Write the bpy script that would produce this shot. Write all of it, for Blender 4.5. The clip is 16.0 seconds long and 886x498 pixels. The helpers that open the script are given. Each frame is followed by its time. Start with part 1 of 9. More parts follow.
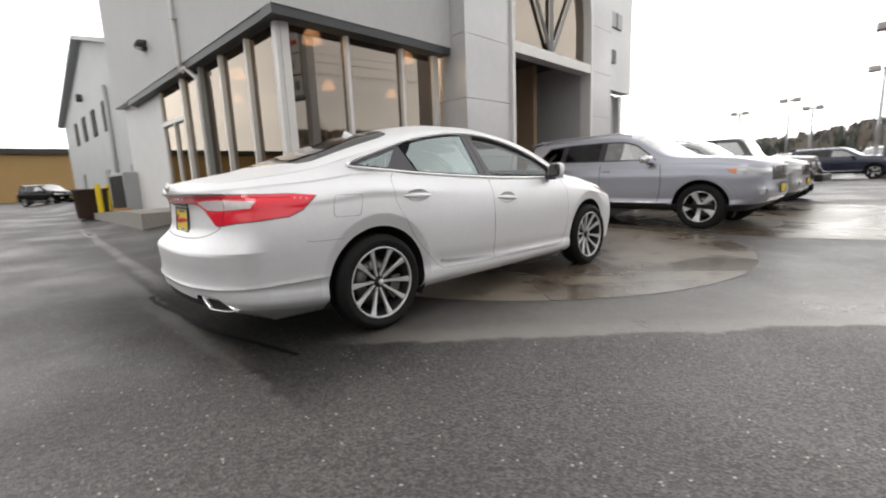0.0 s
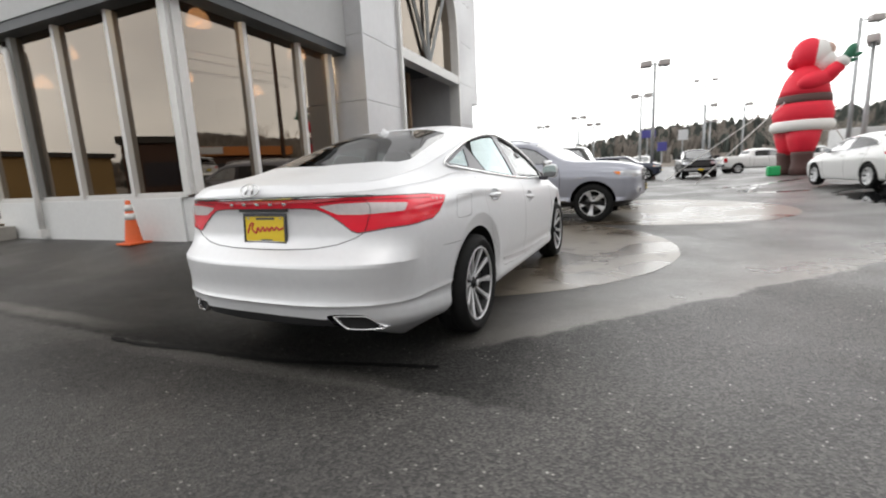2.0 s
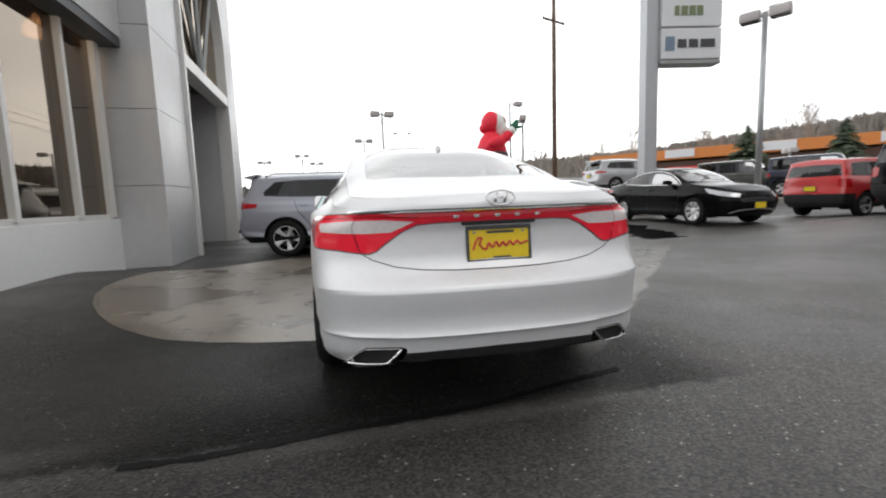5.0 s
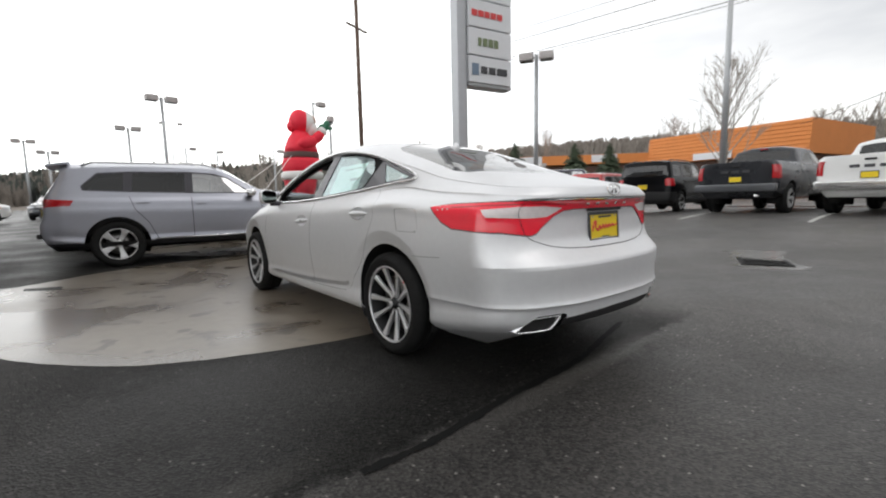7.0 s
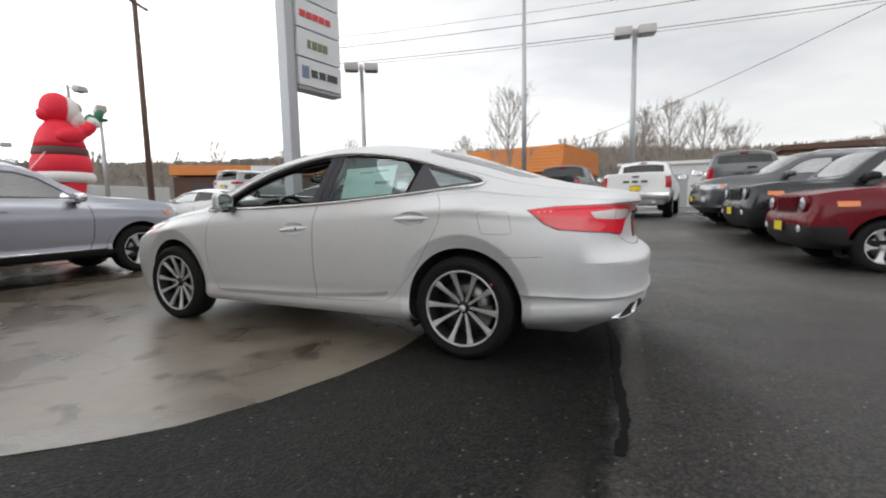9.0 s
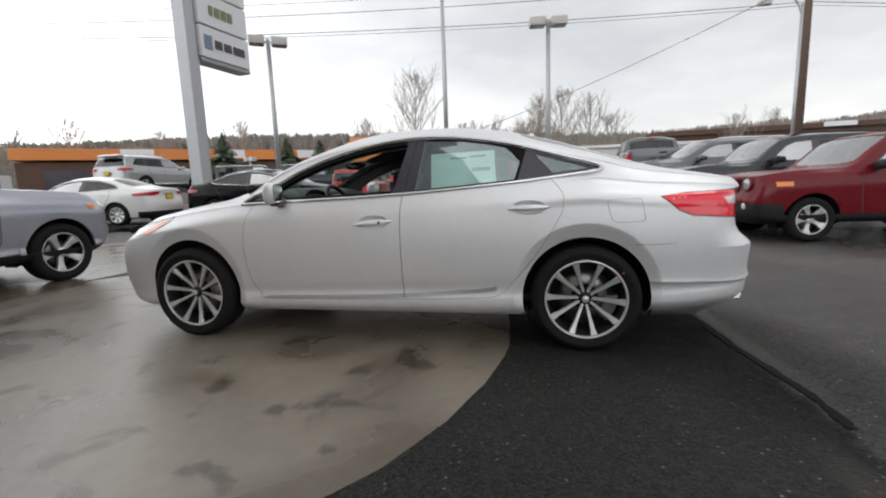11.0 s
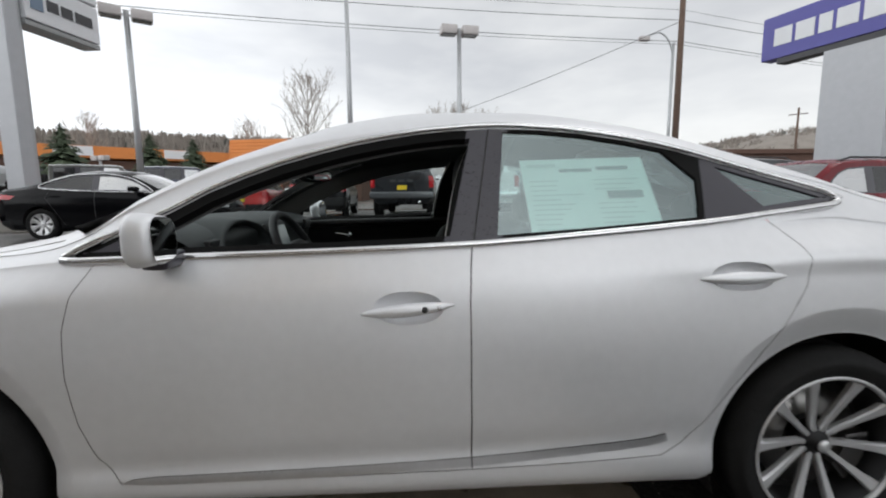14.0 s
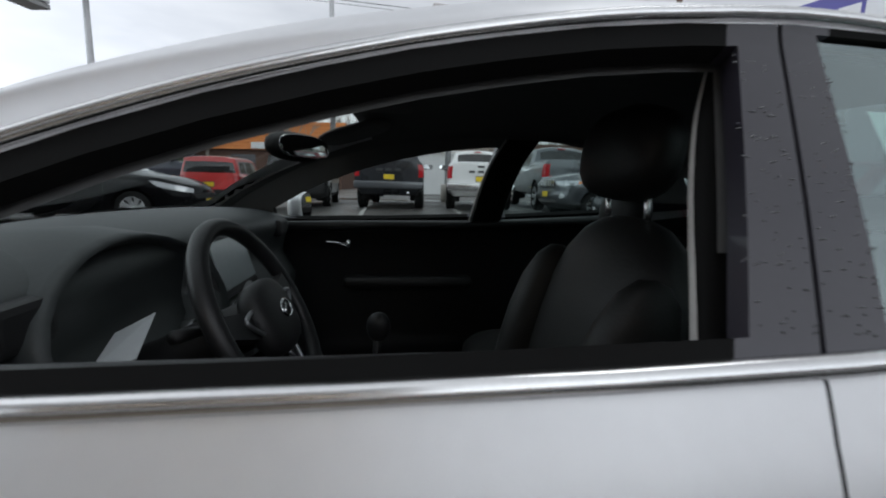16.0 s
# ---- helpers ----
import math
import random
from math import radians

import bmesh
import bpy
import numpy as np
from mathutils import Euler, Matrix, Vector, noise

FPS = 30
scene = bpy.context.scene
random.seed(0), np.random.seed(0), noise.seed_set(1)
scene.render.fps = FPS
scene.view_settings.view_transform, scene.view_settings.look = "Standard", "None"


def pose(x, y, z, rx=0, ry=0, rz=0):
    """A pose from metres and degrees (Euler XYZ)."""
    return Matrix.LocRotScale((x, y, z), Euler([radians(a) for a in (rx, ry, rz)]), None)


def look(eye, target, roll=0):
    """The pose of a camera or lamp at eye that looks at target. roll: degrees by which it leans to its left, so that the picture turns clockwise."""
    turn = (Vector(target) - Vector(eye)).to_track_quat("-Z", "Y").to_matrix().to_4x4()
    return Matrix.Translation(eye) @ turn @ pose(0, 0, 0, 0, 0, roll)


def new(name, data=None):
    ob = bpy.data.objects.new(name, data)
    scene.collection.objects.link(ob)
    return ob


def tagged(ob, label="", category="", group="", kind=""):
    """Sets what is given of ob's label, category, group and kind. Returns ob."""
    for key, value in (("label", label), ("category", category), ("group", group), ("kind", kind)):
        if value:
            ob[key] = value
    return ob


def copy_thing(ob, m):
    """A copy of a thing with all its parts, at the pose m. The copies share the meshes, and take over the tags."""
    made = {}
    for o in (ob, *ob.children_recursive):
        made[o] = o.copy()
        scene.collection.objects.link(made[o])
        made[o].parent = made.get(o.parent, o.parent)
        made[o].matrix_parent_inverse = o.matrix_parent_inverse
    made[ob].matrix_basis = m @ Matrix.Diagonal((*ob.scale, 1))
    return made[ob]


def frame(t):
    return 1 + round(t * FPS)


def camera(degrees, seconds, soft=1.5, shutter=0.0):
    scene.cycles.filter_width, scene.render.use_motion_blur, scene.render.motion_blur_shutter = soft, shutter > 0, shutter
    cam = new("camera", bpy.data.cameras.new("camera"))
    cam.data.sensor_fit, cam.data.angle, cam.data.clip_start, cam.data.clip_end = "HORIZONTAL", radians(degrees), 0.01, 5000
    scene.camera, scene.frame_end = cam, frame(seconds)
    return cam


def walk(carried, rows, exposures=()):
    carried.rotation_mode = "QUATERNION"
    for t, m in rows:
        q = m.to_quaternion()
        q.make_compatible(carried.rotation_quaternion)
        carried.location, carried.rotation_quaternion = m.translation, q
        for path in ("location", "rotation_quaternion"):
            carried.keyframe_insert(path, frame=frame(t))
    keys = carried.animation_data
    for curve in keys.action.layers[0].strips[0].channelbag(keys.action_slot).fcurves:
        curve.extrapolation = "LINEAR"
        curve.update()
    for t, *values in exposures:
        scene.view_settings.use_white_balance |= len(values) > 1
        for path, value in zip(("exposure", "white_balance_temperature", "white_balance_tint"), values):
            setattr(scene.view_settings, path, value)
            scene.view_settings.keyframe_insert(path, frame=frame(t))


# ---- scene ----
cam = camera(90.8, 16.0, 2.0, 0.4)
PATH = [
    (0, (0.157, 0.069, 1.058), (-1.228, 1.474, 0.73), -2.4),
    (0.5, (-0.219, -0.215, 1.071), (-1.441, 1.338, 0.761), -2.6),
    (1, (-0.566, -0.479, 1.075), (-1.687, 1.154, 0.798), -2.1),
    (1.5, (-0.907, -0.742, 1.083), (-1.818, 1.006, 0.749), -1.5),
    (2, (-1.345, -0.91, 1.097), (-2.099, 0.911, 0.758), -2.7),
    (2.5, (-1.748, -1.095, 1.09), (-2.257, 0.813, 0.775), -3.7),
    (3, (-2.19, -1.18, 1.09), (-2.499, 0.776, 0.813), -4.1),
    (3.5, (-2.626, -1.18, 1.108), (-2.788, 0.801, 0.891), -2.8),
    (4, (-3.082, -1.177, 1.117), (-3.004, 0.806, 0.865), -2.6),
    (4.2, (-3.252, -1.147, 1.09), (-3.081, 0.83, 0.842), -2.3),
    (6.3, (-5.121, -0.631, 1.042), (-4.03, 1.03, 0.818), -0.8),
    (6.5, (-5.293, -0.574, 1.06), (-4.099, 1.012, 0.815), -0.1),
    (7, (-5.641, -0.339, 1.029), (-4.31, 1.135, 0.795), -1.2),
    (7.5, (-5.96, -0.046, 1.036), (-4.477, 1.285, 0.864), 0.9),
    (8, (-6.288, 0.262, 1.054), (-4.623, 1.344, 0.82), -0.0),
    (8.5, (-6.471, 0.675, 1.063), (-4.701, 1.58, 0.841), -1.8),
    (9, (-6.65, 1.047, 1.032), (-4.805, 1.79, 0.82), -1.1),
    (9.2, (-6.74, 1.203, 1.054), (-4.874, 1.886, 0.826), -0.8),
    (11.3, (-6.799, 2.602, 1.11), (-4.83, 2.846, 0.856), -1.7),
    (11.5, (-6.671, 2.68, 1.135), (-4.694, 2.905, 0.928), -1.2),
    (12, (-6.433, 2.83, 1.14), (-4.452, 2.947, 0.893), -1.1),
    (12.5, (-6.158, 3.048, 1.176), (-4.174, 3.057, 0.924), -2.6),
    (13, (-5.821, 3.15, 1.178), (-3.833, 3.127, 0.957), -1.6),
    (13.5, (-5.494, 3.218, 1.182), (-3.512, 3.111, 0.943), 0.3),
    (14, (-5.239, 3.379, 1.192), (-3.266, 3.177, 0.935), -0.4),
    (14.5, (-4.949, 3.453, 1.185), (-2.984, 3.233, 0.889), 0.8),
    (15, (-4.631, 3.463, 1.199), (-2.659, 3.247, 0.948), 2.2),
    (15.5, (-4.420, 3.530, 1.193), (-2.458, 3.245, 0.927), 1.6),
    (16, (-4.260, 3.570, 1.195), (-2.304, 3.271, 0.899), 1.5),
]
walk(cam, [(t, look(eye, target, roll)) for t, eye, target, roll in PATH], [(0, 0.36, 6700, 10), (2.5, 0.33, 6550, 9), (4.2, 0.20, 6480, 9), (6.3, 0.12, 6500, 9), (9.2, 0.14, 6480, 9), (12, 0.06, 6420, 9), (14.2, 0.04, 6330, 9), (16, -0.15, 6080, 9)])


# ---- world, light ----
world = bpy.data.worlds.new("overcast_sky")
scene.world = world
world.use_nodes = True
wn, wl = world.node_tree.nodes, world.node_tree.links
wn.clear()
w_out = wn.new("ShaderNodeOutputWorld")
w_bg = wn.new("ShaderNodeBackground")
w_sky = wn.new("ShaderNodeTexSky")
w_sky.sky_type = "NISHITA"
w_sky.sun_disc = False
SUN_EL, SUN_ROT = 38.0, 150.0
w_sky.sun_elevation, w_sky.sun_rotation = radians(SUN_EL), radians(SUN_ROT)
w_co = wn.new("ShaderNodeTexCoord")
w_map = wn.new("ShaderNodeMapping")
w_map.inputs["Scale"].default_value = (1.0, 1.0, 3.2)
w_noise = wn.new("ShaderNodeTexNoise")
w_noise.inputs["Scale"].default_value = 1.7
w_noise.inputs["Detail"].default_value = 5.0
w_noise.inputs["Roughness"].default_value = 0.55
w_ramp = wn.new("ShaderNodeValToRGB")
w_ramp.color_ramp.elements[0].position = 0.34
w_ramp.color_ramp.elements[0].color = (0.68, 0.684, 0.70, 1)
w_ramp.color_ramp.elements[1].position = 0.68
w_ramp.color_ramp.elements[1].color = (1.0, 0.992, 0.975, 1)
w_mix = wn.new("ShaderNodeMixRGB")
w_mix.inputs[0].default_value = 0.92
w_scale = wn.new("ShaderNodeVectorMath")
w_scale.operation = "SCALE"
w_scale.inputs["Scale"].default_value = 0.10
wl.new(w_co.outputs["Generated"], w_map.inputs["Vector"])
wl.new(w_map.outputs["Vector"], w_noise.inputs["Vector"])
wl.new(w_noise.outputs["Fac"], w_ramp.inputs["Fac"])
wl.new(w_sky.outputs["Color"], w_scale.inputs[0])
wl.new(w_scale.outputs["Vector"], w_mix.inputs[1])
wl.new(w_ramp.outputs["Color"], w_mix.inputs[2])
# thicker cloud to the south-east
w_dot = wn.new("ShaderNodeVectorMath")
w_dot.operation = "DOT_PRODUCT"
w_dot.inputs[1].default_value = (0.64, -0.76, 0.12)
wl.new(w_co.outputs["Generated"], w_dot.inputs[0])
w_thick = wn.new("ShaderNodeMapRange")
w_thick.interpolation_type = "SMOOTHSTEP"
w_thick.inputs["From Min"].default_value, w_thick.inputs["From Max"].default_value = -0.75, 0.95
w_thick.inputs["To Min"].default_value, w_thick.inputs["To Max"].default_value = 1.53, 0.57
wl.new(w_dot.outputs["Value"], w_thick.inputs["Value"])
# the cloud deck is thickest overhead and thins towards the horizon
w_sep = wn.new("ShaderNodeSeparateXYZ")
wl.new(w_co.outputs["Generated"], w_sep.inputs[0])
w_deck = wn.new("ShaderNodeMapRange")
w_deck.interpolation_type = "SMOOTHSTEP"
w_deck.inputs["From Min"].default_value, w_deck.inputs["From Max"].default_value = 0.10, 0.92
w_deck.inputs["To Min"].default_value, w_deck.inputs["To Max"].default_value = 1.06, 0.62
wl.new(w_sep.outputs["Z"], w_deck.inputs["Value"])
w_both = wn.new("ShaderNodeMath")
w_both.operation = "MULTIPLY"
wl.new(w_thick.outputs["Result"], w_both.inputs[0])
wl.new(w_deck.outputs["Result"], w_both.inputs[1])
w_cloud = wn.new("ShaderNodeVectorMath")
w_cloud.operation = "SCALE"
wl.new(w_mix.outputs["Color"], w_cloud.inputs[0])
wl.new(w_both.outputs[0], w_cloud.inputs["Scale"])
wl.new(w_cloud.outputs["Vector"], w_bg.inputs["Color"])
w_bg.inputs["Strength"].default_value = 1.58
wl.new(w_bg.outputs["Background"], w_out.inputs["Surface"])

sun_data = bpy.data.lights.new("sun", "SUN")
sun_data.energy, sun_data.angle, sun_data.color = 0.4, radians(25), (1.0, 0.975, 0.95)
sun = new("sun", sun_data)
sun.matrix_world = look((0, 0, 30), (-9, 15, 0))


# ---- materials ----
def mat(name, color, rough=0.6, metal=0.0, coat=0.0, spec=0.5, var=0.0, scale=8.0, bump=0.0, bump_scale=60.0, emit=None, emit_s=0.0, rvar=0.0, per_object=0.0):
    """A procedural surface: base colour varied at two scales, roughness variation and fine relief."""
    m = bpy.data.materials.new(name)
    m.use_nodes = True
    nt = m.node_tree
    b = nt.nodes["Principled BSDF"]
    b.inputs["Base Color"].default_value = (*color, 1)
    b.inputs["Roughness"].default_value = rough
    b.inputs["Metallic"].default_value = metal
    b.inputs["Coat Weight"].default_value = coat
    b.inputs["Coat Roughness"].default_value = 0.04
    b.inputs["Specular IOR Level"].default_value = spec
    co = nt.nodes.new("ShaderNodeTexCoord")
    if var > 0 or rvar > 0:
        n1 = nt.nodes.new("ShaderNodeTexNoise")
        n1.inputs["Scale"].default_value = scale
        n1.inputs["Detail"].default_value = 6
        n2 = nt.nodes.new("ShaderNodeTexNoise")
        n2.inputs["Scale"].default_value = scale * 9
        n2.inputs["Detail"].default_value = 3
        nt.links.new(co.outputs["Object"], n1.inputs["Vector"])
        nt.links.new(co.outputs["Object"], n2.inputs["Vector"])
        add = nt.nodes.new("ShaderNodeMath")
        add.operation = "ADD"
        nt.links.new(n1.outputs["Fac"], add.inputs[0])
        nt.links.new(n2.outputs["Fac"], add.inputs[1])
        mr = nt.nodes.new("ShaderNodeMapRange")
        mr.inputs["From Min"].default_value, mr.inputs["From Max"].default_value = 0.6, 1.4
        mr.inputs["To Min"].default_value, mr.inputs["To Max"].default_value = 1 - var, 1 + var
        nt.links.new(add.outputs[0], mr.inputs["Value"])
        sc = nt.nodes.new("ShaderNodeVectorMath")
        sc.operation = "SCALE"
        sc.inputs[0].default_value = color
        nt.links.new(mr.outputs["Result"], sc.inputs["Scale"])
        nt.links.new(sc.outputs["Vector"], b.inputs["Base Color"])
        if rvar > 0:
            mr2 = nt.nodes.new("ShaderNodeMapRange")
            mr2.inputs["From Min"].default_value, mr2.inputs["From Max"].default_value = 0.35, 0.65
            mr2.inputs["To Min"].default_value, mr2.inputs["To Max"].default_value = max(rough - rvar, 0.02), min(rough + rvar, 1)
            nt.links.new(n1.outputs["Fac"], mr2.inputs["Value"])
            nt.links.new(mr2.outputs["Result"], b.inputs["Roughness"])
    if bump > 0:
        n3 = nt.nodes.new("ShaderNodeTexNoise")
        n3.inputs["Scale"].default_value = bump_scale
        n3.inputs["Detail"].default_value = 4
        nt.links.new(co.outputs["Object"], n3.inputs["Vector"])
        bp = nt.nodes.new("ShaderNodeBump")
        bp.inputs["Strength"].default_value = bump
        bp.inputs["Distance"].default_value = 0.01
        nt.links.new(n3.outputs["Fac"], bp.inputs["Height"])
        nt.links.new(bp.outputs["Normal"], b.inputs["Normal"])
    if emit:
        b.inputs["Emission Color"].default_value = (*emit, 1)
        b.inputs["Emission Strength"].default_value = emit_s
    return m


def paint(name, color, metal=0.0, rough=0.35, coat=1.0, coat_rough=0.10):
    """Car paint under clear coat, damp and lightly dusty."""
    m = mat(name, color, rough, metal, coat, 0.5 * coat, 0.03, 3.0, rvar=0.05)
    b = m.node_tree.nodes["Principled BSDF"]
    b.inputs["Coat Roughness"].default_value = coat_rough
    return m


def glass(name, tint, reflect, gloss=0.01, mirror=(0.92, 0.92, 0.92)):
    """A thin pane: tinted see-through with a mirror share."""
    m = bpy.data.materials.new(name)
    m.use_nodes = True
    nt = m.node_tree
    nt.nodes.clear()
    out = nt.nodes.new("ShaderNodeOutputMaterial")
    mix = nt.nodes.new("ShaderNodeMixShader")
    tr = nt.nodes.new("ShaderNodeBsdfTransparent")
    gl = nt.nodes.new("ShaderNodeBsdfGlossy")
    lw = nt.nodes.new("ShaderNodeLayerWeight")
    lw.inputs["Blend"].default_value = 0.5
    fr = nt.nodes.new("ShaderNodeMath")
    fr.operation = "POWER"
    fr.inputs[1].default_value = 5.0
    nt.links.new(lw.outputs["Facing"], fr.inputs[0])
    ad = nt.nodes.new("ShaderNodeMath")
    ad.operation = "ADD"
    ad.use_clamp = True
    ad.inputs[1].default_value = reflect + 0.04
    tr.inputs["Color"].default_value = (*tint, 1)
    gl.inputs["Color"].default_value = (*mirror, 1)
    gl.inputs["Roughness"].default_value = gloss
    nt.links.new(fr.outputs[0], ad.inputs[0])
    nt.links.new(ad.outputs[0], mix.inputs[0])
    nt.links.new(tr.outputs[0], mix.inputs[1])
    nt.links.new(gl.outputs[0], mix.inputs[2])
    nt.links.new(mix.outputs[0], out.inputs["Surface"])
    return m


M = {}
M["silver"] = paint("silver_paint", (0.79, 0.795, 0.81), 0.58, 0.50, 0.25, 0.22)
M["jeep_silver"] = paint("billet_paint", (0.40, 0.41, 0.465), 0.6, 0.38, 0.5, 0.16)
M["white"] = paint("white_paint", (0.80, 0.80, 0.79))
M["black"] = paint("black_paint", (0.004, 0.004, 0.005), 0.0, 0.12, 0.13)
M["navy"] = paint("navy_paint", (0.018, 0.024, 0.052), 0.2)
M["granite"] = paint("granite_paint", (0.10, 0.105, 0.115), 0.5)
M["dark_grey"] = paint("dark_grey_paint", (0.022, 0.024, 0.029), 0.2, 0.3, 0.6)
M["red"] = paint("deep_red_paint", (0.145, 0.005, 0.011), 0.0, 0.3, 0.32)
M["bright_red"] = paint("bright_red_paint", (0.55, 0.03, 0.03))
M["green"] = paint("olive_grey_paint", (0.07, 0.073, 0.064), 0.2)
M["grey_suv"] = paint("light_grey_paint", (0.40, 0.41, 0.42), 0.5)
M["tyre"] = mat("tyre_rubber", (0.012, 0.012, 0.012), 0.75, spec=0.2, var=0.25, scale=20, bump=0.2, bump_scale=90)
M["alloy"] = mat("machined_alloy", (0.66, 0.66, 0.67), 0.36, 0.6, var=0.06, scale=12)
M["alloy_dark"] = mat("dark_wheel_pocket", (0.014, 0.014, 0.015), 0.55, 0.2)
M["disc"] = mat("brake_disc_steel", (0.20, 0.195, 0.19), 0.35, 1.0, var=0.15, scale=30)
M["chrome"] = mat("chrome", (0.80, 0.80, 0.81), 0.10, 1.0, var=0.03, scale=10)
M["dark_chrome"] = mat("smoked_chrome", (0.42, 0.42, 0.43), 0.20, 1.0, var=0.06, scale=20)
M["satin"] = mat("satin_chrome", (0.74, 0.74, 0.74), 0.22, 1.0, var=0.05, scale=40)
M["black_plastic"] = mat("black_plastic", (0.013, 0.013, 0.014), 0.55, var=0.15, scale=12, bump=0.05, bump_scale=250)
M["gloss_black"] = mat("satin_black_trim", (0.034, 0.031, 0.042), 0.28, 0.0, 0.28, var=0.08, scale=14)
M["seam"] = mat("panel_gap", (0.10, 0.10, 0.10), 0.8)
M["liner"] = mat("wheel_well_liner", (0.012, 0.012, 0.012), 0.9, bump=0.3, bump_scale=80)
M["car_glass"] = glass("clear_car_glass", (0.80, 0.86, 0.845), 0.02)
M["tint_glass"] = glass("dark_tinted_glass", (0.05, 0.053, 0.058), 0.03)
M["lens_red"] = mat("red_lamp_lens", (0.92, 0.022, 0.050), 0.10, 0.0, 0.5, 0.6, var=0.06, scale=30)
M["lens_far"] = mat("dark_red_lamp_lens", (0.42, 0.008, 0.014), 0.12, 0.0, 0.4, 0.4)
M["lens_white"] = mat("clear_lamp_lens", (0.60, 0.60, 0.61), 0.12, 0.0, 1.0, var=0.10, scale=60)
M["lens_pink"] = mat("smoky_reversing_lens", (0.74, 0.67, 0.67), 0.14, 0.0, 0.6, var=0.15, scale=45)
M["lens_amber"] = mat("amber_lamp_lens", (0.85, 0.22, 0.02), 0.12, 0.0, 0.5)
M["headlight"] = mat("headlamp_lens", (0.46, 0.47, 0.49), 0.10, 0.3, 1.0, var=0.2, scale=25)
M["yellow"] = mat("yellow_card_plate", (0.80, 0.58, 0.02), 0.45, var=0.04, scale=20)
M["ink_red"] = mat("red_ink", (0.62, 0.05, 0.05), 0.5)
M["ink_dark"] = mat("dark_ink", (0.05, 0.05, 0.055), 0.5)
M["cloth"] = mat("black_leather", (0.014, 0.014, 0.015), 0.45, var=0.2, scale=14, bump=0.08, bump_scale=180)
M["dash"] = mat("charcoal_soft_dash", (0.040, 0.045, 0.046), 0.55, var=0.12, scale=15, bump=0.06, bump_scale=300)
M["headliner"] = mat("dark_headliner", (0.12, 0.12, 0.12), 0.95)

M["grey_panel"] = mat("grey_metal_panel", (0.56, 0.56, 0.57), 0.42, 0.25, var=0.05, scale=0.7, rvar=0.08)
M["fascia_panel"] = mat("light_grey_stucco", (0.56, 0.565, 0.565), 0.7, var=0.05, scale=0.8, bump=0.08, bump_scale=120)
M["white_wall"] = mat("white_painted_block", (0.74, 0.745, 0.74), 0.6, var=0.05, scale=1.4, bump=0.1, bump_scale=90)
M["shed_wall"] = mat("pale_metal_siding", (0.55, 0.57, 0.58), 0.55, var=0.06, scale=0.9)
M["soffit"] = mat("dark_fascia_edge", (0.055, 0.06, 0.065), 0.5, var=0.1, scale=3)
M["mullion"] = mat("white_aluminium", (0.72, 0.71, 0.69), 0.42, 0.1, var=0.05, scale=6)
M["mullion_grey"] = mat("grey_aluminium", (0.32, 0.33, 0.33), 0.45, 0.2, var=0.06, scale=6)
M["shop_glass"] = glass("coated_showroom_glass", (0.20, 0.155, 0.12), 0.23, 0.01, (0.70, 0.62, 0.53))
M["showroom_wall"] = mat("warm_showroom_wall", (0.32, 0.22, 0.14), 0.7, var=0.1, scale=1.5)
M["showroom_ceiling"] = mat("timber_soffit", (0.46, 0.22, 0.09), 0.6, var=0.15, scale=2.0)
M["showroom_floor"] = mat("polished_showroom_floor", (0.22, 0.21, 0.20), 0.25, var=0.1, scale=2.0)
M["lamp_glass"] = mat("lit_pendant_glass", (0.9, 0.75, 0.5), 0.3, emit=(1.0, 0.78, 0.52), emit_s=10.0)
M["concrete"] = mat("concrete", (0.33, 0.31, 0.28), 0.7, var=0.12, scale=1.6, bump=0.15, bump_scale=60)
M["galv"] = mat("galvanised_steel", (0.42, 0.43, 0.44), 0.45, 0.6, var=0.08, scale=6)
M["pole_grey"] = mat("painted_grey_pole", (0.44, 0.45, 0.47), 0.45, 0.2, var=0.06, scale=4)
M["wood_pole"] = mat("weathered_pole_wood", (0.115, 0.075, 0.055), 0.85, var=0.3, scale=5, bump=0.4, bump_scale=40)
M["sign_white"] = mat("white_sign_face", (0.68, 0.69, 0.71), 0.35, var=0.03, scale=1.2)
M["sign_blue"] = mat("violet_blue_sign_face", (0.075, 0.07, 0.30), 0.35, var=0.05, scale=1.5)
M["inflatable_red"] = mat("red_nylon", (0.80, 0.016, 0.045), 0.6, var=0.08, scale=2.5, bump=0.3, bump_scale=6)
M["inflatable_white"] = mat("white_nylon", (0.80, 0.78, 0.76), 0.6, var=0.05, scale=2.5, bump=0.3, bump_scale=6)
M["inflatable_brown"] = mat("dark_brown_nylon", (0.09, 0.04, 0.035), 0.6, var=0.1, scale=3, bump=0.3, bump_scale=6)
M["inflatable_green"] = mat("green_nylon", (0.03, 0.16, 0.09), 0.6, var=0.1, scale=3)
M["inflatable_pale"] = mat("pale_peach_nylon", (0.55, 0.38, 0.32), 0.6, var=0.05, scale=3)
M["orange_wall"] = mat("orange_stucco", (0.62, 0.22, 0.06), 0.8, var=0.08, scale=0.6)
M["brown_wall"] = mat("brown_brick_band", (0.10, 0.055, 0.04), 0.85, var=0.15, scale=1.0)
M["tan_wall"] = mat("tan_building_wall", (0.42, 0.27, 0.11), 0.8, var=0.06, scale=0.4)
M["roof_dark"] = mat("dark_roofing", (0.06, 0.055, 0.05), 0.85, var=0.1, scale=0.5)
M["white_far"] = mat("white_far_wall", (0.60, 0.60, 0.60), 0.7, var=0.08, scale=0.4)
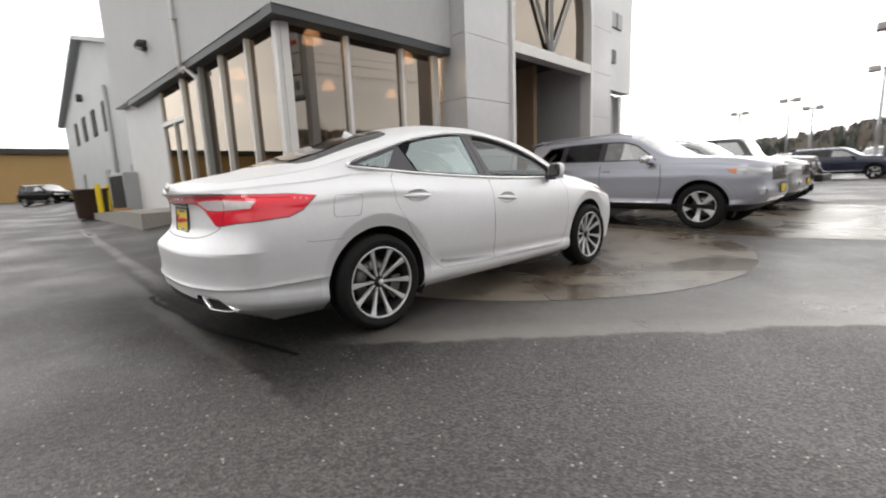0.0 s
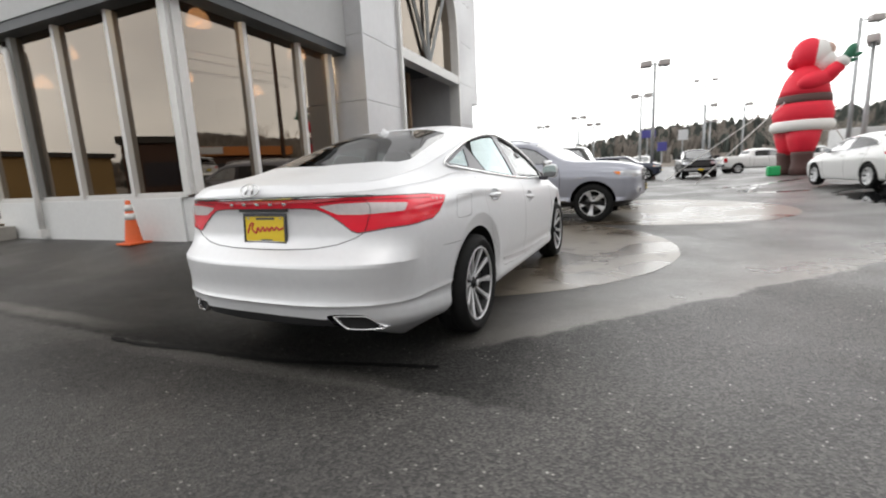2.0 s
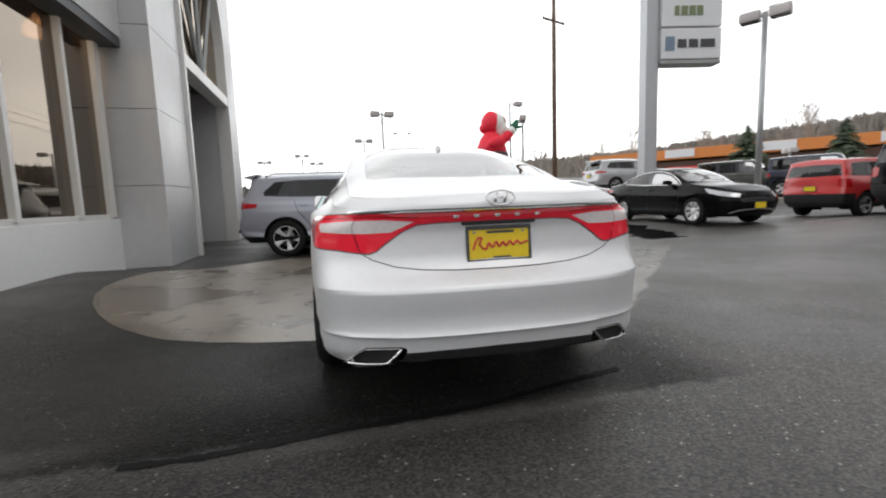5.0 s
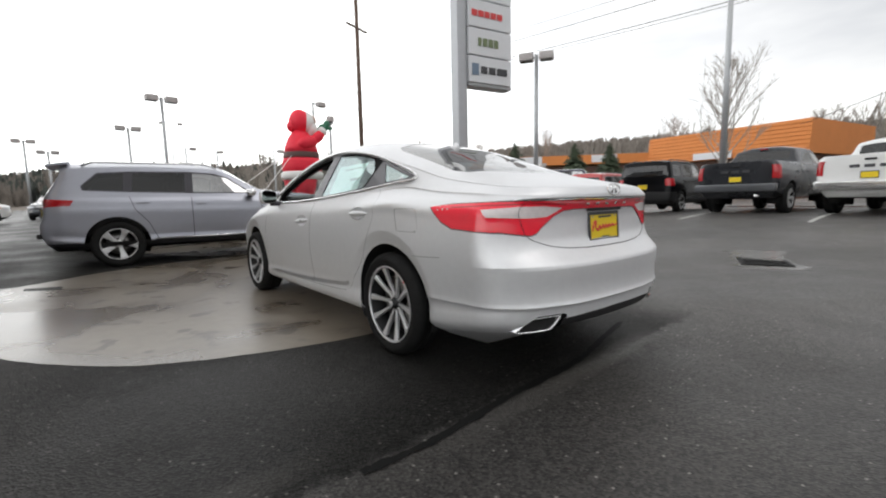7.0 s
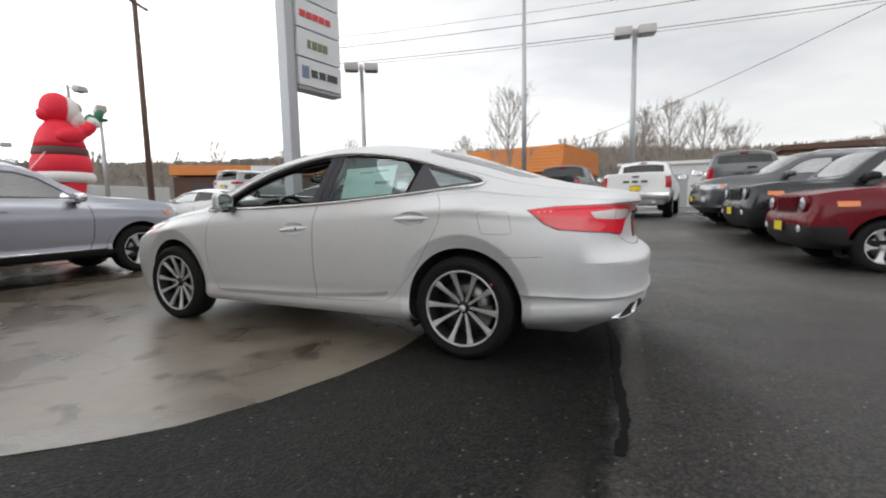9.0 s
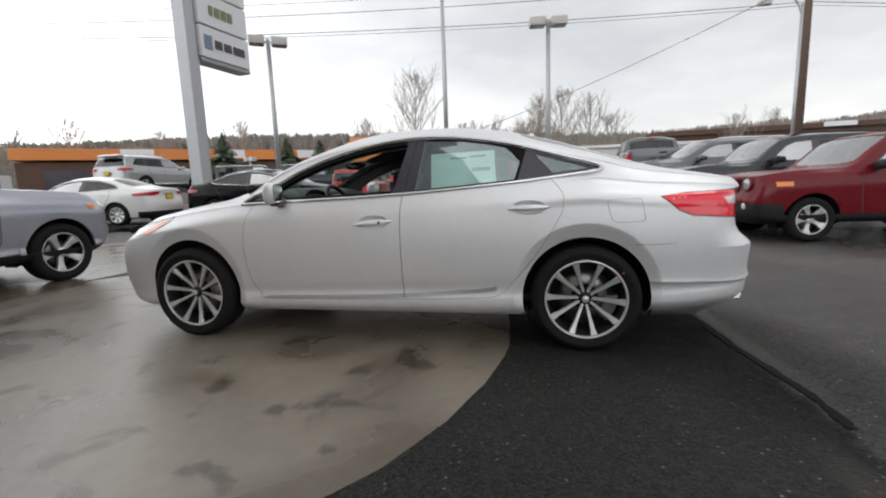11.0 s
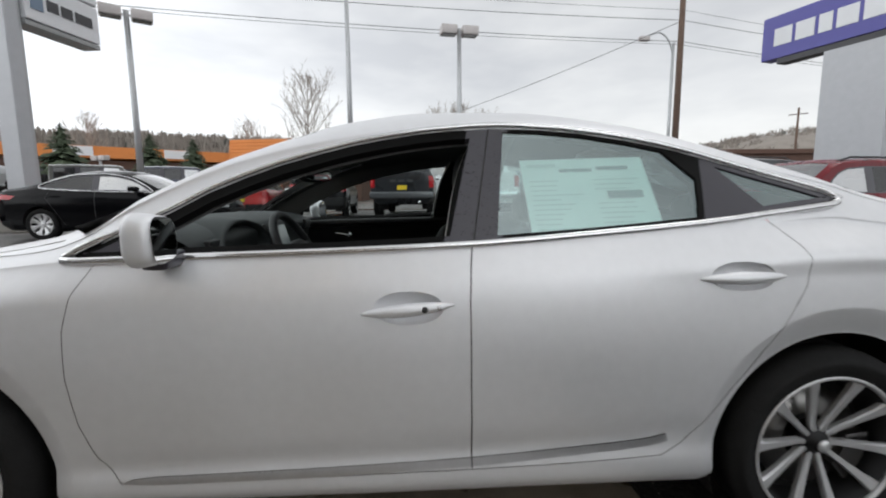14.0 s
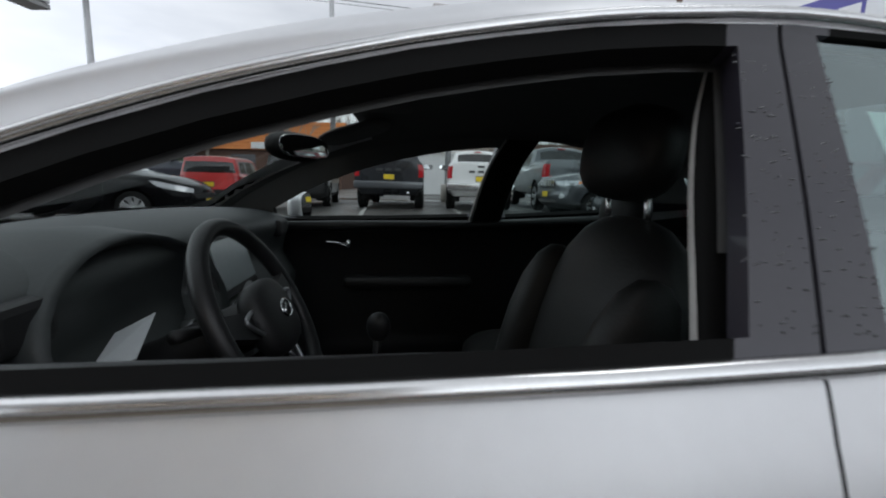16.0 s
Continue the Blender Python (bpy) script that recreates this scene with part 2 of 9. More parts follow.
M["bark"] = mat("grey_bark", (0.31, 0.275, 0.24), 0.9, var=0.25, scale=6)
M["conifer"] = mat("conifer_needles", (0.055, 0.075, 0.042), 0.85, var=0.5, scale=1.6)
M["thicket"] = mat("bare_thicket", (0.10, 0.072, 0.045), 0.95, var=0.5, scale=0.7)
# paler than the near needles: distance haze is put into the colour
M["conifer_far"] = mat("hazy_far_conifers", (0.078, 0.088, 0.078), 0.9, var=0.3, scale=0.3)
M["cone_orange"] = mat("traffic_cone_orange", (0.75, 0.13, 0.03), 0.5, var=0.08, scale=8)
M["cardboard"] = mat("brown_cardboard", (0.42, 0.22, 0.09), 0.8, var=0.15, scale=5)
M["cone_white"] = mat("reflective_collar", (0.75, 0.75, 0.74), 0.4)
# far thicket and hillside, lightened by haze painted into the colour
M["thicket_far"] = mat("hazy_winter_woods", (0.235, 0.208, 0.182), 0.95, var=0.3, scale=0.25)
M["seal"] = mat("black_rubber_seal", (0.006, 0.006, 0.006), 0.8, spec=0.15, var=0.1, scale=20)
M["cable"] = mat("black_cable", (0.02, 0.02, 0.02), 0.6)
M["sticker"] = mat("pale_green_paper", (0.80, 0.90, 0.86), 0.6, var=0.03, scale=12, emit=None)


# ---- mesh helpers ----
def part(name, bm, material, parent=None, label="", smooth=True):
    """Links a bmesh as one mesh object, under a thing or part."""
    me = bpy.data.meshes.new(name)
    bm.to_mesh(me)
    bm.free()
    for m in (material if isinstance(material, (list, tuple)) else [material]):
        me.materials.append(m)
    if smooth:
        me.shade_smooth()
    ob = new(name, me)
    if parent is not None:
        ob.parent = parent
    if label:
        ob["label"] = label
    return ob


def empty(name, m, label, category, group="", kind=""):
    ob = new(name)
    ob.empty_display_size = 0.2
    ob.matrix_world = m
    return tagged(ob, label, category, group, kind)


def add_box(bm, lo, hi, bevel=0.0, m=None):
    """A box between two corners, its edges bevelled."""
    lo, hi = Vector(lo), Vector(hi)
    r = bmesh.ops.create_cube(bm, size=1.0)
    vs = r["verts"]
    for v in vs:
        v.co = Vector([lo[i] + (v.co[i] + 0.5) * (hi[i] - lo[i]) for i in range(3)])
    if bevel > 0:
        es = list({e for v in vs for e in v.link_edges})
        rb = bmesh.ops.bevel(bm, geom=es, offset=bevel, segments=2, profile=0.6, affect="EDGES")
        vs = list({v for f in rb["faces"] for v in f.verts} | {v for v in vs if v.is_valid})
    if m is not None:
        bmesh.ops.transform(bm, matrix=m, verts=[v for v in vs if v.is_valid])
    return [v for v in vs if v.is_valid]


def box(name, lo, hi, material, parent=None, bevel=0.0, label="", m=None):
    bm = bmesh.new()
    add_box(bm, lo, hi, bevel, m)
    return part(name, bm, material, parent, label, smooth=False)


def add_lathe(bm, prof, n=32, m=None):
    """Turns a profile of (radius, height) round z."""
    rings = []
    for r, z in prof:
        if r < 1e-5:
            rings.append([bm.verts.new((0, 0, z))])
        else:
            rings.append([bm.verts.new((r * math.cos(2 * math.pi * i / n), r * math.sin(2 * math.pi * i / n), z)) for i in range(n)])
    for a, b in zip(rings, rings[1:]):
        for i in range(n):
            j = (i + 1) % n
            if len(a) == 1 and len(b) == 1:
                continue
            if len(a) == 1:
                bm.faces.new((a[0], b[i], b[j]))
            elif len(b) == 1:
                bm.faces.new((a[i], b[0], a[j]))
            else:
                bm.faces.new((a[i], b[i], b[j], a[j]))
    vs = [v for r in rings for v in r]
    if m is not None:
        bmesh.ops.transform(bm, matrix=m, verts=vs)
    return vs


def add_tube(bm, pts, radius, n=8, closed=False, cap=True):
    """A tube along points; radius a number or one per point."""
    pts = [Vector(p) for p in pts]
    k = len(pts)
    rad = radius if isinstance(radius, (list, tuple)) else [radius] * k
    rings = []
    ref = None
    for i, p in enumerate(pts):
        if closed:
            d = pts[(i + 1) % k] - pts[i - 1]
        else:
            d = pts[min(i + 1, k - 1)] - pts[max(i - 1, 0)]
        d.normalize()
        if ref is None:
            ref = Vector((0, 0, 1)) if abs(d.z) < 0.9 else Vector((1, 0, 0))
        u = ref - d * ref.dot(d)
        if u.length < 1e-4:
            u = d.orthogonal()
        u.normalize()
        ref = u
        w = d.cross(u)
        rings.append([bm.verts.new(p + rad[i] * (math.cos(2 * math.pi * j / n) * u + math.sin(2 * math.pi * j / n) * w)) for j in range(n)])
    m = k if closed else k - 1
    for i in range(m):
        a, b = rings[i], rings[(i + 1) % k]
        for j in range(n):
            bm.faces.new((a[j], a[(j + 1) % n], b[(j + 1) % n], b[j]))
    if cap and not closed:
        bm.faces.new(rings[0][::-1])
        bm.faces.new(rings[-1])
    return [v for r in rings for v in r]


def add_prism(bm, poly, axis, lo, hi):
    """A polygon of two coordinates drawn out along an axis."""
    def put(a, b, c):
        return {"x": (c, a, b), "y": (a, c, b), "z": (a, b, c)}[axis]
    va = [bm.verts.new(put(a, b, lo)) for a, b in poly]
    vb = [bm.verts.new(put(a, b, hi)) for a, b in poly]
    n = len(poly)
    fs = [bm.faces.new(va[::-1]), bm.faces.new(vb)]
    for i in range(n):
        fs.append(bm.faces.new((va[i], va[(i + 1) % n], vb[(i + 1) % n], vb[i])))
    bmesh.ops.recalc_face_normals(bm, faces=fs)
    return va + vb


def smooth_line(pts, n=6, closed=False):
    """A Catmull-Rom line through points."""
    P = [np.array(p, float) for p in pts]
    k = len(P)
    out = []
    for i in range(k if closed else k - 1):
        if closed:
            a, b, c, d = P[i - 1], P[i], P[(i + 1) % k], P[(i + 2) % k]
        else:
            a, b, c, d = P[max(i - 1, 0)], P[i], P[i + 1], P[min(i + 2, k - 1)]
        for j in range(n):
            t = j / n
            out.append(0.5 * (2 * b + (c - a) * t + (2 * a - 5 * b + 4 * c - d) * t * t + (3 * b - a - 3 * c + d) * t ** 3))
    if not closed:
        out.append(P[-1])
    return [tuple(p) for p in out]


def curve_fn(pairs):
    """A monotone cubic through (y, value) pairs."""
    pairs = sorted(pairs)
    x = np.array([p[0] for p in pairs], float)
    v = np.array([p[1] for p in pairs], float)
    h = np.diff(x)
    dl = np.diff(v) / h
    s = np.zeros(len(x))
    if len(x) > 2:
        for i in range(1, len(x) - 1):
            if dl[i - 1] * dl[i] > 0:
                w1, w2 = 2 * h[i] + h[i - 1], h[i] + 2 * h[i - 1]
                s[i] = (w1 + w2) / (w1 / dl[i - 1] + w2 / dl[i])
    s[0], s[-1] = dl[0], dl[-1]

    def f(q):
        q = np.clip(np.asarray(q, float), x[0], x[-1])
        i = np.clip(np.searchsorted(x, q) - 1, 0, len(x) - 2)
        t = (q - x[i]) / h[i]
        return ((2 * t ** 3 - 3 * t ** 2 + 1) * v[i] + (t ** 3 - 2 * t ** 2 + t) * h[i] * s[i]
                + (-2 * t ** 3 + 3 * t ** 2) * v[i + 1] + (t ** 3 - t ** 2) * h[i] * s[i + 1])
    return f


def inside(poly, x, y):
    c = False
    n = len(poly)
    for i in range(n):
        x1, y1 = poly[i]
        x2, y2 = poly[i - 1]
        if (y1 > y) != (y2 > y) and x < (x2 - x1) * (y - y1) / (y2 - y1) + x1:
            c = not c
    return c


def inset(poly, d):
    """A polygon drawn in by d."""
    n = len(poly)
    area = sum(poly[i - 1][0] * poly[i][1] - poly[i][0] * poly[i - 1][1] for i in range(n))
    sg = 1 if area > 0 else -1
    out = []
    for i in range(n):
        p0, p1, p2 = (Vector(poly[i - 1]), Vector(poly[i]), Vector(poly[(i + 1) % n]))
        e1, e2 = (p1 - p0), (p2 - p1)
        if e1.length < 1e-6 or e2.length < 1e-6:
            out.append(tuple(p1))
            continue
        e1.normalize()
        e2.normalize()
        n1, n2 = Vector((-e1.y, e1.x)) * sg, Vector((-e2.y, e2.x)) * sg
        b = n1 + n2
        if b.length < 1e-4:
            b = n1
        b.normalize()
        out.append(tuple(p1 + b * min(d / max(b.dot(n1), 0.3), 2.5 * d)))
    return out


def circle(cx, cy, r, n=40, a0=0, a1=360):
    return [(cx + r * math.cos(radians(a0 + (a1 - a0) * i / n)), cy + r * math.sin(radians(a0 + (a1 - a0) * i / n))) for i in range(n)]


# ---- vehicle shells ----
class Shell:
    """One half of a vehicle's skin, lofted from its profiles, then cut into panels along lines drawn on its side, top or ends.
    x to the right, y forward, z up, from the middle of the wheelbase on the ground."""

    def __init__(self, s, step=0.06, sub=3, caps=10):
        f = {k: curve_fn(s[k]) for k in ("top", "rail_z", "rail_w", "belt_z", "belt_w", "side_w", "sill_z")}
        floor = s.get("floor", 0.2)
        bulge = s.get("bulge", [(0.0, -0.055), (0.12, -0.03), (0.35, -0.004), (0.62, 0.0), (0.82, -0.012)])
        crown, shoulder = s.get("crown", 0.86), s.get("shoulder", 0.32)
        yr, yf = s["rear"][0], s["front"][0]

        def rows(y):
            y = np.asarray(y, float)
            sw, bw, bz, rw, rz, zc, sz = f["side_w"](y), f["belt_w"](y), f["belt_z"](y), f["rail_w"](y), f["rail_z"](y), f["top"](y), f["sill_z"](y)
            R = [(0 * y, 0 * y + floor), (sw * 0.8, 0 * y + floor), (sw - 0.09, sz)]
            for t, dx in bulge:
                R.append((sw + dx, sz + 0.02 + (bz - sz - 0.02) * t))
            R.append((bw + 0.012, bz - 0.02))
            R.append((bw, bz))
            R.append((bw * 0.62 + rw * 0.38, bz * 0.6 + rz * 0.4))
            R.append((rw + (bw - rw) * 0.12, rz - (rz - bz) * 0.12))
            R.append((rw, rz))
            R.append((rw * 0.86, rz + (zc - rz) * shoulder))
            R.append((rw * 0.52, rz + (zc - rz) * crown))
            R.append((0 * y, zc))
            return R

        nb = len(bulge)
        crease = {2, 4 + nb} | {3 + i for i in s.get("edges", ())}
        self.k_belt_c, self.k_rail_c = 4 + nb, 7 + nb

        def sample(y):
            R = rows(y)
            X, Z, marks = [], [], {}
            n = len(R)
            for j in range(n - 1):
                marks[j] = len(X)
                a = R[j - 1] if j > 0 and j not in crease else R[j]
                d = R[j + 2] if j + 2 < n and (j + 1) not in crease else R[j + 1]
                if j == n - 2:
                    d = (-R[j][0], R[j][1])
                b, c = R[j], R[j + 1]
                m = 1 if j < 2 else sub
                for i in range(m):
                    t = i / m
                    w = (0.5 * (-t + 2 * t * t - t ** 3), 0.5 * (2 - 5 * t * t + 3 * t ** 3), 0.5 * (t + 4 * t * t - 3 * t ** 3), 0.5 * (-t * t + t ** 3))
                    X.append(sum(wi * p[0] for wi, p in zip(w, (a, b, c, d))))
                    Z.append(sum(wi * p[1] for wi, p in zip(w, (a, b, c, d))))
            marks[n - 1] = len(X)
            X.append(R[-1][0])
            Z.append(R[-1][1])
            return np.array(X), np.array(Z), marks

        n_mid = max(8, int((yf - yr) / step))
        ys = np.linspace(yr, yf, n_mid + 1)
        X, Z, marks = sample(ys)
        Y = np.tile(ys, (X.shape[0], 1))
        S = ys.copy()
        self.k_belt, self.k_rail, self.k_sill = marks[self.k_belt_c], marks[self.k_rail_c], marks[2]

        def cap(y0, depth_fn, p, sign):
            th = np.linspace(0, 90, caps + 1)[1:]
            x0, z0, _ = sample(np.array([y0]))
            D = depth_fn(z0[:, 0])
            dm = float(np.max(D))
            cx, cy, cz, cs = [], [], [], []
            ref = int((self.k_sill + self.k_belt) / 2)
            last = (x0[ref, 0], 0.0)
            arc = 0.0
            for t in th:
                c, sn = max(math.cos(radians(t)), 0) ** (2 / p), math.sin(radians(t)) ** (2 / p)
                _, zz, _ = sample(np.array([y0 + sign * dm * sn]))
                D2 = depth_fn(zz[:, 0])
                cx.append(x0[:, 0] * c)
                cy.append(y0 + sign * D2 * sn)
                cz.append(zz[:, 0])
                now = (x0[ref, 0] * c, D2[ref] * sn)
                arc += math.hypot(now[0] - last[0], now[1] - last[1])
                last = now
                cs.append(y0 + sign * arc)
            return np.array(cx).T, np.array(cy).T, np.array(cz).T, np.array(cs)

        rx, ry, rz_, rs = cap(yr, curve_fn(s["rear"][1]), s["rear"][2], -1)
        fx, fy, fz, fs = cap(yf, curve_fn(s["front"][1]), s["front"][2], 1)
        X = np.hstack([rx[:, ::-1], X, fx])
        Y = np.hstack([ry[:, ::-1], Y, fy])
        Z = np.hstack([rz_[:, ::-1], Z, fz])
        S = np.concatenate([rs[::-1], S, fs])
        self.S_tab, self.X_ref = S, X[int((self.k_sill + self.k_belt) / 2)]
        bm = self.bm = bmesh.new()
        self.P = bm.verts.layers.float_vector.new("P")
        self.Q = bm.verts.layers.float.new("Q")
        self.row = bm.faces.layers.int.new("row")
        self.reg = bm.faces.layers.int.new("reg")
        nk, ni = X.shape
        grid = [[bm.verts.new((X[k, i], Y[k, i], Z[k, i])) for i in range(ni)] for k in range(nk)]
        for k in range(nk):
            for i in range(ni):
                v = grid[k][i]
                v[self.P] = v.co
                v[self.Q] = S[i]
        for k in range(nk - 1):
            for i in range(ni - 1):
                q = (grid[k][i], grid[k][i + 1], grid[k + 1][i + 1], grid[k + 1][i])
                fc = bm.faces.new(q)
                fc[self.row] = k
        self.regions = {}
        self.nk = nk

    def s_rear(self, x):
        """The side coordinate of a place x from the middle on the rear end."""
        n = len(self.S_tab) // 2
        return float(np.interp(x, self.X_ref[:n], self.S_tab[:n]))

    def s_front(self, x):
        n = len(self.S_tab) // 2
        return float(np.interp(-x, -self.X_ref[n:], self.S_tab[n:]))

    def cut(self, name, poly, view="side", rows=None, only=None):
        """Cuts the skin along a polygon and names the faces inside. view: side (y, z), top (x, y) or end (x, z)."""
        bm = self.bm
        lo, hi = rows or (0, self.nk)
        for v in bm.verts:
            p = v[self.P]
            if view == "side":
                v.co = (v[self.Q], p.z, 0)
            elif view == "top":
                v.co = (p.x, p.y, 0)
            else:
                v.co = (p.x, p.z, 0)
        x0, x1 = min(p[0] for p in poly) - 0.1, max(p[0] for p in poly) + 0.1
        y0, y1 = min(p[1] for p in poly) - 0.1, max(p[1] for p in poly) + 0.1
        keep = set(only) if only else None
        ids = {self.regions[n] for n in keep if n in self.regions} | ({0} if keep and "" in keep else set()) if keep else None
        cand = []
        for f in bm.faces:
            if lo <= f[self.row] < hi and (ids is None or f[self.reg] in ids):
                xs = [v.co.x for v in f.verts]
                yy = [v.co.y for v in f.verts]
                if max(xs) > x0 and min(xs) < x1 and max(yy) > y0 and min(yy) < y1:
                    cand.append(f)
        n = len(poly)
        for i in range(n):
            a, b = Vector((*poly[i - 1], 0)), Vector((*poly[i], 0))
            d = b - a
            if d.length < 1e-6:
                continue
            nrm = Vector((-d.y, d.x, 0)).normalized()
            bx0, bx1, by0, by1 = min(a.x, b.x) - 1e-4, max(a.x, b.x) + 1e-4, min(a.y, b.y) - 1e-4, max(a.y, b.y) + 1e-4
            sel = []
            for f in cand:
                xs = [v.co.x for v in f.verts]
                yy = [v.co.y for v in f.verts]
                if max(xs) >= bx0 and min(xs) <= bx1 and max(yy) >= by0 and min(yy) <= by1:
                    ds = [(v.co - a).dot(nrm) for v in f.verts]
                    if max(ds) > 1e-5 and min(ds) < -1e-5:
                        sel.append(f)
            if not sel:
                continue
            geom = list({v for f in sel for v in f.verts}) + list({e for f in sel for e in f.edges}) + sel
            r = bmesh.ops.bisect_plane(bm, geom=geom, dist=2e-5, plane_co=a, plane_no=nrm)
            have = set(cand)
            cand += [g for g in r["geom"] if isinstance(g, bmesh.types.BMFace) and g not in have]
        rid = self.regions.setdefault(name, len(self.regions) + 1)
        for f in cand:
            if f.is_valid:
                c = f.calc_center_median()
                if inside(poly, c.x, c.y):
                    f[self.reg] = rid

    def dent(self, fn, ridge):
        """Moves the skin sideways by fn(y, z) of its side, and outwards round the rear corner by ridge(turn, y, z)."""
        for v in self.bm.verts:
            p = v[self.P]
            dx = fn(p.y, p.z) if p.x > 0.3 else 0.0
            turn = min(max((-2.02 - p.y) / .40, 0.0), 1.0)
            out = ridge(turn, p.y, p.z)
            a = turn * math.pi / 2
            v[self.P] = Vector((p.x + dx + (out * math.cos(a) if p.x > .02 else 0.0), p.y - out * math.sin(a), p.z))

    def finish(self):
        for v in self.bm.verts:
            v.co = v[self.P]
        bmesh.ops.recalc_face_normals(self.bm, faces=self.bm.faces[:])
        tot = sum((f.normal.x for f in self.bm.faces if f.calc_center_median().x > 0.3))
        if tot < 0:
            bmesh.ops.reverse_faces(self.bm, faces=self.bm.faces[:])
        self.bm.normal_update()

    def panel(self, name, regions, material, parent, sides=(1, -1), offset=0.0, label="", back=0.0, rows=None, reach=None):
        """A mesh of the faces named (reach: the stretch of y it keeps to), on the right (1), left (-1) or both sides; offset moves it along its normals, back gives it an inner skin."""
        ids = {0 if r == "" else self.regions.get(r, -1) for r in regions}
        verts, norms, faces = [], [], []
        for sd in sides:
            index = {}
            for f in self.bm.faces:
                if f[self.reg] not in ids or (rows and not rows[0] <= f[self.row] < rows[1]):
                    continue
                if reach and not all(reach[0] <= v.co.y <= reach[1] for v in f.verts):
                    continue
                loop = []
                for v in f.verts:
                    if v.index not in index:
                        index[v.index] = len(verts)
                        n = v.normal
                        p = v.co + n * offset
                        verts.append((p.x * sd, p.y, p.z))
                        norms.append((n.x * sd, n.y, n.z))
                    loop.append(index[v.index])
                faces.append(loop if sd > 0 else loop[::-1])
        if not faces:
            return None
        if back:
            m = len(verts)
            count = {}
            for lp in faces:
                for a, b in zip(lp, lp[1:] + lp[:1]):
                    count[(a, b)] = 1
            inner = [[i + m for i in lp[::-1]] for lp in faces]
            edge = [(a, b) for (a, b) in count if (b, a) not in count and not (abs(verts[a][0]) < 1e-4 and abs(verts[b][0]) < 1e-4)]
            verts = verts + [(v[0] - n[0] * back, v[1] - n[1] * back, v[2] - n[2] * back) for v, n in zip(verts, norms)]
            norms = norms + [(-n[0], -n[1], -n[2]) for n in norms]
            faces = faces + inner
            for a, b in edge:
                q = [Vector(verts[i]) for i in (b, a, a + m, b + m)]
                n = (q[1] - q[0]).cross(q[3] - q[0])
                n = tuple(n.normalized()) if n.length > 1e-9 else (0, 0, 1)
                faces.append([len(verts) + i for i in range(4)])
                verts += [tuple(p) for p in q]
                norms += [n] * 4
        me = bpy.data.meshes.new(name)
        me.from_pydata(verts, [], faces)
        me.materials.append(material)
        me.update()
        me.shade_smooth()
        me.normals_split_custom_set_from_vertices(norms)
        ob = new(name, me)
        ob.parent = parent
        if label:
            ob["label"] = label
        return ob

    def at(self, y, z, lo=None, hi=None):
        """The half-width of the skin at a height and station of the side, and its normal."""
        best, bd = None, 9
        for v in self.bm.verts:
            p = v[self.P]
            if p.x < 0.25:
                continue
            d = (p.y - y) ** 2 + (p.z - z) ** 2
            if d < bd:
                best, bd = v, d
        return best[self.P].x, best.normal.copy()


# ---- ground ----
def sm(t):
    t = min(max(t, 0.0), 1.0)
    return t * t * (3 - 2 * t)


def ground_z(x, y):
    """The lot: level round the car, rising a little to the showroom's corner and to the display rows."""
    h = 0.21 * sm((-5.2 - x) / 2.0) * sm((y - 1.8) / 2.1) * (1 - sm((y - 6.2) / 1.6))
    h += 0.42 * sm((x - 1.0) / 8.0) * (1 - sm((y - 5.0) / 5.0)) * sm((y + 14) / 6)
    h += 0.25 * sm((x - 9.0) / 6.0) * sm((y - 8.0) / 6.0)
    h += 0.20 * sm((x - 2.5) / 3.0) * sm((y - 6.5) / 3.5) * (1 - sm((y - 30.0) / 8.0))
    return h


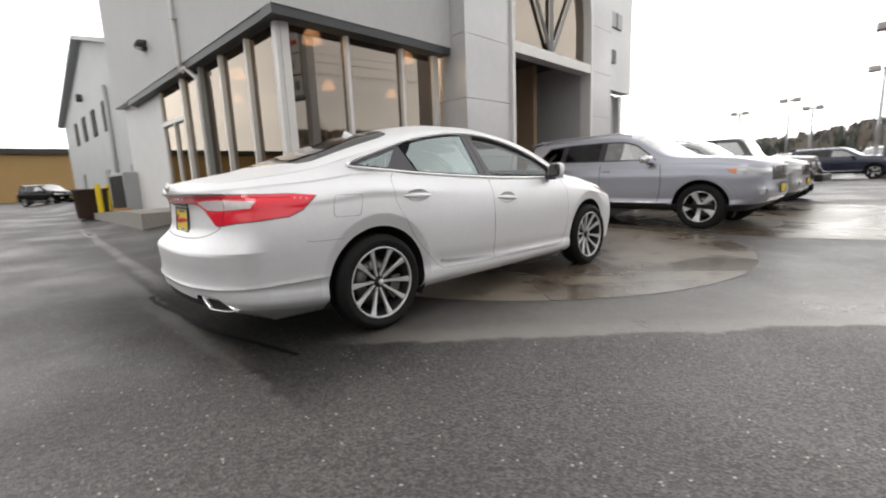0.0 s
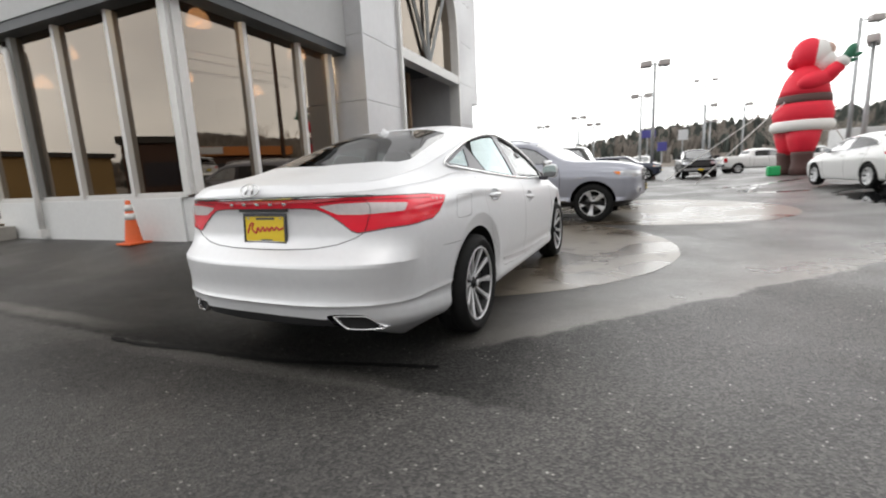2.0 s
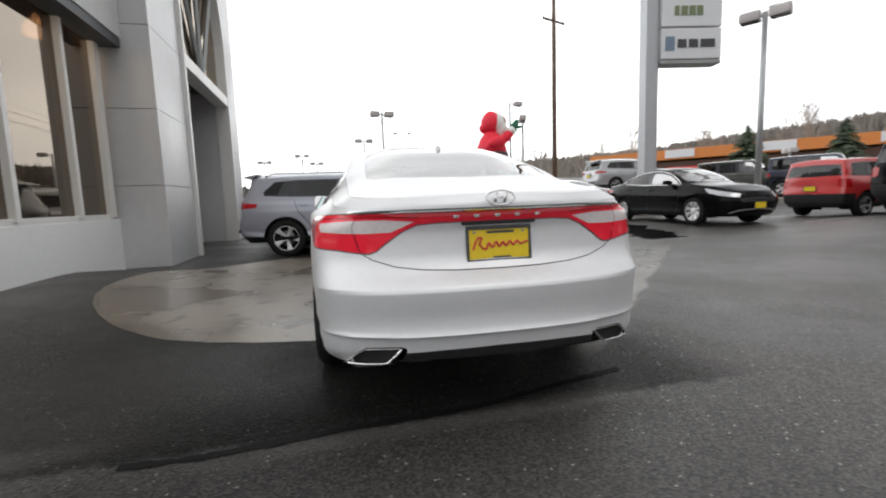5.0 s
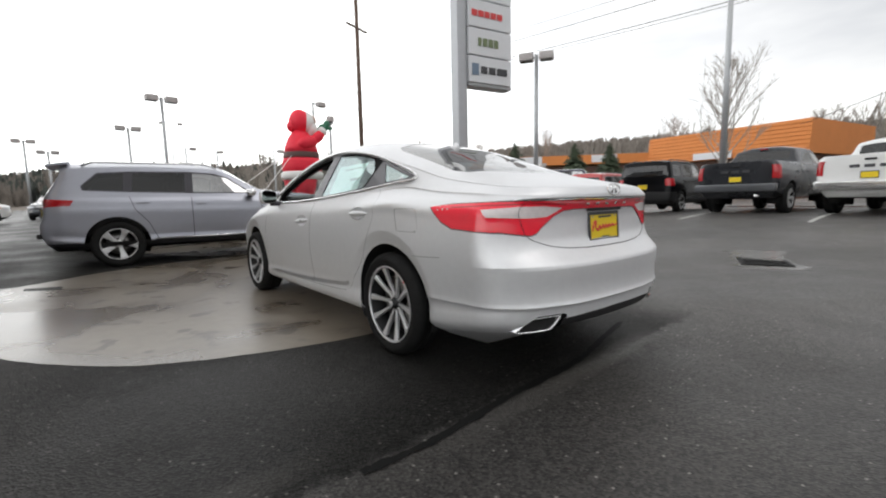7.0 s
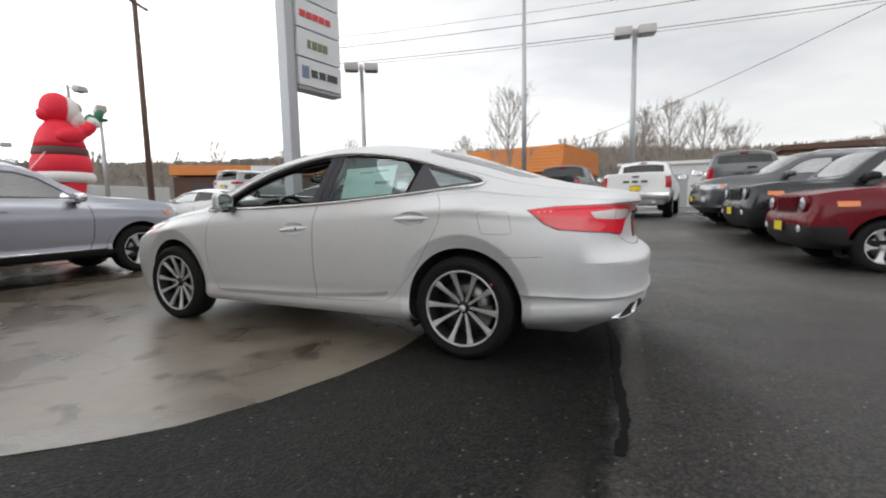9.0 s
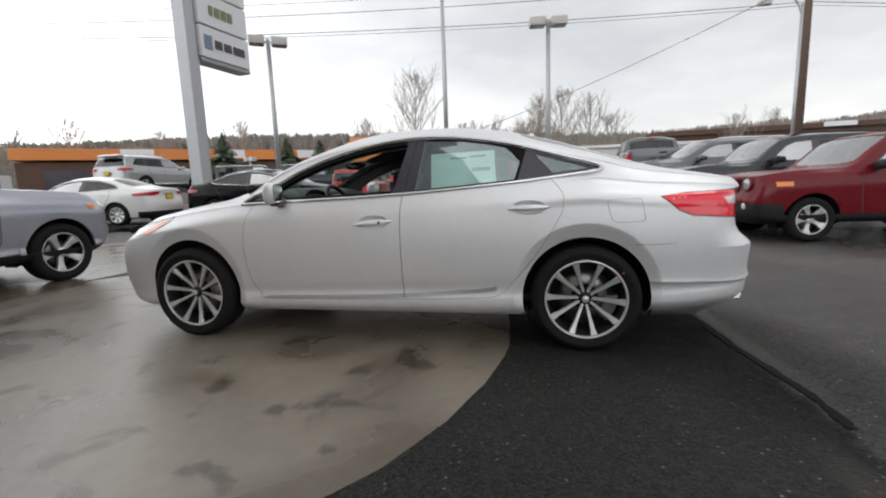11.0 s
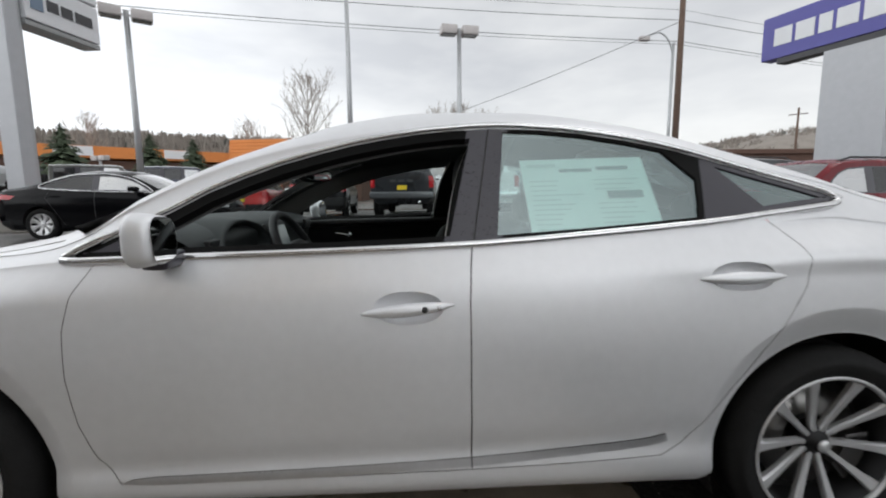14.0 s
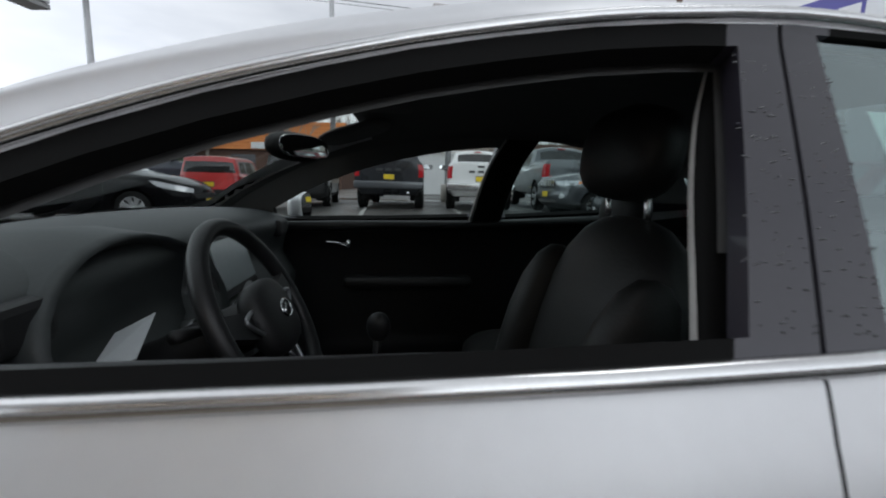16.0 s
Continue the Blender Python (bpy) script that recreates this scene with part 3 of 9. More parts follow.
def asphalt_material():
    m = bpy.data.materials.new("wet_asphalt")
    m.use_nodes = True
    nt = m.node_tree
    b = nt.nodes["Principled BSDF"]
    N, L = nt.nodes.new, nt.links.new
    co = N("ShaderNodeTexCoord")

    def noise_tex(scale, detail=4.0, rough=0.6):
        n = N("ShaderNodeTexNoise")
        n.inputs["Scale"].default_value, n.inputs["Detail"].default_value, n.inputs["Roughness"].default_value = scale, detail, rough
        L(co.outputs["Object"], n.inputs["Vector"])
        return n.outputs["Fac"]

    def ramp(v, p0, c0, p1, c1):
        r = N("ShaderNodeValToRGB")
        r.color_ramp.elements[0].position, r.color_ramp.elements[1].position = p0, p1
        r.color_ramp.elements[0].color, r.color_ramp.elements[1].color = (*c0, 1), (*c1, 1)
        L(v, r.inputs["Fac"])
        return r.outputs["Color"]
    def calc(op, u, v=0.0, w=None):
        n = N("ShaderNodeMath")
        n.operation = op
        for i, q in enumerate((u, v) + ((w,) if w is not None else ())):
            if isinstance(q, (int, float)):
                n.inputs[i].default_value = q
            else:
                L(q, n.inputs[i])
        return n.outputs[0]

    def step(v, lo, hi):
        n = N("ShaderNodeMapRange")
        n.interpolation_type = "SMOOTHSTEP"
        n.inputs["From Min"].default_value, n.inputs["From Max"].default_value = lo, hi
        L(v, n.inputs["Value"])
        return n.outputs["Result"]
    sep = N("ShaderNodeSeparateXYZ")
    L(co.outputs["Object"], sep.inputs[0])
    X, Y = sep.outputs["X"], sep.outputs["Y"]
    wob = calc("MULTIPLY", calc("SUBTRACT", noise_tex(1.6, 3), 0.5), 0.30)
    fine = calc("MULTIPLY", calc("SUBTRACT", noise_tex(9.0, 3), 0.5), 0.16)
    # the younger, darker surfacing between the seam and the showroom
    line = calc("MULTIPLY_ADD", X, -0.04, 0.85)
    young = calc("MULTIPLY", calc("MULTIPLY", step(calc("ADD", calc("SUBTRACT", Y, line), fine), -0.03, 0.05), step(X, -7.6, -5.2)), calc("SUBTRACT", 1.0, step(calc("ADD", X, calc("MULTIPLY", wob, 3.0)), -2.2, -1.2)))
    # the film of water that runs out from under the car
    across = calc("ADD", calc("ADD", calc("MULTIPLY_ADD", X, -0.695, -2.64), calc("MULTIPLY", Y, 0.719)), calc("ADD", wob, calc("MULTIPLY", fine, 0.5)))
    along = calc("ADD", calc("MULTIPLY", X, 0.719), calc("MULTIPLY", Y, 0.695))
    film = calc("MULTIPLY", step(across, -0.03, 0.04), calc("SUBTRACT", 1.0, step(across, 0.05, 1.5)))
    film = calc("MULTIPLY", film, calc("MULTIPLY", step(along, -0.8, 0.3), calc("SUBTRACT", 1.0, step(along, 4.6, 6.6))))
    vor = N("ShaderNodeTexVoronoi")
    vor.inputs["Scale"].default_value = 95.0
    L(co.outputs["Object"], vor.inputs["Vector"])
    west = step(X, -4.0, 0.2)
    pool = calc("MULTIPLY", step(Y, 2.0, 6.0), step(X, -3.0, 0.5))
    stone_old = ramp(vor.outputs["Color"], 0.25, (0.033, 0.032, 0.031), 0.95, (0.116, 0.111, 0.105))
    stone_new = ramp(vor.outputs["Color"], 0.25, (0.0115, 0.0115, 0.011), 0.95, (0.044, 0.043, 0.041))
    base = N("ShaderNodeMixRGB")
    L(young, base.inputs[0])
    L(stone_old, base.inputs[1])
    L(stone_new, base.inputs[2])
    chips = N("ShaderNodeTexVoronoi")
    chips.inputs["Scale"].default_value = 27.0
    L(co.outputs["Object"], chips.inputs["Vector"])
    chip = ramp(chips.outputs["Distance"], 0.10, (1, 1, 1), 0.20, (0, 0, 0))
    sel = ramp(chips.outputs["Color"], 0.64, (0, 0, 0), 0.74, (1, 1, 1))
    chipped = calc("MULTIPLY", calc("MULTIPLY", chip, sel), calc("MULTIPLY_ADD", young, -0.55, 1.0))
    mix = N("ShaderNodeMixRGB")
    L(chipped, mix.inputs[0])
    L(base.outputs[0], mix.inputs[1])
    mix.inputs[2].default_value = (0.40, 0.385, 0.36, 1)
    # the film's sheen and bright edge, painted pale into the colour
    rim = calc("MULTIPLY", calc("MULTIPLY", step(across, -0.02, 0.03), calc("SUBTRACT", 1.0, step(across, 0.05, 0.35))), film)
    silt_sheen = N("ShaderNodeMixRGB")
    # pale band by the seam: a wet strip's shine put into the colour
    dry = calc("SUBTRACT", 1.0, step(calc("ABSOLUTE", calc("ADD", calc("ADD", Y, -0.965), calc("MULTIPLY", wob, 0.35))), 0.02, 0.13))
    dry = calc("MULTIPLY", dry, calc("MULTIPLY", step(X, -5.2, -3.6), calc("SUBTRACT", 1.0, step(X, -2.9, -2.2))))
    # the pale drying line that runs on towards the ramp
    pale = calc("SUBTRACT", 1.0, step(calc("ABSOLUTE", calc("ADD", calc("SUBTRACT", Y, calc("MULTIPLY_ADD", X, -0.045, 1.0)), calc("MULTIPLY", wob, 0.5))), 0.03, 0.13))
    pale = calc("MULTIPLY", pale, calc("MULTIPLY", step(X, -17.0, -14.0), calc("SUBTRACT", 1.0, step(X, -6.2, -4.6))))
    dry = calc("ADD", dry, calc("MULTIPLY", pale, 1.3))
    L(calc("ADD", calc("MULTIPLY", dry, 0.28), calc("ADD", calc("MULTIPLY", film, 0.40), calc("MULTIPLY", rim, 0.35))), silt_sheen.inputs[0])
    L(mix.outputs[0], silt_sheen.inputs[1])
    silt_sheen.inputs[2].default_value = (0.21, 0.20, 0.185, 1)
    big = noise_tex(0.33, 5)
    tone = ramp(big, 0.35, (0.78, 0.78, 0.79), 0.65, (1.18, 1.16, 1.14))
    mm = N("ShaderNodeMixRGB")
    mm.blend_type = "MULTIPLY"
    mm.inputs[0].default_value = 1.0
    L(silt_sheen.outputs[0], mm.inputs[1])
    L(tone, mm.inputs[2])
    worn = N("ShaderNodeVectorMath")
    worn.operation = "SCALE"
    L(mm.outputs[0], worn.inputs[0])
    # a patch round the car's tail, its shade painted into colour and specular
    # standing wet before the nose-out row, the cars' dark reflection put in its colour
    row_wet_reflect = calc("MULTIPLY", calc("MULTIPLY", step(X, -1.2, 0.8), calc("SUBTRACT", 1.0, step(X, 8.5, 10.5))), calc("SUBTRACT", 1.0, step(calc("ADD", Y, wob), -2.4, -0.7)))
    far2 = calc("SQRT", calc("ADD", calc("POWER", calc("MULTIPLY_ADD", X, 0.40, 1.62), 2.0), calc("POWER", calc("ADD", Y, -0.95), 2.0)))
    tail_shade = calc("SUBTRACT", 1.0, step(calc("ADD", far2, wob), 0.22, 0.88))
    L(calc("MULTIPLY", calc("MULTIPLY_ADD", west, 0.62, 0.82), calc("MULTIPLY", calc("MULTIPLY_ADD", row_wet_reflect, -0.55, 1.0), calc("MULTIPLY_ADD", tail_shade, -0.28, 1.0))), worn.inputs["Scale"])
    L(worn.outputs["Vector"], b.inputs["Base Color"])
    L(calc("MULTIPLY", calc("MULTIPLY_ADD", pool, 0.25, calc("MULTIPLY_ADD", west, 0.12, 0.38)), calc("MULTIPLY", calc("MULTIPLY_ADD", young, -0.55, 1.0), calc("MULTIPLY_ADD", tail_shade, -0.7, 1.0))), b.inputs["Specular IOR Level"])
    wet = noise_tex(0.5, 6, 0.55)
    rough = step(wet, 0.36, 0.62)
    L(calc("ADD", calc("MULTIPLY_ADD", row_wet_reflect, -0.22, calc("MULTIPLY_ADD", dry, -0.12, calc("MULTIPLY", young, 0.12))), calc("MULTIPLY_ADD", film, -0.14, calc("MULTIPLY_ADD", pool, -0.05, calc("MULTIPLY_ADD", rough, 0.20, 0.38)))), b.inputs["Roughness"])
    bp = N("ShaderNodeBump")
    bp.inputs["Strength"].default_value, bp.inputs["Distance"].default_value = 0.55, 0.006
    L(vor.outputs["Distance"], bp.inputs["Height"])
    L(bp.outputs["Normal"], b.inputs["Normal"])
    return m


def slab_material():
    """Old concrete, half dried: grey-brown, with darker wet blotches that shine."""
    m = mat("stained_concrete", (0.195, 0.168, 0.133), 0.55, spec=0.9, var=0.16, scale=1.1, bump=0.10, bump_scale=45)
    nt = m.node_tree
    b = nt.nodes["Principled BSDF"]
    dry = b.inputs["Base Color"].links[0].from_socket
    co = nt.nodes.new("ShaderNodeTexCoord")
    n = nt.nodes.new("ShaderNodeTexNoise")
    n.inputs["Scale"].default_value, n.inputs["Detail"].default_value, n.inputs["Distortion"].default_value = 0.75, 5.0, 0.6
    r = nt.nodes.new("ShaderNodeMapRange")
    r.interpolation_type = "SMOOTHSTEP"
    r.inputs["From Min"].default_value, r.inputs["From Max"].default_value = 0.42, 0.60
    nt.links.new(co.outputs["Object"], n.inputs["Vector"])
    nt.links.new(n.outputs["Fac"], r.inputs["Value"])
    mx = nt.nodes.new("ShaderNodeMixRGB")
    mx.blend_type = "MULTIPLY"
    mx.inputs[2].default_value = (0.56, 0.52, 0.48, 1)
    nt.links.new(r.outputs["Result"], mx.inputs[0])
    nt.links.new(dry, mx.inputs[1])
    # small oily spots
    n4 = nt.nodes.new("ShaderNodeTexNoise")
    n4.inputs["Scale"].default_value, n4.inputs["Detail"].default_value, n4.inputs["Distortion"].default_value = 3.4, 4.0, 0.4
    r4 = nt.nodes.new("ShaderNodeMapRange")
    r4.interpolation_type = "SMOOTHSTEP"
    r4.inputs["From Min"].default_value, r4.inputs["From Max"].default_value = 0.56, 0.68
    nt.links.new(co.outputs["Object"], n4.inputs["Vector"])
    nt.links.new(n4.outputs["Fac"], r4.inputs["Value"])
    mx4 = nt.nodes.new("ShaderNodeMixRGB")
    mx4.blend_type = "MULTIPLY"
    mx4.inputs[2].default_value = (0.42, 0.40, 0.38, 1)
    nt.links.new(r4.outputs["Result"], mx4.inputs[0])
    nt.links.new(mx.outputs[0], mx4.inputs[1])
    nt.links.new(mx4.outputs[0], b.inputs["Base Color"])
    r2 = nt.nodes.new("ShaderNodeMapRange")
    r2.inputs["To Min"].default_value, r2.inputs["To Max"].default_value = 0.36, 0.24
    nt.links.new(r.outputs["Result"], r2.inputs["Value"])
    nt.links.new(r2.outputs["Result"], b.inputs["Roughness"])
    return m


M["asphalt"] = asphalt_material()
M["slab"] = slab_material()
M["puddle"] = mat("standing_water", (0.012, 0.012, 0.013), 0.03, var=0.1, scale=4)
M["tar"] = mat("tar_seam", (0.007, 0.007, 0.007), 0.7, spec=0.1, var=0.3, scale=6)
# pale base colour stands for the reflection on wet ground at the drain
M["wet_sheen"] = mat("pale_wet_sheen", (0.20, 0.195, 0.185), 0.22, var=0.2, scale=3, bump=0.05, bump_scale=30)
M["line_paint"] = mat("worn_white_line", (0.45, 0.45, 0.43), 0.7, var=0.25, scale=9)


def sheet(name, pts, material, lift, label, category, step=0.5):
    """A flat patch lying on the ground, its outline a polygon."""
    bm = bmesh.new()
    x0, x1 = min(p[0] for p in pts), max(p[0] for p in pts)
    y0, y1 = min(p[1] for p in pts), max(p[1] for p in pts)
    fc = bm.faces.new([bm.verts.new((x, y, 0)) for x, y in pts])
    for ax, lo, hi in ((0, x0, x1), (1, y0, y1)):
        v = (math.floor(lo / step) + 1) * step
        while v < hi - 0.02:
            co = Vector((v, 0, 0)) if ax == 0 else Vector((0, v, 0))
            no = Vector((1, 0, 0)) if ax == 0 else Vector((0, 1, 0))
            bmesh.ops.bisect_plane(bm, geom=bm.verts[:] + bm.edges[:] + bm.faces[:], plane_co=co, plane_no=no)
            v += step
    for v in bm.verts:
        v.co.z = ground_z(v.co.x, v.co.y) + lift
    for f in bm.faces:
        if f.normal.z < 0:
            f.normal_flip()
    return tagged(part(name, bm, material), label, category, kind="structure")


def build_ground():
    xs = sorted(set([-900, -400, -150, -60, -30, -22] + [-18 + 0.5 * i for i in range(73)] + [20, 24, 30, 45, 80, 200, 500, 900]))
    ys = sorted(set([-900, -400, -150, -60, -30, -20] + [-14 + 0.5 * i for i in range(69)] + [22, 26, 32, 45, 80, 200, 500, 900]))
    bm = bmesh.new()
    g = [[bm.verts.new((x, y, ground_z(x, y))) for y in ys] for x in xs]
    for i in range(len(xs) - 1):
        for j in range(len(ys) - 1):
            bm.faces.new((g[i][j], g[i + 1][j], g[i + 1][j + 1], g[i][j + 1]))
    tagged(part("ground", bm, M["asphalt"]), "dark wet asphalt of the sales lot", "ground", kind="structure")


build_ground()
rnd = random.Random(5)
sheet("pavement", [(x + rnd.uniform(-.01, .01), y + rnd.uniform(-.01, .01)) for x, y in circle(-3.62, 5.42, 2.97, 90)], M["slab"], 0.004, "round stained concrete pad let into the asphalt", "concrete pad")
sheet("pavement", [(x + rnd.uniform(-.01, .01), y + rnd.uniform(-.01, .01)) for x, y in circle(-1.0, 11.0, 3.2, 90)], M["slab"], 0.005, "round concrete pad under the parked off-road cars", "concrete pad")


def ribbon(pts, w, wob=0.03, seed=1):
    r = random.Random(seed)
    line = [Vector(p) for p in smooth_line(pts, 14)]
    a, b = [], []
    raw = [0.55 + 0.9 * r.random() for _ in range(len(line) + 4)]
    for i, p in enumerate(line):
        d = (line[min(i + 1, len(line) - 1)] - line[max(i - 1, 0)]).normalized()
        n = Vector((-d.y, d.x))
        ww = w * sum(raw[i:i + 5]) / 5
        a.append(tuple(p + n * (ww / 2 + r.uniform(-wob, wob) * 0.5)))
        b.append(tuple(p - n * (ww / 2 + r.uniform(-wob, wob) * 0.5)))
    return a + b[::-1]


# water marks, tar seams and puddles
sheet("tar_seam", ribbon([(-4.85, 1.02), (-4.5, 1.00), (-3.9, 1.04), (-3.3, 1.05), (-2.8, 1.15), (-2.3, 1.25)], 0.045, 0.012, 4), M["tar"], 0.006, "black wet tar seam in the asphalt", "seam")
sheet("puddle", ribbon([(3.2, 7.0), (4.0, 9.4), (4.1, 12.2), (4.6, 14.4)], 0.9, 0.3, 6), M["puddle"], 0.004, "dark puddle beside the parked sedans", "puddle")
sheet("puddle", ribbon([(3.9, 15.6), (2.6, 17.0), (3.4, 19.0)], 0.35, 0.2, 7), M["puddle"], 0.004, "small dark puddle", "puddle")
sheet("puddle", ribbon([(2.0, 19.85), (4.4, 20.6), (5.5, 21.6)], 0.4, 0.2, 8), M["puddle"], 0.004, "small dark puddle", "puddle")
sheet("puddle", ribbon([(14.8, -6.5), (15.0, -2.0), (15.3, 3.0), (15.4, 7.5)], 1.4, 0.4, 9), M["puddle"], 0.004, "wet gutter behind the pickups", "puddle")
for k in range(5):
    yy = 9.3 - 2.65 * k
    sheet("parking_line", [(6.6, yy - 0.05), (11.6, yy - 0.25), (11.6, yy - 0.15), (6.6, yy + 0.05)], M["line_paint"], 0.005, "worn white parking line", "parking line")


def drain_grate(x, y, rz):
    z = ground_z(x, y)
    th = empty("drain_grate", pose(x, y, z, 0, 0, rz), "black iron drain grate set in wet asphalt", "drain grate")
    bm = bmesh.new()
    for lo, hi in (((-.42, -.30, 0), (.42, -.25, .012)), ((-.42, .25, 0), (.42, .30, .012)), ((-.42, -.25, 0), (-.37, .25, .012)), ((.37, -.25, 0), (.42, .25, .012))):
        add_box(bm, lo, hi, 0.003)
    part("frame", bm, M["liner"], th, smooth=False)
    for i in range(12):
        box("bar", (-.35 + i * .06, -.25, .001), (-.335 + i * .06, .25, .010), M["liner"], th)
    box("pit", (-.37, -.25, .0), (.37, .25, .0045), M["wet_sheen"], th)


drain_grate(1.98, 1.2, 20)
sheet("drain_sheen", ribbon([(1.35, .9), (1.98, 1.2), (2.9, 1.5)], 0.75, 0.12, 12), M["wet_sheen"], 0.003, "pale wet patch round the drain, its reflection put into the colour", "drain collar")

# ---- showroom ----
FX, FY, FZ = -7.22, 3.75, 4.02      # fascia faces and their lower edge
GX, GY, SZ = -7.60, 4.03, 0.92      # glazing planes and sill height


def wall(name, lo, hi, material, label, bevel=0.0, category="wall"):
    return tagged(box(name, lo, hi, material, None, bevel), label, category, kind="structure")


wall("wall_fascia_front", (FX - 0.4, FY, FZ), (FX, 8.10, 8.2), M["fascia_panel"], "light grey stucco fascia over the showroom glass")
wall("wall_fascia_side", (-20.3, FY, FZ), (FX - 0.4, FY + 0.4, 8.2), M["fascia_panel"], "light grey stucco fascia along the side")
wall("trim_fascia_edge_front", (FX - 0.395, FY + 0.003, FZ - 0.16), (FX - 0.02, 8.09, FZ), M["soffit"], "dark metal drip edge under the fascia", category="trim")
wall("trim_fascia_edge_side", (-18.28, FY + 0.02, FZ - 0.16), (FX - 0.40, FY + 0.395, FZ), M["soffit"], "dark metal drip edge under the fascia", category="trim")
wall("wall_sill_front", (GX - 0.22, GY - 0.02, -0.1), (GX + 0.06, 8.11, SZ), M["white_wall"], "low white painted block wall under the glass", 0.012)
wall("wall_sill_side", (-13.08, GY - 0.06, -0.1), (GX - 0.22, GY + 0.2, SZ), M["white_wall"], "low white painted block wall under the side glass", 0.012)
wall("wall_side_end", (-20.25, GY, 0), (-15.45, GY + 0.3, 4.6), M["white_wall"], "pale painted wall beside the side door")
wall("floor_showroom", (-20, GY + 0.25, 0.0), (GX - 0.25, 21.5, 0.28), M["showroom_floor"], "polished showroom floor", category="floor")
wall("ceiling_north", (-20, 8.11, 4.5), (-9.25, 21.2, 4.65), M["showroom_ceiling"], "dark timber showroom ceiling", category="ceiling")
wall("ceiling_showroom", (-20, GY - 0.2, 4.5), (FX - 0.42, 8.108, 4.65), M["showroom_ceiling"], "dark timber showroom ceiling", category="ceiling")
wall("wall_showroom_back", (-20, 13.0, 0.28), (GX - 0.5, 13.2, 4.5), M["showroom_wall"], "warm brown showroom back wall")
wall("wall_showroom_west", (-20.2, GY + 0.25, 0.28), (-20, 13.2, 4.5), M["showroom_wall"], "warm brown showroom end wall")
wall("roof_north", (-20, 8.11, 7.9), (-9.32, 21.2, 8.1), M["roof_dark"], "flat dark roof of the showroom", category="roof")
wall("roof_showroom", (-20, FY + 0.4, 7.9), (FX - 0.4, 8.108, 8.1), M["roof_dark"], "flat dark roof of the showroom", category="roof")
wall("wall_north_wing", (-20, 21.2, 0.0), (-8.7, 21.5, 4.4), M["grey_panel"], "grey end wall of the showroom")
wall("wall_fascia_right", (-8.8, 15.92, 4.46), (-8.35, 21.6, 9.8), M["grey_panel"], "grey metal fascia with raised brand lettering")
wall("wall_right_wing", (-9.2, 15.92, 0), (-8.9, 21.2, 4.46), M["grey_panel"], "grey panelled wall under the sign fascia")


def glazed(name, axis, fixed, lo, hi, posts, z0, z1, label, grey=()):
    """A run of tall panes between mullions along one wall."""
    root = empty(name, Matrix(), label, "window", kind="structure")
    for i, (a, b) in enumerate(zip(posts, posts[1:])):
        bm = bmesh.new()
        if axis == "y":
            add_box(bm, (fixed - 0.012, a, z0), (fixed, b, z1))
        else:
            add_box(bm, (a, fixed, z0), (b, fixed + 0.012, z1))
        p = part("pane", bm, M["shop_glass"], root, smooth=False)
        p.visible_shadow = False
    for i, a in enumerate(posts):
        w = 0.14 if i in grey else (0.085 if 0 < i < len(posts) - 1 else 0.15)
        mt = M["mullion_grey"] if i in grey else M["mullion"]
        if axis == "y":
            box("mullion", (fixed - 0.12, a - w / 2, z0), (fixed + 0.09, a + w / 2, z1), mt, root, 0.006)
        else:
            box("mullion", (a - w / 2, fixed - 0.09, z0), (a + w / 2, fixed + 0.12, z1), mt, root, 0.006)
    for z in (z0, z1):
        if axis == "y":
            box("rail", (fixed - 0.10, posts[0] + 0.05, z - 0.045), (fixed + 0.05, posts[-1], z + 0.045), M["mullion"], root, 0.005)
        else:
            box("rail", (posts[0], fixed - 0.05, z - 0.045), (posts[-1] - 0.05, fixed + 0.10, z + 0.045), M["mullion"], root, 0.005)
    return root


glazed("window_1", "y", GX, None, None, [4.10, 5.40, 6.83, 7.85], SZ + 0.04, 4.45, "tall coated showroom panes between white mullions")
glazed("window_2", "x", GY, None, None, [-13.08, -11.6, -10.28, -8.88, GX - 0.02], SZ + 0.04, 4.45, "tall coated side panes between white mullions", grey=(1,))


def side_door():
    root = empty("door_1", Matrix(), "white framed double glass door with transom", "door", kind="structure")
    z0, zt, z1 = 0.50, 2.85, 4.45
    for a, b, lo, hi in ((-15.3, -14.3, z0 + .1, zt), (-14.2, -13.2, z0 + .1, zt), (-15.3, -13.2, zt + .12, z1)):
        p = box("pane", (a, GY + 0.02, lo), (b, GY + 0.03, hi), M["shop_glass"], root)
        p.visible_shadow = False
    for a in (-15.35, -14.25, -13.16):
        box("jamb", (a - 0.045, GY - 0.04, z0), (a + 0.045, GY + 0.09, zt if a == -14.25 else z1), M["mullion"], root, 0.005)
    box("transom", (-15.35, GY - 0.06, zt), (-13.1, GY + 0.10, zt + 0.12), M["mullion"], root, 0.005)
    box("threshold", (-15.35, GY - 0.05, z0), (-13.1, GY + 0.12, z0 + 0.09), M["mullion"], root, 0.005)


side_door()


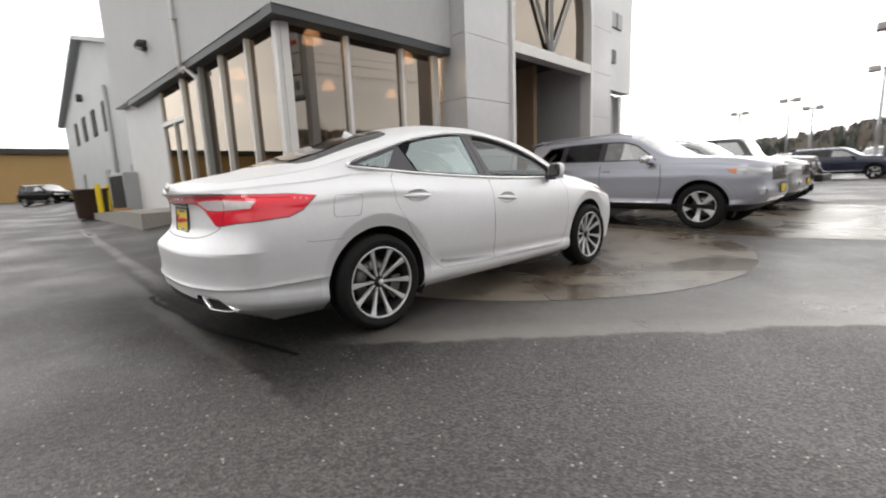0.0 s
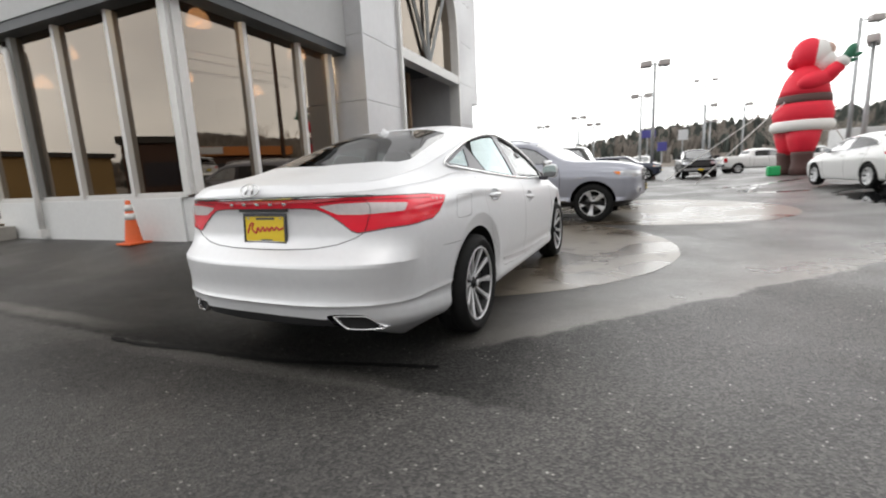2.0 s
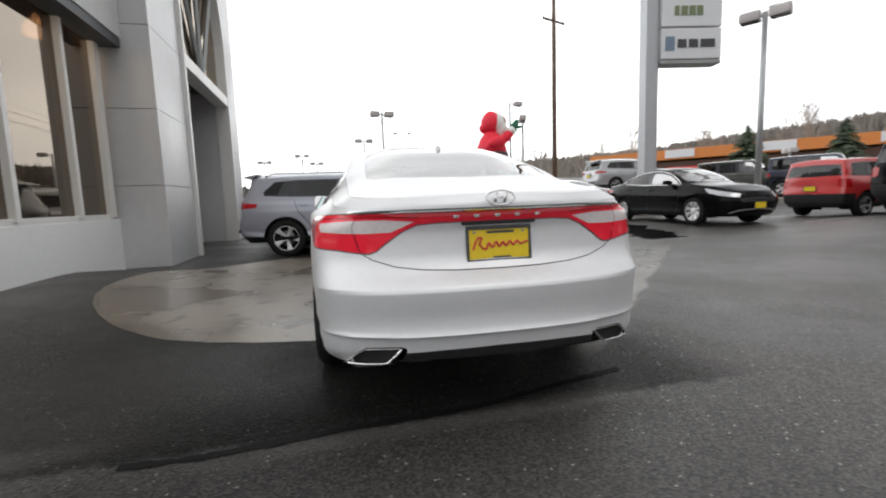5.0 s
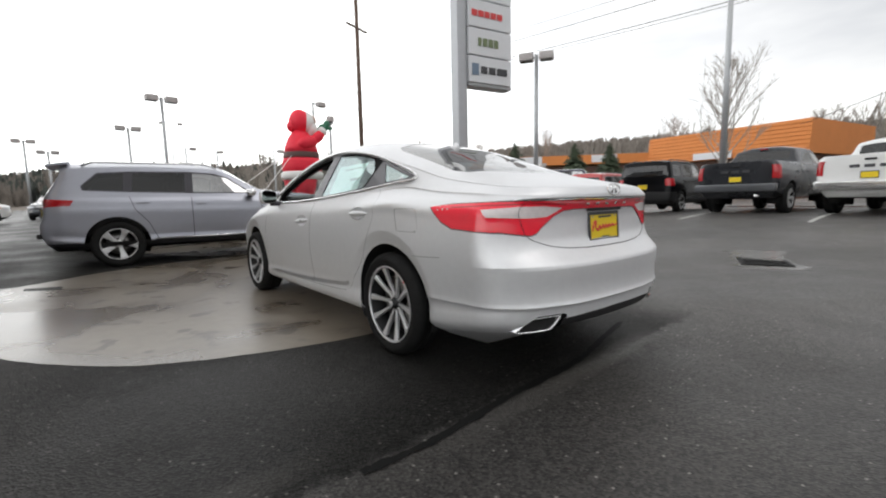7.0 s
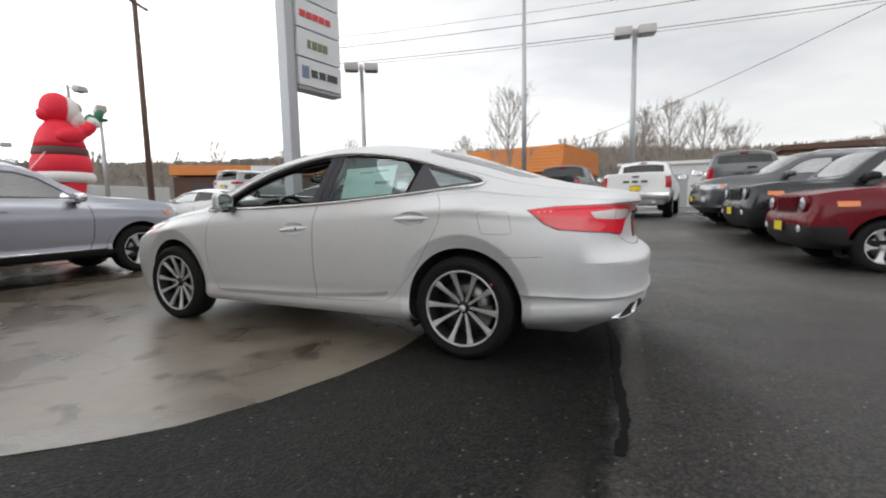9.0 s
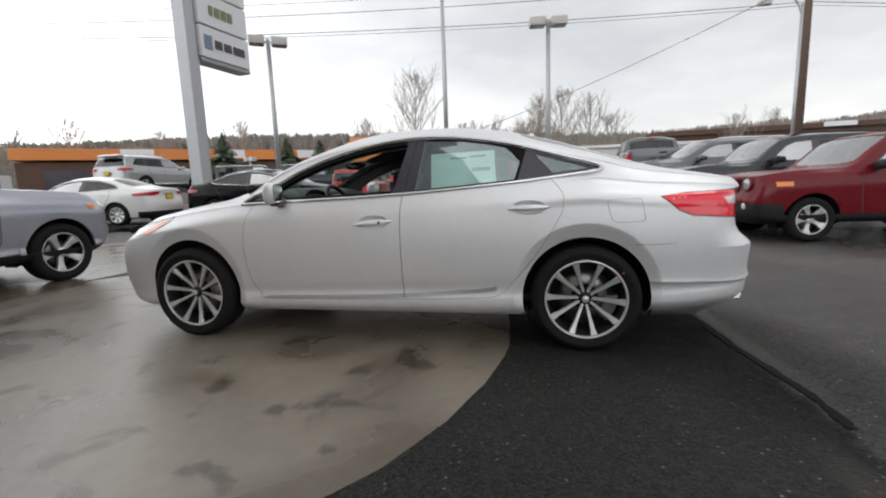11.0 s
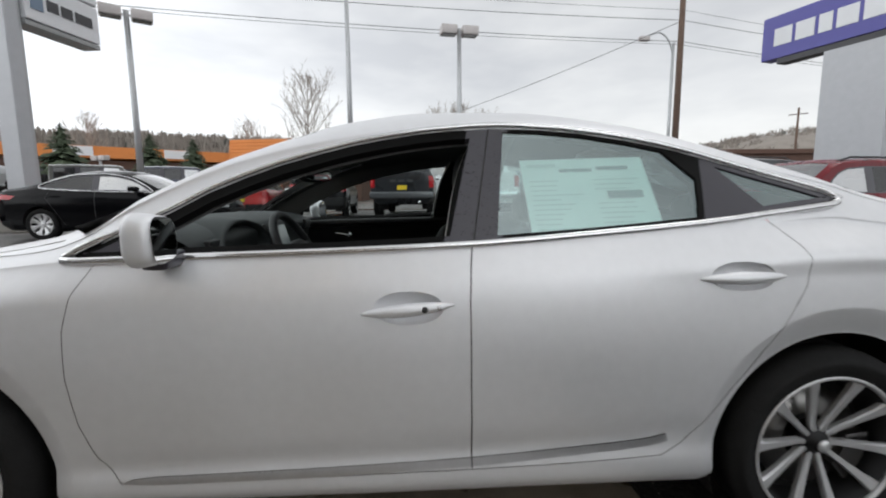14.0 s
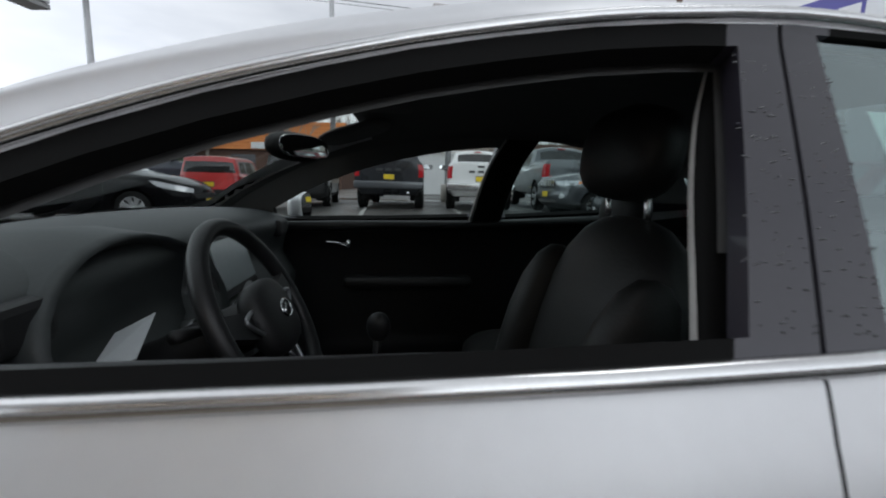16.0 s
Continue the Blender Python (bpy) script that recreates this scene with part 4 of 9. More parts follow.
def tower():
    """The grey entrance tower with its tall arched portal."""
    x0, x1, y0, y1 = -9.0, -6.78, 8.11, 15.9
    a0, a1, zb = 9.98, 14.22, 4.28
    root = empty("wall_tower", Matrix(), "grey panelled entrance tower with a tall arched portal", "wall", kind="structure")
    joints = [0.0, 1.5, 2.85, 4.28, 5.7, 7.1, 8.5, 9.9]
    cy, rad, zs = (a0 + a1) / 2, (a1 - a0) / 2, 5.6

    def half(z):
        if z <= zs:
            return rad
        t = (z - zs) / 2.6
        return rad * math.sqrt(max(1 - t * t, 0)) if t < 1 else 0.0
    for k in range(len(joints) - 1):
        lo, hi = joints[k] + 0.006, joints[k + 1] - 0.006
        n = 10 if hi > zs else 1
        for sd in (0, 1):
            pts = []
            for i in range(n + 1):
                z = lo + (hi - lo) * i / n
                h = half(z)
                pts.append(((cy - h - 0.1) if sd == 0 else (cy + h + 0.1), z))
            edge = y0 if sd == 0 else y1
            poly = [(edge, lo)] + pts + [(edge, hi)]
            bm = bmesh.new()
            add_prism(bm, poly, "x", x1 - 0.12, x1)
            part("panel", bm, M["grey_panel"], root, smooth=False)
        bm = bmesh.new()
        add_prism(bm, [(x0 + 0.002, lo), (x1 - 0.122, lo), (x1 - 0.122, hi), (x0 + 0.002, hi)], "y", y0 + 0.002, y0 + 0.1)
        part("panel", bm, M["grey_panel"], root, smooth=False)
    box("core", (x0 - 0.3, y0 + 0.1, 0), (x1 - 0.125, a0 - 0.13, 9.85), M["roof_dark"], root)
    box("core", (x0 - 0.3, a1 + 0.13, 0), (x1 - 0.125, y1, 9.85), M["grey_panel"], root)
    box("cap", (x0 - 0.3, y0 + 0.05, 9.85), (x1 - 0.02, y1, 9.62), M["grey_panel"], root)
    # arch frame
    out = [(cy - rad - 0.12, 0.0)] + [(cy - half(z) - 0.12, z) for z in np.linspace(0.3, 8.15, 26)] + [(cy, 8.35)]
    out = out + [(2 * cy - y, z) for y, z in out[-2::-1]]
    inn = [(cy - rad, 0.0)] + [(cy - half(z), z) for z in np.linspace(0.3, 8.15, 26)] + [(cy, 8.23)]
    inn = inn + [(2 * cy - y, z) for y, z in inn[-2::-1]]
    bm = bmesh.new()
    n = len(out)
    f0 = [[bm.verts.new((x, y, z)) for y, z in ln] for x, ln in ((x1 + 0.07, out), (x1 + 0.07, inn), (x1 - 0.3, inn), (x1 - 0.05, out))]
    for r0, r1 in zip(f0, f0[1:] + f0[:1]):
        for i in range(n - 1):
            bm.faces.new((r0[i], r0[i + 1], r1[i + 1], r1[i]))
    bmesh.ops.recalc_face_normals(bm, faces=bm.faces[:])
    part("arch_frame", bm, M["mullion"], root, "white metal arch frame", smooth=False)
    box("lintel", (x1 - 0.3, a0, zb - 0.14), (x1 + 0.06, a1, zb + 0.14), M["mullion"], root, 0.01, "white metal lintel")
    # fan light
    for yy, z in ((cy, 8.2), (cy - 1.4, 7.3), (cy + 1.4, 7.3)):
        bm = bmesh.new()
        add_tube(bm, [(x1 - 0.12, cy if yy == cy else cy, zb + 0.1), (x1 - 0.12, yy if yy == cy else cy + (yy - cy) * 1.25, z)], 0.06, 4)
        part("glazing_bar", bm, M["mullion_grey"], root, smooth=False)
    bm = bmesh.new()
    bm.faces.new([bm.verts.new((x1 - 0.2, y, z)) for y, z in inn if z > zb])
    part("pane", bm, M["shop_glass"], root, "grey tinted fan light", smooth=False)
    # vestibule
    box("vestibule_back", (x0 - 1.6, a0 - 0.12, 0), (x0 - 1.5, a1 + 0.12, 8.2), M["showroom_wall"], root)
    box("vestibule_side", (x0 - 1.5, a0 - 0.125, 0), (x1 - 0.126, a0 - 0.02, 9.0), M["grey_panel"], root)
    box("vestibule_side", (x0 - 1.5, a1 + 0.02, 0), (x1 - 0.126, a1 + 0.125, 9.0), M["grey_panel"], root)
    box("vestibule_ceiling", (x0 - 1.5, a0 - 0.02, zb + 0.25), (x1 - 0.31, a1 + 0.02, zb + 0.35), M["soffit"], root)
    box("inner_pane", (x0 - 0.2, a0, 0.1), (x0 - 0.19, a1, zb + 0.2), M["shop_glass"], root)
    for yy in (a0 + 0.05, a0 + 1.0, cy, a1 - 1.0, a1 - 0.05):
        box("inner_mullion", (x0 - 0.25, yy - 0.04, 0), (x0 - 0.14, yy + 0.04, zb + 0.2), M["mullion_grey"], root)
    return root


tower()


def pendant(x, y, z):
    th = empty("pendant_lamp", pose(x, y, z), "lit bell glass pendant lamp in the showroom", "pendant lamp", "showroom pendants")
    bm = bmesh.new()
    add_lathe(bm, [(0.05, 0.26), (0.09, 0.24), (0.15, 0.18), (0.185, 0.09), (0.20, 0.0), (0.19, 0.0), (0.17, 0.09), (0.13, 0.17), (0.04, 0.23)], 24)
    part("shade", bm, M["lamp_glass"], th, "glowing ribbed glass shade")
    bm = bmesh.new()
    add_lathe(bm, [(0.0, 0.46), (0.05, 0.45), (0.07, 0.30), (0.0, 0.29)], 16)
    part("cap", bm, M["chrome"], th)
    bm = bmesh.new()
    add_tube(bm, [(0, 0, 0.45), (0, 0, 4.5 - z)], 0.012, 6)
    part("stem", bm, M["chrome"], th)
    return th


for x, y, z in ((-8.06, 4.95, 3.77), (-8.06, 7.4, 3.77), (-11.8, 4.95, 3.77), (-11.8, 7.6, 3.77), (-11.8, 10.0, 3.77), (-15.2, 6.2, 3.77)):
    pendant(x, y, z)

for yy, z, ws, hh, mt in ((18.2, 7.0, (0.42, 0.62, 0.62, 0.62), 0.62, "mullion_grey"), (18.1, 5.55, (0.5, 0.62, 0.7), 0.55, "ink_dark")):
    th = empty("wall_lettering", Matrix(), "raised metal sign bars on the grey fascia", "lettering")
    for w_ in ws:
        box("bar", (-8.347, yy, z), (-8.27, yy + w_ * 0.8, z + hh), M[mt], th, 0.02)
        yy += w_
th = empty("fascia_emblem", Matrix(), "red raised sign bars on the showroom fascia", "sign bars")
for yy in (5.5, 6.1, 6.7):
    box("bar", (FX + 0.003, yy, 6.3), (FX + 0.08, yy + 0.42, 6.62), M["ink_red"], th, 0.02)

# shed behind, with its gable towards the lot
def gable_shed():
    root = empty("wall_shed", Matrix(), "pale metal gabled workshop with small upper windows", "wall", kind="structure")
    y0 = 4.9
    poly = [(-46, 0), (-17.0, 0), (-17.0, 5.6), (-33.2, 9.6), (-46, 6.2)]
    bm = bmesh.new()
    add_prism(bm, poly, "y", y0, 24)
    part("wall", bm, M["shed_wall"], root, smooth=False)
    for a, b in (((-16.6, 5.5), (-33.2, 9.62)), ((-33.2, 9.62), (-46.5, 6.08))):
        bm = bmesh.new()
        add_prism(bm, [a, b, (b[0], b[1] + 0.2), (a[0], a[1] + 0.2)], "y", y0 - 0.4, 24.2)
        part("roof_slope", bm, M["shed_wall"], root, smooth=False)
    for i in range(4):
        x = -40 + 3.6 * i
        box("window", (x - 0.6, y0 - 0.05, 4.2), (x + 0.6, y0 - 0.003, 5.7), M["roof_dark"], root, 0.01)
    for x in (-40, -31, -24.5):
        box("door", (x - 0.55, y0 - 0.05, 0.1), (x + 0.55, y0 - 0.003, 2.2), M["mullion_grey"], root, 0.01)
    for x in (-28.0, -22.0, -18.6):
        bm = bmesh.new()
        add_tube(bm, [(x, y0 - 0.1, 0.1), (x, y0 - 0.1, 6.3)], 0.09, 8)
        part("downpipe", bm, M["shed_wall"], root)
    box("wall_lamp", (-36, y0 - 0.3, 6.6), (-35.6, y0 - 0.003, 7.0), M["ink_dark"], root, 0.03)


gable_shed()


def wall_lamp(x, y, z):
    th = empty("wall_lamp", pose(x, y, z), "black wedge security lamp on the fascia", "wall lamp")
    bm = bmesh.new()
    add_prism(bm, [(-.28, -.02), (0, -.14), (0, .14), (-.22, .12)], "x", -.16, .16)
    bmesh.ops.bevel(bm, geom=bm.edges[:], offset=0.015, segments=2, affect="EDGES")
    part("housing", bm, M["ink_dark"], th)
    box("lens", (-.12, -.25, -.09), (.12, -.03, -.075), M["lens_white"], th)


wall_lamp(-15.0, FY, 5.05)


def downpipe():
    th = empty("downpipe", Matrix(), "pale painted downpipe with an offset bend", "downpipe")
    pts = [(-12.1, FY - 0.06, 8.1), (-12.1, FY - 0.06, 4.15), (-12.0, FY + 0.02, 3.9), (-11.7, GY - 0.12, 3.62), (-11.6, GY - 0.13, 3.35), (-11.6, GY - 0.13, 0.4)]
    bm = bmesh.new()
    add_tube(bm, smooth_line(pts, 4), 0.05, 10)
    part("pipe", bm, M["mullion"], th)
    for z in (6.5, 5.0):
        box("bracket", (-12.18, FY - 0.12, z), (-12.02, FY, z + 0.04), M["mullion"], th)
    box("shoe", (-11.67, GY - 0.2, 0.25), (-11.53, GY - 0.06, 0.4), M["mullion"], th, 0.01)


downpipe()


def ramp():
    root = empty("entrance_ramp", Matrix(), "grey concrete ramp and landing at the side door", "ramp", kind="structure")
    bm = bmesh.new()
    add_prism(bm, [(-25.0, 0.0), (-12.6, 0.0), (-12.6, 0.46), (-15.4, 0.46), (-25.0, 0.05)], "y", 2.55, GY - 0.1)
    part("slab", bm, M["concrete"], root, smooth=False)


ramp()


def traffic_cone(x, y):
    z = ground_z(x, y)
    th = empty("traffic_cone", pose(x, y, z), "orange traffic cone with two white collars by the wall", "traffic cone")
    bm = bmesh.new()
    add_lathe(bm, [(0.135, 0.03), (0.125, 0.06), (0.08, 0.36), (0.035, 0.70), (0.02, 0.71), (0.0, 0.71)], 24)
    part("cone", bm, M["cone_orange"], th)
    box("base", (-.18, -.18, 0), (.18, .18, .035), M["cone_orange"], th, 0.012)
    for a, b in ((0.40, 0.50), (0.54, 0.64)):
        ra, rb = 0.137 - 0.145 * a, 0.137 - 0.145 * b
        bm = bmesh.new()
        add_lathe(bm, [(ra, a), (ra + 0.004, a), (rb + 0.004, b), (rb, b)], 24)
        part("collar", bm, M["cone_white"], th, "white reflective collar")


traffic_cone(-8.68, 3.70)


def ac_unit(x, y):
    th = empty("condenser_unit", pose(x, y, 0.1), "grey louvred air-conditioning condenser by the workshop", "condenser")
    box("case", (-1.3, -.45, 0), (1.3, .45, 1.6), M["galv"], th, 0.03)
    for i in range(18):
        box("louvre", (-1.23 + i * .14, -.47, .12), (-1.17 + i * .14, -.452, 1.48), M["roof_dark"], th)


def bin_drum(x, y):
    th = empty("waste_bin", pose(x, y, 0.08), "dark brown round waste bin with a rim", "waste bin")
    bm = bmesh.new()
    add_lathe(bm, [(0, 0), (.42, 0), (.47, .05), (.52, .98), (.56, 1.0), (.56, 1.06), (.49, 1.06), (.46, .4), (0, .4)], 28)
    part("drum", bm, mat("brown_bin_plastic", (0.07, 0.04, 0.028), 0.55, var=0.15, scale=5), th)


def bollard(x, y):
    th = empty("bollard", pose(x, y, 0.08), "yellow painted steel bollard", "bollard", "yellow bollards")
    bm = bmesh.new()
    add_lathe(bm, [(0.09, 0), (0.09, 1.15), (0.07, 1.21), (0, 1.23)], 20)
    part("post", bm, M["yellow"], th)


ac_unit(-21.0, 4.0)
bin_drum(-20.3, 2.6)
bollard(-19.6, 2.75)
bollard(-23.5, 3.6)
for x, y, w, h in ((-17.4, 3.0, .30, .26), (-16.6, 3.2, .36, .20)):
    o = box("cardboard_box", (x - w, y - .2, .2), (x + w, y + .2, .2 + h), M["cardboard"], None, 0.01)
    tagged(o, "small brown cardboard box on the ramp", "box", "ramp boxes")

# far tan building at the end of the yard
def tan_building():
    root = empty("building", pose(-80, 6, 0), "long low tan warehouse with a dark roof edge", "building")
    box("wall", (-8, -45, 0), (0, 12, 6.2), M["tan_wall"], root)
    box("roof", (-8.6, -45.4, 6.2), (0.6, 12.4, 6.9), M["roof_dark"], root)
    box("door", (0.003, 4, 0), (0.06, 6, 2.4), M["mullion"], root)


tan_building()


# ---- vehicles ----
WHEELS = {}


def wheel_meshes(style):
    """The meshes of one wheel, its axle along x with the outside at +x, built once for each kind."""
    if style in WHEELS:
        return WHEELS[style]
    R, rim, w, n, kind = style
    out = {}
    turn = Matrix.Rotation(radians(90), 4, "Y")

    def keep(name, bm, material, smooth=True):
        bmesh.ops.recalc_face_normals(bm, faces=bm.faces[:])
        me = bpy.data.meshes.new(name)
        bm.to_mesh(me)
        bm.free()
        me.materials.append(material)
        if smooth:
            me.shade_smooth()
        out[name] = me
    h = w / 2
    bm = bmesh.new()
    add_lathe(bm, [(rim + .004, -h * .86), (rim + .025, -h * .95), ((R + rim) / 2, -h), (R - .03, -h * .92), (R - .006, -h * .78), (R, -h * .5), (R, -h * .17), (R - .008, -h * .15),
                   (R - .008, -h * .09), (R, -h * .07), (R, h * .07), (R - .008, h * .09), (R - .008, h * .15), (R, h * .17), (R, h * .5), (R - .006, h * .78), (R - .03, h * .92),
                   ((R + rim) / 2 + .01, h), ((R + rim) / 2, h * 1.0), (rim + .025, h * .95), (rim + .004, h * .86)], 48, turn)
    keep("tyre", bm, M["tyre"])
    bm = bmesh.new()
    add_lathe(bm, [(rim + .006, h * .90), (rim - .001, h * .93), (rim - .006, h * .89), (rim - .009, h * .80), (rim + .005, h * .78)], 48, turn)
    keep("rim", bm, M["alloy"])
    bm = bmesh.new()
    add_lathe(bm, [(rim - .008, h * .79), (rim - .020, h * .55), (rim - .03, -h * .2), (rim - .02, -h * .9), (rim + .005, -h * .9), (rim + .004, h * .76)], 48, turn)
    keep("barrel", bm, M["alloy_dark"])
    bm = bmesh.new()
    add_lathe(bm, [(0, -.02), (rim - .03, -.02), (rim - .03, -.03), (0, -.03)], 32, turn)
    keep("wheel_back", bm, M["liner"])
    bm = bmesh.new()
    add_lathe(bm, [(rim * .34, .012), (rim * .72, .012), (rim * .72, 0), (rim * .34, 0)], 32, turn)
    keep("brake_disc", bm, M["disc"])
    bm = bmesh.new()
    zf = h * .80
    cap = [(0, zf - .008), (.045, zf - .010), (.058, zf - .016), (.062, zf - .03), (.062, zf - .09), (0, zf - .09)]
    add_lathe(bm, cap if kind != "slim" else [(0, zf - .006), (.020, zf - .007), (.026, zf - .014), (.030, zf - .034), (.048, zf - .042), (.058, zf - .055), (.058, zf - .09), (0, zf - .09)], 24, turn)
    keep("hub_cap", bm, M["alloy_dark"] if kind == "slim" else M["alloy"])
    if kind == "slim":
        bm = bmesh.new()
        add_lathe(bm, [(0, zf - .004), (.019, zf - .005), (.023, zf - .010), (0, zf - .012)], 20, turn)
        keep("badge_disc", bm, M["alloy"])
        bm = bmesh.new()
        add_lathe(bm, [(0, zf - .040), (.007, zf - .040), (.009, zf - .048), (.009, zf - .07), (0, zf - .07)], 10, turn @ Matrix.Translation((.044, 0, 0)))
        keep("lug_nut", bm, M["dark_chrome"])
        bm = bmesh.new()
        ring = [(r * math.cos(radians(q)), r * math.sin(radians(q))) for r, qs in ((rim * .80, range(-28, 29, 8)), (rim * .48, range(28, -29, -8))) for q in qs]
        add_prism(bm, ring, "x", .004, .042)
        keep("brake_caliper", bm, M["disc"], False)
    # one spoke, pointing along +z, its face towards +x
    bm = bmesh.new()
    if kind == "slim":
        prof = [(.030, .010, zf - .040), (.075, .0095, zf - .034), (.14, .0115, zf - .020), (rim * .82, .0160, zf - .006), (rim - .010, .022, zf + .002)]
    elif kind == "wide":
        prof = [(.012, .026, zf - .03), (.10, .030, zf - .024), (.16, .036, zf - .014), (rim * .82, .048, zf - .002), (rim - .012, .060, zf + .003)]
    else:
        prof = [(.012, .022, zf - .03), (.10, .022, zf - .026), (.16, .021, zf - .016), (rim * .82, .024, zf - .004), (rim - .012, .036, zf + .002)]
    rows = []
    for r, hw, x in prof:
        back = .022 if kind == "slim" else .045
        rows.append([bm.verts.new(p) for p in ((x - back, -hw * 1.02, r), (x - .006, -hw, r), (x, -hw * .72, r), (x, hw * .72, r), (x - .006, hw, r), (x - back, hw * 1.02, r))])
    for a, b in zip(rows, rows[1:]):
        for i in range(5):
            bm.faces.new((a[i], a[i + 1], b[i + 1], b[i]))
    keep("spoke", bm, M["alloy"], False)
    WHEELS[style] = out
    return out


def add_wheel(car, x, y, style, flip=0.0):
    R, rim, w, n, kind = style
    ms = wheel_meshes(style)
    rz = 0 if x > 0 else 180
    wheel = new("wheel", ms["rim"])
    wheel.parent = car
    wheel.matrix_basis = pose(x, y, R, 0, 0, rz) @ pose(0, 0, 0, flip, 0, 0)
    for name in ("tyre", "barrel", "wheel_back", "brake_disc", "hub_cap", "badge_disc", "brake_caliper"):
        if name not in ms:
            continue
        o = new(name, ms[name])
        o.parent = wheel
    for i in range(5 if kind == "slim" else 0):
        o = new("lug_nut", ms["lug_nut"])
        o.parent = wheel
        o.matrix_basis = pose(0, 0, 0, 72 * i + 36, 0, 0)
    for i in range(n):
        o = new("spoke", ms["spoke"])
        o.parent = wheel
        off = (1.2 if kind == "slim" else 0) * (1 if i % 2 else -1)
        o.matrix_basis = pose(0, 0, 0, 360 * i / n + off, 0, 0)
    return wheel


def wheel_wells(car, spec, r, shell=None):
    for y in spec["axles"]:
        for sd in (1, -1):
            bm = bmesh.new()
            x1, x0 = spec["well"], spec["well"] - 0.38
            ring = circle(y, spec["axle_z"], r + 0.012, 28, -25, 205)
            edge = [min(x1, shell.at(yy, max(zz, .3))[0] - .006) if shell else x1 for yy, zz in ring]
            a = [bm.verts.new((e * sd, yy, zz)) for e, (yy, zz) in zip(edge, ring)]
            b = [bm.verts.new((x0 * sd, yy, zz)) for yy, zz in ring]
            for i in range(len(ring) - 1):
                bm.faces.new((a[i], a[i + 1], b[i + 1], b[i]))
            bm.faces.new(b)
            part("wheel_arch_liner", bm, M["liner"], car)


def plate(car, m, w=0.305, h=0.155, bars=True):
    th = new("number_plate", None)
    bm = bmesh.new()
    add_box(bm, (-w / 2, 0, -h / 2), (w / 2, .006, h / 2), 0.002)
    me = bpy.data.meshes.new("number_plate")
    bm.to_mesh(me)
    bm.free()
    me.materials.append(M["yellow"])
    bpy.data.objects.remove(th)
    th = new("number_plate", me)
    th.parent = car
    th.matrix_basis = m
    th["label"] = "yellow dealer card plate in a dark frame"
    bm = bmesh.new()
    for lo, hi in (((-w / 2 - .006, -.004, h / 2 - .012), (w / 2 + .006, .01, h / 2 + .006)), ((-w / 2 - .006, -.004, -h / 2 - .006), (w / 2 + .006, .01, -h / 2 + .010)),
                   ((-w / 2 - .006, -.004, -h / 2 + .010), (-w / 2 + .006, .01, h / 2 - .012)), ((w / 2 - .006, -.004, -h / 2 + .010), (w / 2 + .006, .01, h / 2 - .012))):
        add_box(bm, lo, hi)
    part("plate_frame", bm, M["ink_dark"], th, smooth=False)
    return th


def mirror_pair(car, x, y, z, material, size=1.0, wide=0.118, deep=0.082):
    """Two door mirrors: a rounded box that narrows towards the door, its open back closed by the glass."""
    def back(px, pz):
        """The plane of the glass, turned a little to the driver."""
        return -.62 * deep - .12 * px + .05 * pz
    for sd in (1, -1):
        bm = bmesh.new()
        bmesh.ops.create_uvsphere(bm, u_segments=28, v_segments=16, radius=1.0)
        for v in bm.verts:
            c = v.co
            d = sum(abs(q) ** 3.4 for q in c) ** (1 / 3.4)
            c = c / d
            k = 0.80 + 0.20 * (c.x * 0.5 + 0.5)
            bulge = 0.88 + 0.12 * min(max(c.y + .62, 0), 1)
            zz = c.z * 0.066 * k * bulge
            v.co = Vector((c.x * wide * sd, max(c.y * deep, back(c.x * wide, zz)), zz)) * size
        bmesh.ops.recalc_face_normals(bm, faces=bm.faces[:])
        bmesh.ops.translate(bm, verts=bm.verts[:], vec=(sd * x, y, z))
        mi = part("wing_mirror", bm, material, car)
        bm = bmesh.new()
        n = 28
        ring = []
        for i in range(n):
            t = 2 * math.pi * i / n
            cx, cz = (math.copysign(abs(math.cos(t)) ** .6, math.cos(t)), math.copysign(abs(math.sin(t)) ** .6, math.sin(t)))
            ring.append((cx * wide * 0.88, cz * 0.056 * (0.82 + 0.18 * (cx * .5 + .5))))
        va = [bm.verts.new((sd * (x + p * size), y + back(p, q) * size - 0.003, z + q * size)) for p, q in ring]
        bm.faces.new(va if sd < 0 else va[::-1])
        part("mirror_glass", bm, M["mirror"], mi, "silvered mirror glass", smooth=False)
        bm = bmesh.new()
        add_box(bm, (min(sd * (x - .02), sd * (x - .15)), y - .02, z - .075 * size), (max(sd * (x - .02), sd * (x - .15)), y + .05, z - .035 * size), .012)
        part("mirror_arm", bm, M["gloss_black"], mi)


M["mirror"] = mat("mirror_glass", (0.85, 0.86, 0.87), 0.02, 1.0)


def ring_trim(name, shell, poly, view_x, radius, material, car, sides=(1, -1), rows=None, closed=True, off=0.004):
    """A bright bead laid on the skin along a line of its side."""
    for sd in sides:
        pts = []
        for y, z in poly:
            x, n = shell.at(y, z)
            pts.append(((x + n.x * off) * sd, y + n.y * off, z + n.z * off))
        bm = bmesh.new()
        add_tube(bm, pts, radius, 6, closed)
        part(name, bm, material, car)


def outline(pts):
    """The convex outline of points."""
    pts = sorted(set(pts))

    def chain(seq):
        o = []
        for p in seq:
            while len(o) > 1 and (o[-1][0] - o[-2][0]) * (p[1] - o[-2][1]) - (o[-1][1] - o[-2][1]) * (p[0] - o[-2][0]) <= 0:
                o.pop()
            o.append(p)
        return o[:-1]
    return chain(pts) + chain(pts[::-1])


